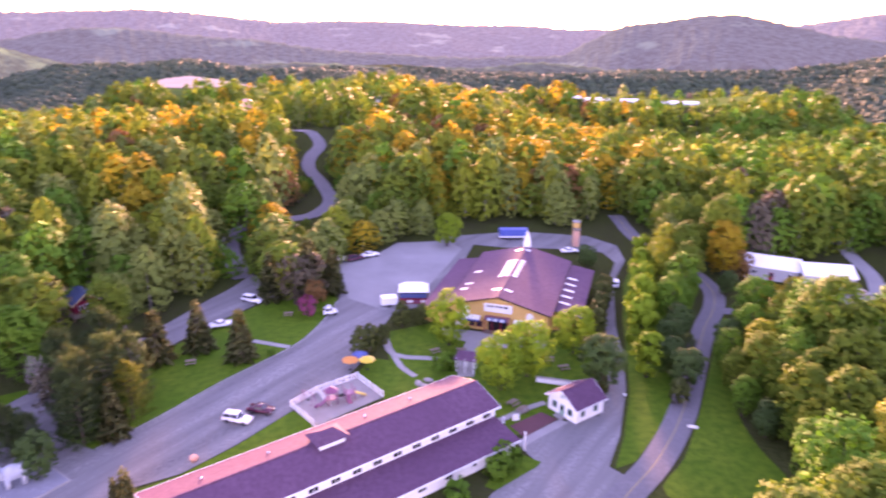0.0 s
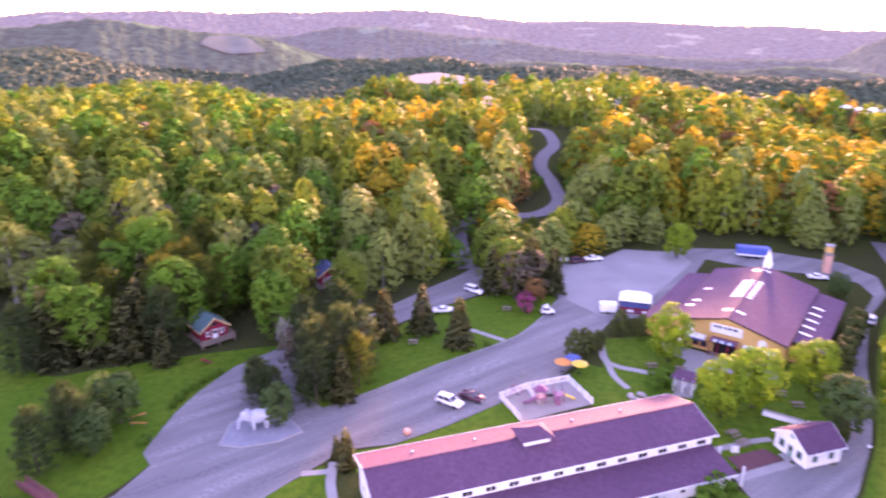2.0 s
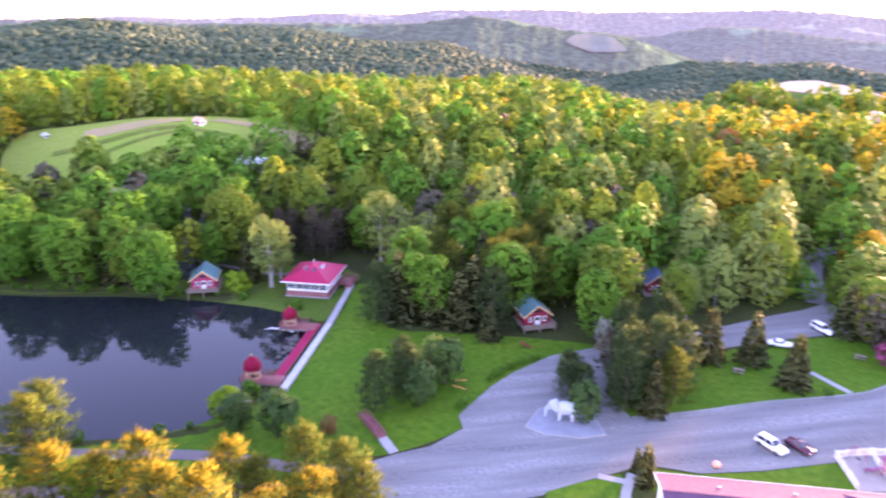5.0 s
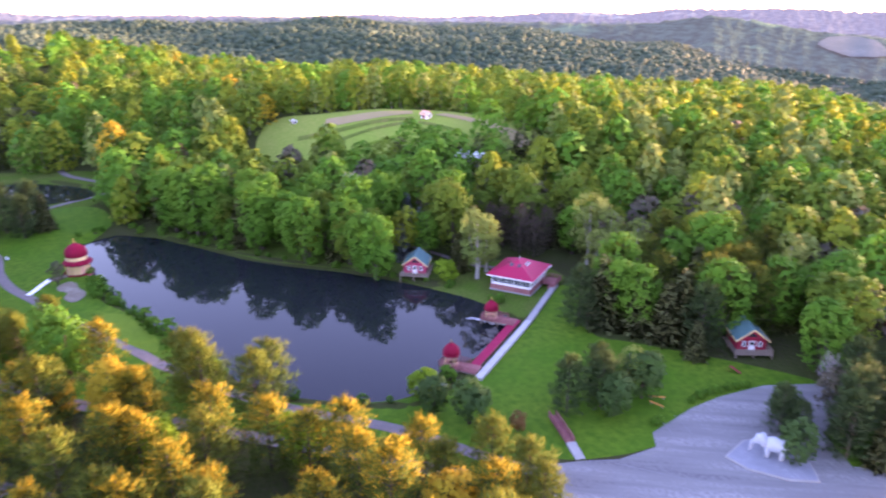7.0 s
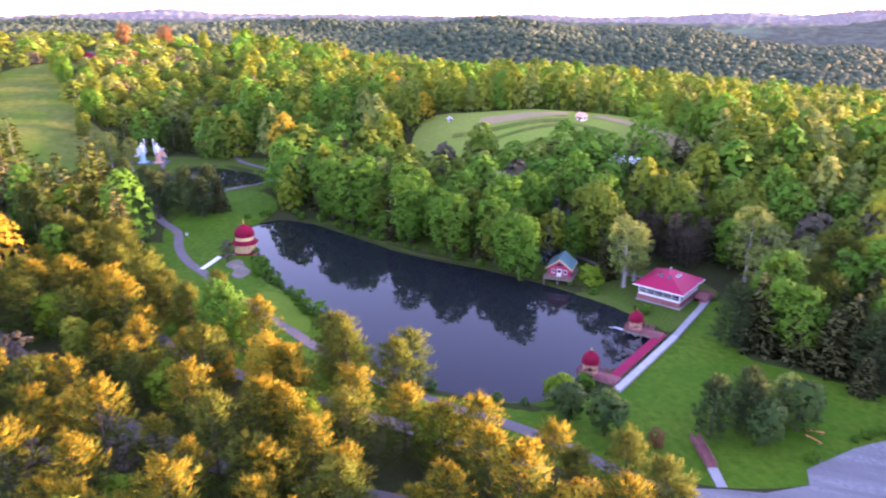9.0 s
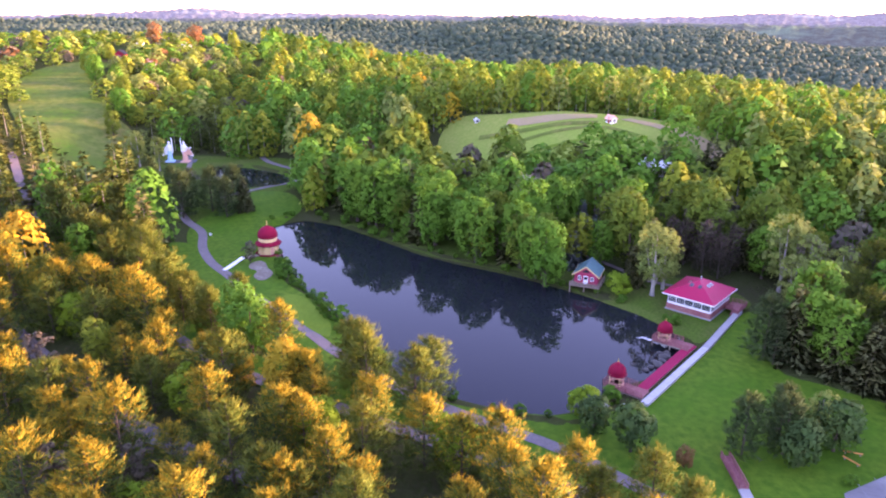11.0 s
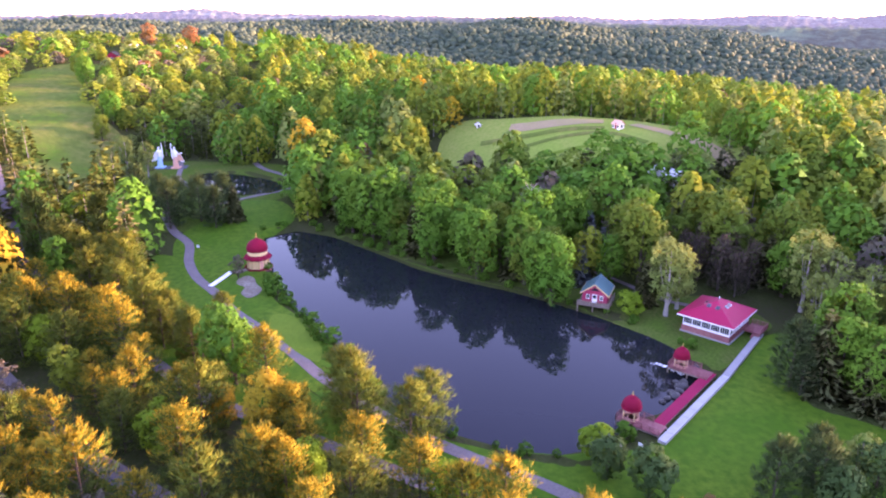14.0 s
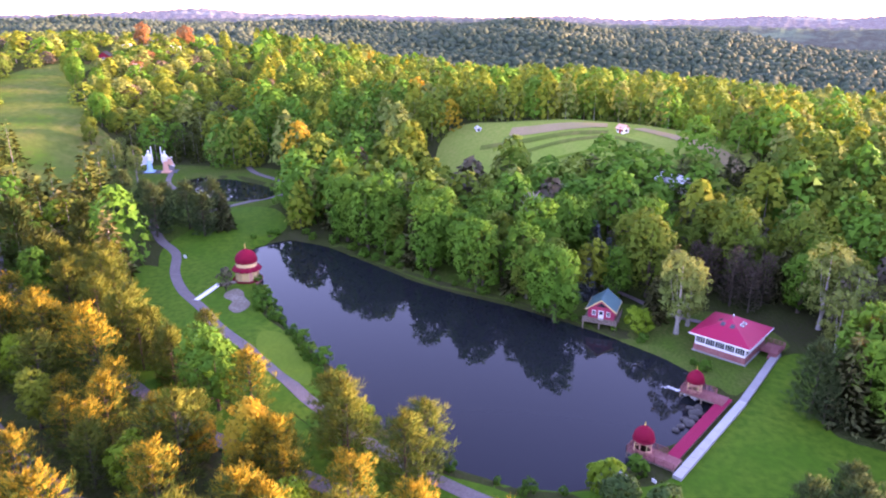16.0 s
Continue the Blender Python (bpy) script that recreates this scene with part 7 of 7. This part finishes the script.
parasol(-21.0, 115.2, ORANGEP, "orange parasol beside the playground")
parasol(-19.6, 117.4, BLUEP, "blue parasol beside the playground")
parasol(-18.0, 115.6, YELLOW, "small yellow parasol beside the playground")
bl = thing("stone_ball", pose(-39.3, 86.8, 0.05), "pinkish painted boulder at the drive's edge", "boulder")
part("stone", blob((0, 0, 0.5), (0.65, 0.6, 0.6)), SALMON, bl)
for x, y, s in ((-8.2, 110.6, 1.0), (-6.6, 111.8, 0.9), (-7.2, 110.0, 0.7)):
    r_ = thing("pale_boulder", pose(x, y, 0.03, 0, 0, 30 * x), "pale boulder on the grass behind the hall", "boulder", "boulders behind the hall")
    part("stone", blob((0, 0, 0.3), (s, s * 0.6, s * 0.5)), CONCRETE, r_)


def picnic_table(x, y, turn, material=WOOD):
    t = thing("picnic_table", pose(x, y, 0.03, 0, 0, turn), "weathered wooden picnic table on the grass", "table", "picnic tables")
    for k in range(4):
        part("board", box(-0.95, 0.95, -0.38 + 0.195 * k, -0.21 + 0.195 * k, 0.72, 0.76), material, t)
    for s in (-1, 1):
        part("bench", box(-0.95, 0.95, *sorted((0.6 * s, 0.88 * s)), 0.43, 0.47), material, t)
        part("leg", rod((0.7 * s, -0.7, 0), (0.7 * s, -0.2, 0.72), 0.05), material, t)
        part("leg", rod((0.7 * s, 0.7, 0), (0.7 * s, 0.2, 0.72), 0.05), material, t)


for x, y, a in ((-50.7, 115.6, 20), (-42.2, 118.9, 80), (-38.1, 137.8, 10), (-6, 123, 30), (-1, 123.5, 0), (18, 118, 20), (8, 105, 50), (9.5, 103, 50), (15.5, 121, 10)):
    picnic_table(x, y, a)


def bench(x, y, turn):
    b = thing("log_bench", pose(x, y, 0.03, 0, 0, turn), "reddish log bench on the lawn", "bench")
    part("seat", rod((-1.3, 0, 0.45), (1.3, 0, 0.45), 0.12), ORANGEP, b)
    for px in (-1.0, 1.0):
        part("leg", rod((px, 0, 0), (px, 0, 0.4), 0.1), WOOD, b)


bench(-81.6, 75.2, 60)
bench(-79.9, 73.6, 20)
rf = thing("red_slide", pose(-83, 94, 0.05, 0, 0, 40), "small red playhouse slide on the grass", "slide")
part("chute", slab([(-0.9, -0.3, 1.2), (0.9, -0.3, 0.1), (0.9, 0.3, 0.1), (-0.9, 0.3, 1.2)], 0.12), REDWALL, rf)
part("ladder", slab([(-0.9, -0.3, 1.2), (-1.2, -0.3, 0.05), (-1.2, 0.3, 0.05), (-0.9, 0.3, 1.2)], 0.06), REDWALL, rf)

# ---- statues ----
def robed_statue(x, y, turn, robe, side, label, z):
    bm = lathe([(1.15, 0.0), (1.2, 0.25), (1.0, 0.5), (0.95, 1.6), (0.8, 2.8), (0.72, 3.9), (0.85, 4.8), (0.95, 5.6), (0.75, 6.2), (0.3, 6.5), (0.26, 6.75)], 16, None, (0, 0, 0.5), lambda a: 1 + 0.09 * math.cos(5 * a + 1))
    blob((0.05 * side, 0, 7.65), (0.42, 0.42, 0.55), bm, 2)
    rod((0.75 * side, 0, 6.3), (1.25 * side, 0, 7.6), 0.26, bm, 8, 0.2)
    rod((1.25 * side, 0, 7.6), (1.2 * side, 0, 9.2), 0.2, bm, 8, 0.14)
    blob((1.2 * side, 0, 9.4), (0.2, 0.14, 0.3), bm, 1)
    rod((-0.75 * side, 0, 6.2), (-1.7 * side, 0, 5.2), 0.26, bm, 8, 0.2)
    slab([(-0.6 * side, 0.1, 6.2), (-2.0 * side, 0.15, 5.6), (-3.3 * side, 0.25, 2.6), (-1.9 * side, 0.15, 2.9), (-0.7 * side, 0.1, 3.4)], 0.3, bm)
    blob((-2.35 * side, 0.1, 5.75), (0.5, 0.2, 0.32), bm, 1)
    slab([(0.5 * side, 0.1, 6.3), (1.35 * side, 0.1, 7.5), (1.5 * side, 0.15, 4.6), (0.8 * side, 0.1, 3.2)], 0.3, bm)
    box(-1.6, 1.6, -1.5, 1.5, -0.4, 0.55, bm, 0.05)
    me = finish("robed_statue", bm, [WHITE, robe])
    for p in me.polygons:
        p.material_index = 1 if p.center.z < 4.4 and abs(p.center.x) < 1.7 else 0
    ob = tagged(new("robed_statue", me), label, "statue")
    ob.matrix_world = pose(x, y, z, 0, 0, turn) @ Matrix.Scale(1.0, 4)


SZ = float(land(np.array([-294.0]), np.array([-58.0]))[0])
robed_statue(-294.5, -59.8, 80, LTBLUE, 1, "giant white robed statue with pale blue skirt, arm raised", SZ)
robed_statue(-292.8, -53.8, 80, SALMON, -1, "giant white robed statue with salmon skirt, arm raised", SZ)
pl = bmesh.new()
hull_prism([(-297, -64), (-297, -50), (-291.4, -50), (-292, -64)], SZ - 1, SZ + 0.12, pl)
struct("pavement", pl, surface("blue_plaza", (0.10, 0.11, 0.12), (0.08, 0.085, 0.095), None, 0.8), "dark bluish terrace under the statues", "pavement")

# ---- houses further off ----
def house(x, y, turn, hx, hy, eave, ridge, wall, roof, label, n=3, name="house"):
    z = float(land(np.array([x]), np.array([y]))[0])
    h = thing(name, pose(x, y, z, 0, 0, turn), label, "house")
    part("wall", gable_walls(hx, hy, eave, ridge), wall, h)
    gable_roof(h, hx, hy, eave + 0.05, ridge + 0.1, roof, 0.4, 0.16, 0, "roof", None)
    for k in range(n):
        px = -hx + 2 * hx * (k + 0.5) / n
        if k == n // 2:
            door(h, on_wall(px, -hy, 0, FRONT), 1.0, 2.1, REDWALL)
        else:
            window(h, on_wall(px, -hy, eave * 0.55, FRONT), 1.1, 1.2)
    window(h, on_wall(-hx, 0, eave * 0.6, LEFT), 1.2, 1.2)
    window(h, on_wall(hx, 0, eave * 0.6, RIGHT), 1.2, 1.2)
    return h


GREYWALL = surface("grey_siding", (0.4, 0.42, 0.45), (0.34, 0.36, 0.39), (0.36, 0.38, 0.4), 0.7, 0.4, 2.0, 0.2, 0.02)
house(75.5, 170, -22, 6.0, 4.2, 3.2, 4.8, GREYWALL, WHITE, "grey house with a bright white metal roof")
house(86, 165, -8, 5.6, 4.4, 3.4, 4.9, GREYWALL, WHITE, "grey garage wing with a bright white metal roof")
sheet("driveway", [(82, 149), (93, 149), (110, 150), (112, 156), (96, 160), (90, 161), (80, 160)], 0.09, GRAVEL, "pale concrete driveway of the grey house", "driveway", 3)
strip("driveway", [(96, 158), (101, 172), (104, 192), (112, 215)], 4, 0.12, GRAVEL, "pale gravel lane behind the grey house", "driveway")
car(91.5, 157.5, 10, CARGREY, "grey car by the grey house", True)
house(-254, 105.5, 20, 1.7, 1.2, 1.7, 2.6, WHITE, SALMON, "little white hilltop chapel with a pinkish roof", 3, "field_chapel")
house(-288, 62, 0, 1.2, 0.8, 1.0, 1.4, WHITE, WHITE, "tiny white shed in the hilltop field", 1, "field_shed")
house(-501, -112, 10, 5.0, 2.2, 2.0, 3.2, WHITE, WHITE, "white farmhouse on the far hillside")
house(-512, -86, 25, 5.0, 2.4, 2.0, 3.2, WHITE, WHITE, "large white farmhouse among far trees")
house(-452, -112, 0, 4, 3, 3, 5, REDWALL, DARK, "dark red barn among far trees", 3, "barn")
house(-430, -92, 20, 4.5, 3.2, 3, 4.6, WHITE, SALMON, "white cottage with a red roof on the hillside")
house(-213, 105, 30, 4.5, 3.2, 3, 4.4, WHITE, WHITE, "pale house half hidden in the woods")
house(-204, 116, 10, 3.0, 2.4, 2.8, 3.9, GREYWALL, DARK, "dark-roofed cabin half hidden in the woods")
house(-255, 8, 0, 3.5, 2.6, 2.8, 4.2, WHITE, WHITE, "small white house half hidden in the woods")
for x, y, a, hx in ((96, 566, 10, 9), (120, 560, 4, 6), (156, 552, -6, 13), (80, 590, 20, 7)):
    house(x, y, a, hx, 3, 2.2, 3.2, WHITE, WHITE, "long white shed in the far valley", 5, "valley_shed")
tw = thing("water_tower", pose(-108, 342, float(land(np.array([-108.0]), np.array([342.0]))[0])), "pinkish cylindrical tank standing among trees", "tower")
part("tank", lathe([(2.4, 11), (2.5, 11.2), (2.5, 17), (1.8, 18), (0.2, 18.6)], 16), SALMON, tw)
for k in range(4):
    a = math.pi / 4 + k * math.pi / 2
    part("leg", rod((2.2 * math.cos(a), 2.2 * math.sin(a), 0), (2.0 * math.cos(a), 2.0 * math.sin(a), 11.1), 0.25), WOOD, tw)
bb = thing("hillside_sign", pose(-47, 362, float(land(np.array([-47.0]), np.array([362.0]))[0]) + 1, 0, 0, 5), "tall white sign rising from the wooded hill", "sign")
part("panel", box(-1.8, 1.8, -0.2, 0.2, 2, 10, None, 0.05), WHITE, bb)
for x in (-1.4, 1.4):
    part("post", rod((x, 0.3, -2), (x, 0.3, 8), 0.2), WOOD, bb)

pl = thing("chimney_stack", pose(29.7, 191.5, 0), "tall tan masonry pillar beside the service drive", "chimney")
part("shaft", box(-0.8, 0.8, -0.8, 0.8, 0, 6.2, None, 0.05), ORANGE, pl)
part("cap", box(-0.95, 0.95, -0.95, 0.95, 6.2, 6.5), STONE, pl)

# ---- poles, signs, kerbs ----
def small_sign(x, y, turn, w, h, z, label):
    s = thing("road_sign", pose(x, y, 0.03, 0, 0, turn), label, "sign")
    part("board", box(-w / 2, w / 2, -0.05, 0.05, z, z + h), WHITE, s)
    part("post", rod((0, 0.08, 0), (0, 0.08, z + h * 0.8), 0.05), WOOD, s)


small_sign(36.1, 99.2, -15, 1.5, 0.5, 0.4, "low white roadside sign board")
small_sign(64.5, 147.6, -10, 1.2, 1.8, 0.8, "tall white sign by the side road")
small_sign(27.2, 108.5, 0, 0.5, 0.4, 0.4, "small white marker in the grass strip")
small_sign(-99.2, 46.8, 30, 0.7, 0.5, 0.3, "small white notice by the dock")
small_sign(-204, -33, 60, 0.8, 0.8, 0.3, "small white notice beside the path")
small_sign(8.2, 99.6, 20, 1.1, 1.1, 0.5, "white and green notice board by the hall")
small_sign(-30, 141, 20, 0.8, 1.0, 0.4, "white notice by the drive's lawn")
up = thing("utility_pole", pose(46.5, 84, 0), "grey wooden utility pole among trees", "pole")
part("pole", rod((0, 0, -0.5), (0, 0, 9.5), 0.16, None, 8, 0.11), WOOD, up)
part("cross_arm", box(-1.1, 1.1, -0.07, 0.07, 8.8, 8.95), WOOD, up)
for x in (-0.9, 0.9):
    part("insulator", lathe([(0.05, 8.95), (0.07, 9.05), (0.03, 9.15)], 6, None, (x, 0, 0)), CHROME, up)
strip("kerb", [(-55, 88.6), (-49, 98.2), (-43, 109.2), (-33, 125.2), (-30, 137), (-29.2, 146)], 0.3, 0.14, CONCRETE, "low pale kerb along the picnic lawn", "kerb")
strip("path", [(-42.2, 125.6), (-38.4, 124.5), (-34.4, 123.4)], 1.3, 0.09, CONCRETE, "short concrete path over the picnic lawn", "path")
strip("path", [(-46.4, 76.4), (-44.6, 72.2), (-42.4, 69.0)], 1.4, 0.09, CONCRETE, "concrete path at the hall's end", "path")
strip("path", [(-49.4, 72.3), (-45.2, 74.6)], 1.2, 0.085, CONCRETE, "concrete path crossing the grass", "path")
sheet("lawn", [(-52, 64), (-50.3, 69), (-47.6, 75), (-45.5, 74), (-43, 69), (-36, 62), (-42, 54)], 0.065, LAWN, "mown grass at the hall's end", "lawn")
strip("path", [(-16.5, 129), (-13.8, 121.6), (-8, 120.6), (0, 120)], 1.5, 0.09, CONCRETE, "pale concrete path before the lodge", "path")
strip("path", [(-13.8, 121.6), (-12, 117), (-9, 113.5)], 1.2, 0.085, CONCRETE, "pale concrete path to the hall", "path")
strip("path", [(2, 131), (1, 126), (0, 120), (0, 114)], 3.0, 0.08, CONCRETE, "paved walk to the lodge entrance", "path")
sheet("terrace", [(-5, 134.6), (16, 129.3), (15, 125), (3, 126), (-5, 131)], 0.07, CONCRETE, "pale paved terrace before the lodge", "terrace")
sheet("terrace", [(7.2, 98.6), (12.5, 103), (15, 101), (9.3, 95.6)], 0.10, PAVER, "dark red paved bed by the forecourt", "terrace")
strip("path", [(5.5, 100), (11, 104.5), (13.5, 106)], 1.2, 0.09, CONCRETE, "pale concrete path beside the hall", "path")
strip("path", [(8.3, 93.6), (16, 100.6)], 1.6, 0.085, CONCRETE, "pale concrete path along the forecourt", "path")
sheet("lawn", [(3, 83.4), (6, 90), (8, 91.6), (11.4, 89.4), (10.6, 88.2), (4.6, 82.6)], 0.07, LAWN, "small planted bed with grass by the hall", "lawn")
pk = thing("garden_pergola", pose(0, 116.6, 0.05, 0, 0, -10), "small white pergola with a dark roof on the walk", "pergola")
part("roof", slab([(-2.2, -1.4, 2.6), (2.2, -1.4, 2.6), (1.6, 1.4, 3.1), (-1.6, 1.4, 3.1)], 0.15), ROOF, pk)
for x in (-1.6, 0, 1.6):
    for y in (-1.1, 1.1):
        part("post", box(x - 0.1, x + 0.1, y - 0.1, y + 0.1, 0, 2.7), WHITE, pk)
wl = thing("garden_wall", pose(15.5, 112.5, 0.03, 0, 0, -12), "long low white garden wall under the trees", "wall")
part("wall_body", box(-3, 3, -0.2, 0.2, 0, 0.9, None, 0.03), WHITE, wl)
part("coping", box(-3.1, 3.1, -0.28, 0.28, 0.9, 1.0), CONCRETE, wl)
# faded bay lines
for k in range(9):
    a, b = Vector((-47.8 + k * 2.15, 88.6 + k * 3.25, 0)), Vector((3.6, -2.4, 0))
    if k in (0, 1):
        continue
    strip("bay_line", [(a.x + 1, a.y - 0.5), (a.x + b.x, a.y + b.y)], 0.12, 0.07, LINE, "faded white parking bay line", "road marking")
for k in range(6):
    a = Vector((-24.5 + k * 1.1, 108.0 + k * 2.6, 0))
    strip("bay_line", [(a.x, a.y), (a.x - 4.5, a.y + 2.4)], 0.14, 0.07, LINE, "faded white parking bay line", "road marking")
for k in range(6):
    a = Vector((-76.4 + 0.1 * k, 71.5 + k * 3.0, 0))
    strip("bay_line", [(a.x, a.y), (a.x + 5.0, a.y - 1.2)], 0.12, 0.07, LINE, "faded white parking bay line", "road marking")
strip("edge_line", [(-70, 58), (-62, 66), (-56, 75)], 0.12, 0.07, LINE, "faded white edge line on the drive", "road marking")

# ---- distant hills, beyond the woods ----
# haze is put into the hills' tone and a faint bluish glow
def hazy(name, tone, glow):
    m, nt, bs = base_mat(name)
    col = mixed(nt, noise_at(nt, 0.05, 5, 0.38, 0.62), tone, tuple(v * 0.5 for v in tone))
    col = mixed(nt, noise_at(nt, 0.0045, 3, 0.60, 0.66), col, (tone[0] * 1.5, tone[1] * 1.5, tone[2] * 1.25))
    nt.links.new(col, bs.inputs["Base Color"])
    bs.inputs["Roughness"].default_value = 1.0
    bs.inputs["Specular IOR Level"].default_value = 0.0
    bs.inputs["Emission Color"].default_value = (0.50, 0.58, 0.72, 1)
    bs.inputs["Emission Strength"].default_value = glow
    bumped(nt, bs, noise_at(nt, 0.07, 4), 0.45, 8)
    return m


def far_ridge(r, crest, seed, material, label, clearing=None, deep=520, fall=95):
    """A chain of wooded hills at distance r. crest: bearings and the slopes of sight to the hilltops there; clearing: bearing, width, and share of the slope of a bare patch."""
    az = np.radians(np.arange(-62, 142, 0.16))
    deg = np.degrees(az)
    e = np.interp(deg, *zip(*crest))
    e = np.convolve(np.pad(e, 6, "edge"), np.ones(13) / 13, "valid") + 0.05 * wave(az * 45, az * 0 + seed, seed + 2)
    rows, bare = [], []
    for k, f in enumerate((0, 0.06, 0.13, 0.21, 0.3, 0.4, 0.5, 0.6, 0.7, 0.8, 0.88, 0.94, 1.0, 1.03, 1.1)):
        q = r - deep * (1 - f) + 0 * az
        spur = wave(az * 26 + 0.5 * f, az * 0 + 1.3 * f + seed, seed)  # ribs and hollows down the slope
        rest = 64 + r * np.tan(np.radians(e))
        z = rest - fall * (1 - min(f, 1)) ** 1.2 * (1 + 0.35 * spur) - 45 * max(0, f - 1) / 0.1 + 34 * spur * f * (1 - min(f, 1)) * 2
        bare.append(np.stack([-q * np.sin(az), q * np.cos(az), z], 1))
        z = z + r / 1750 * (2.2 * wave(az * r / 9, az * 0 + k * 2.1, seed + 5) + 1.2 * wave(az * r / 4.5, az * 0 + k, seed + 6)) - (260 if k == 0 else 0)
        rows.append(np.stack([-q * np.sin(az), q * np.cos(az), z], 1))
    v = np.array(rows)
    idx = np.arange(v.shape[0] * v.shape[1]).reshape(v.shape[:2])
    quads = np.stack([idx[:-1, :-1], idx[1:, :-1], idx[1:, 1:], idx[:-1, 1:]], -1).reshape(-1, 4)
    me = bpy.data.meshes.new("backdrop")
    me.from_pydata(v.reshape(-1, 3).tolist(), [], quads.tolist())
    me.shade_smooth()
    me.materials.append(material)
    tagged(new("backdrop", me), label, "hills", "", "structure")
    if clearing:
        c, w, f0, f1 = clearing
        b, ks, bm, cols = np.array(bare), np.linspace(0, 1, v.shape[0]), bmesh.new(), []
        for u in np.linspace(-0.98, 0.98, 25):
            a, span = math.radians(c + w * u), f1 * (1 - u * u) * (1 + 0.05 * math.sin(9 * u + 1)) + 0.01
            j, col = int((math.degrees(a) + 62) / 0.16), []
            for t in np.linspace(f0 - 0.3 * span, f0 + 0.95 * span, 9):
                col.append(bm.verts.new([np.interp(t, ks, b[:, j, axis]) + (4.5 if axis == 2 else 0) for axis in range(3)]))
            cols.append(col)
        for p, q in zip(cols, cols[1:]):
            for j in range(8):
                bm.faces.new((p[j], p[j + 1], q[j + 1], q[j]))
        struct("field", bm, HAZYFIELD, "pale bare hillside among far woods", "field", True)


RIDGE_NEAR = [(-60, -3.5), (-30, -4.2), (-20, -4.72), (-13, -4.9), (-9, -4.7), (-5, -4.4), (0, -4.9), (6, -5.0), (12, -4.6), (20, -4.9), (28, -4.95), (30.5, -4.1), (34, -3.04), (36, -2.62), (40, -2.3),
              (43.3, -1.7), (45.7, -1.37), (47.3, -1.56), (52, -2.1), (61, -1.96), (70, -1.9), (80, -1.8), (110, -1.6), (140, -1.6)]
RIDGE_MID = [(-60, -2.5), (-28.4, -2.28), (-25.4, -1.91), (-22.5, -1.47), (-20.3, -0.91), (-18.4, -0.68), (-16.5, -0.83), (-14.2, -1.26), (-11, -1.6), (-8.6, -2.86), (-7, -3.9), (0, -4.2), (10.4, -3.8), (16, -3.0),
             (19.5, -2.75), (23, -2.38), (26.6, -2.0), (30, -2.2), (33, -2.8), (40, -2.4), (52, -1.9), (65, -1.9), (75, -1.6), (88, -1.5), (110, -1.5), (140, -1.5)]
RIDGE_LAST = [(-60, -0.4), (-28, -0.51), (-26, -0.9), (-23, -1.34), (-15, -1.9), (-7, -1.87), (9.5, -1.5), (14.5, -1.6), (18.5, -1.32), (21, -1.02), (25, -0.77), (28, -0.98), (37, -1.07), (42.4, -0.9), (48.4, -0.97),
              (52, -1.27), (57.6, -1.2), (65, -1.6), (70.7, -1.35), (77.6, -1.45), (88, -1.28), (94, -1.2), (99, -0.8), (102.6, -1.02), (109, -1.2), (140, -1.2)]
# each further ridge has a paler tone and more glow, for thicker haze
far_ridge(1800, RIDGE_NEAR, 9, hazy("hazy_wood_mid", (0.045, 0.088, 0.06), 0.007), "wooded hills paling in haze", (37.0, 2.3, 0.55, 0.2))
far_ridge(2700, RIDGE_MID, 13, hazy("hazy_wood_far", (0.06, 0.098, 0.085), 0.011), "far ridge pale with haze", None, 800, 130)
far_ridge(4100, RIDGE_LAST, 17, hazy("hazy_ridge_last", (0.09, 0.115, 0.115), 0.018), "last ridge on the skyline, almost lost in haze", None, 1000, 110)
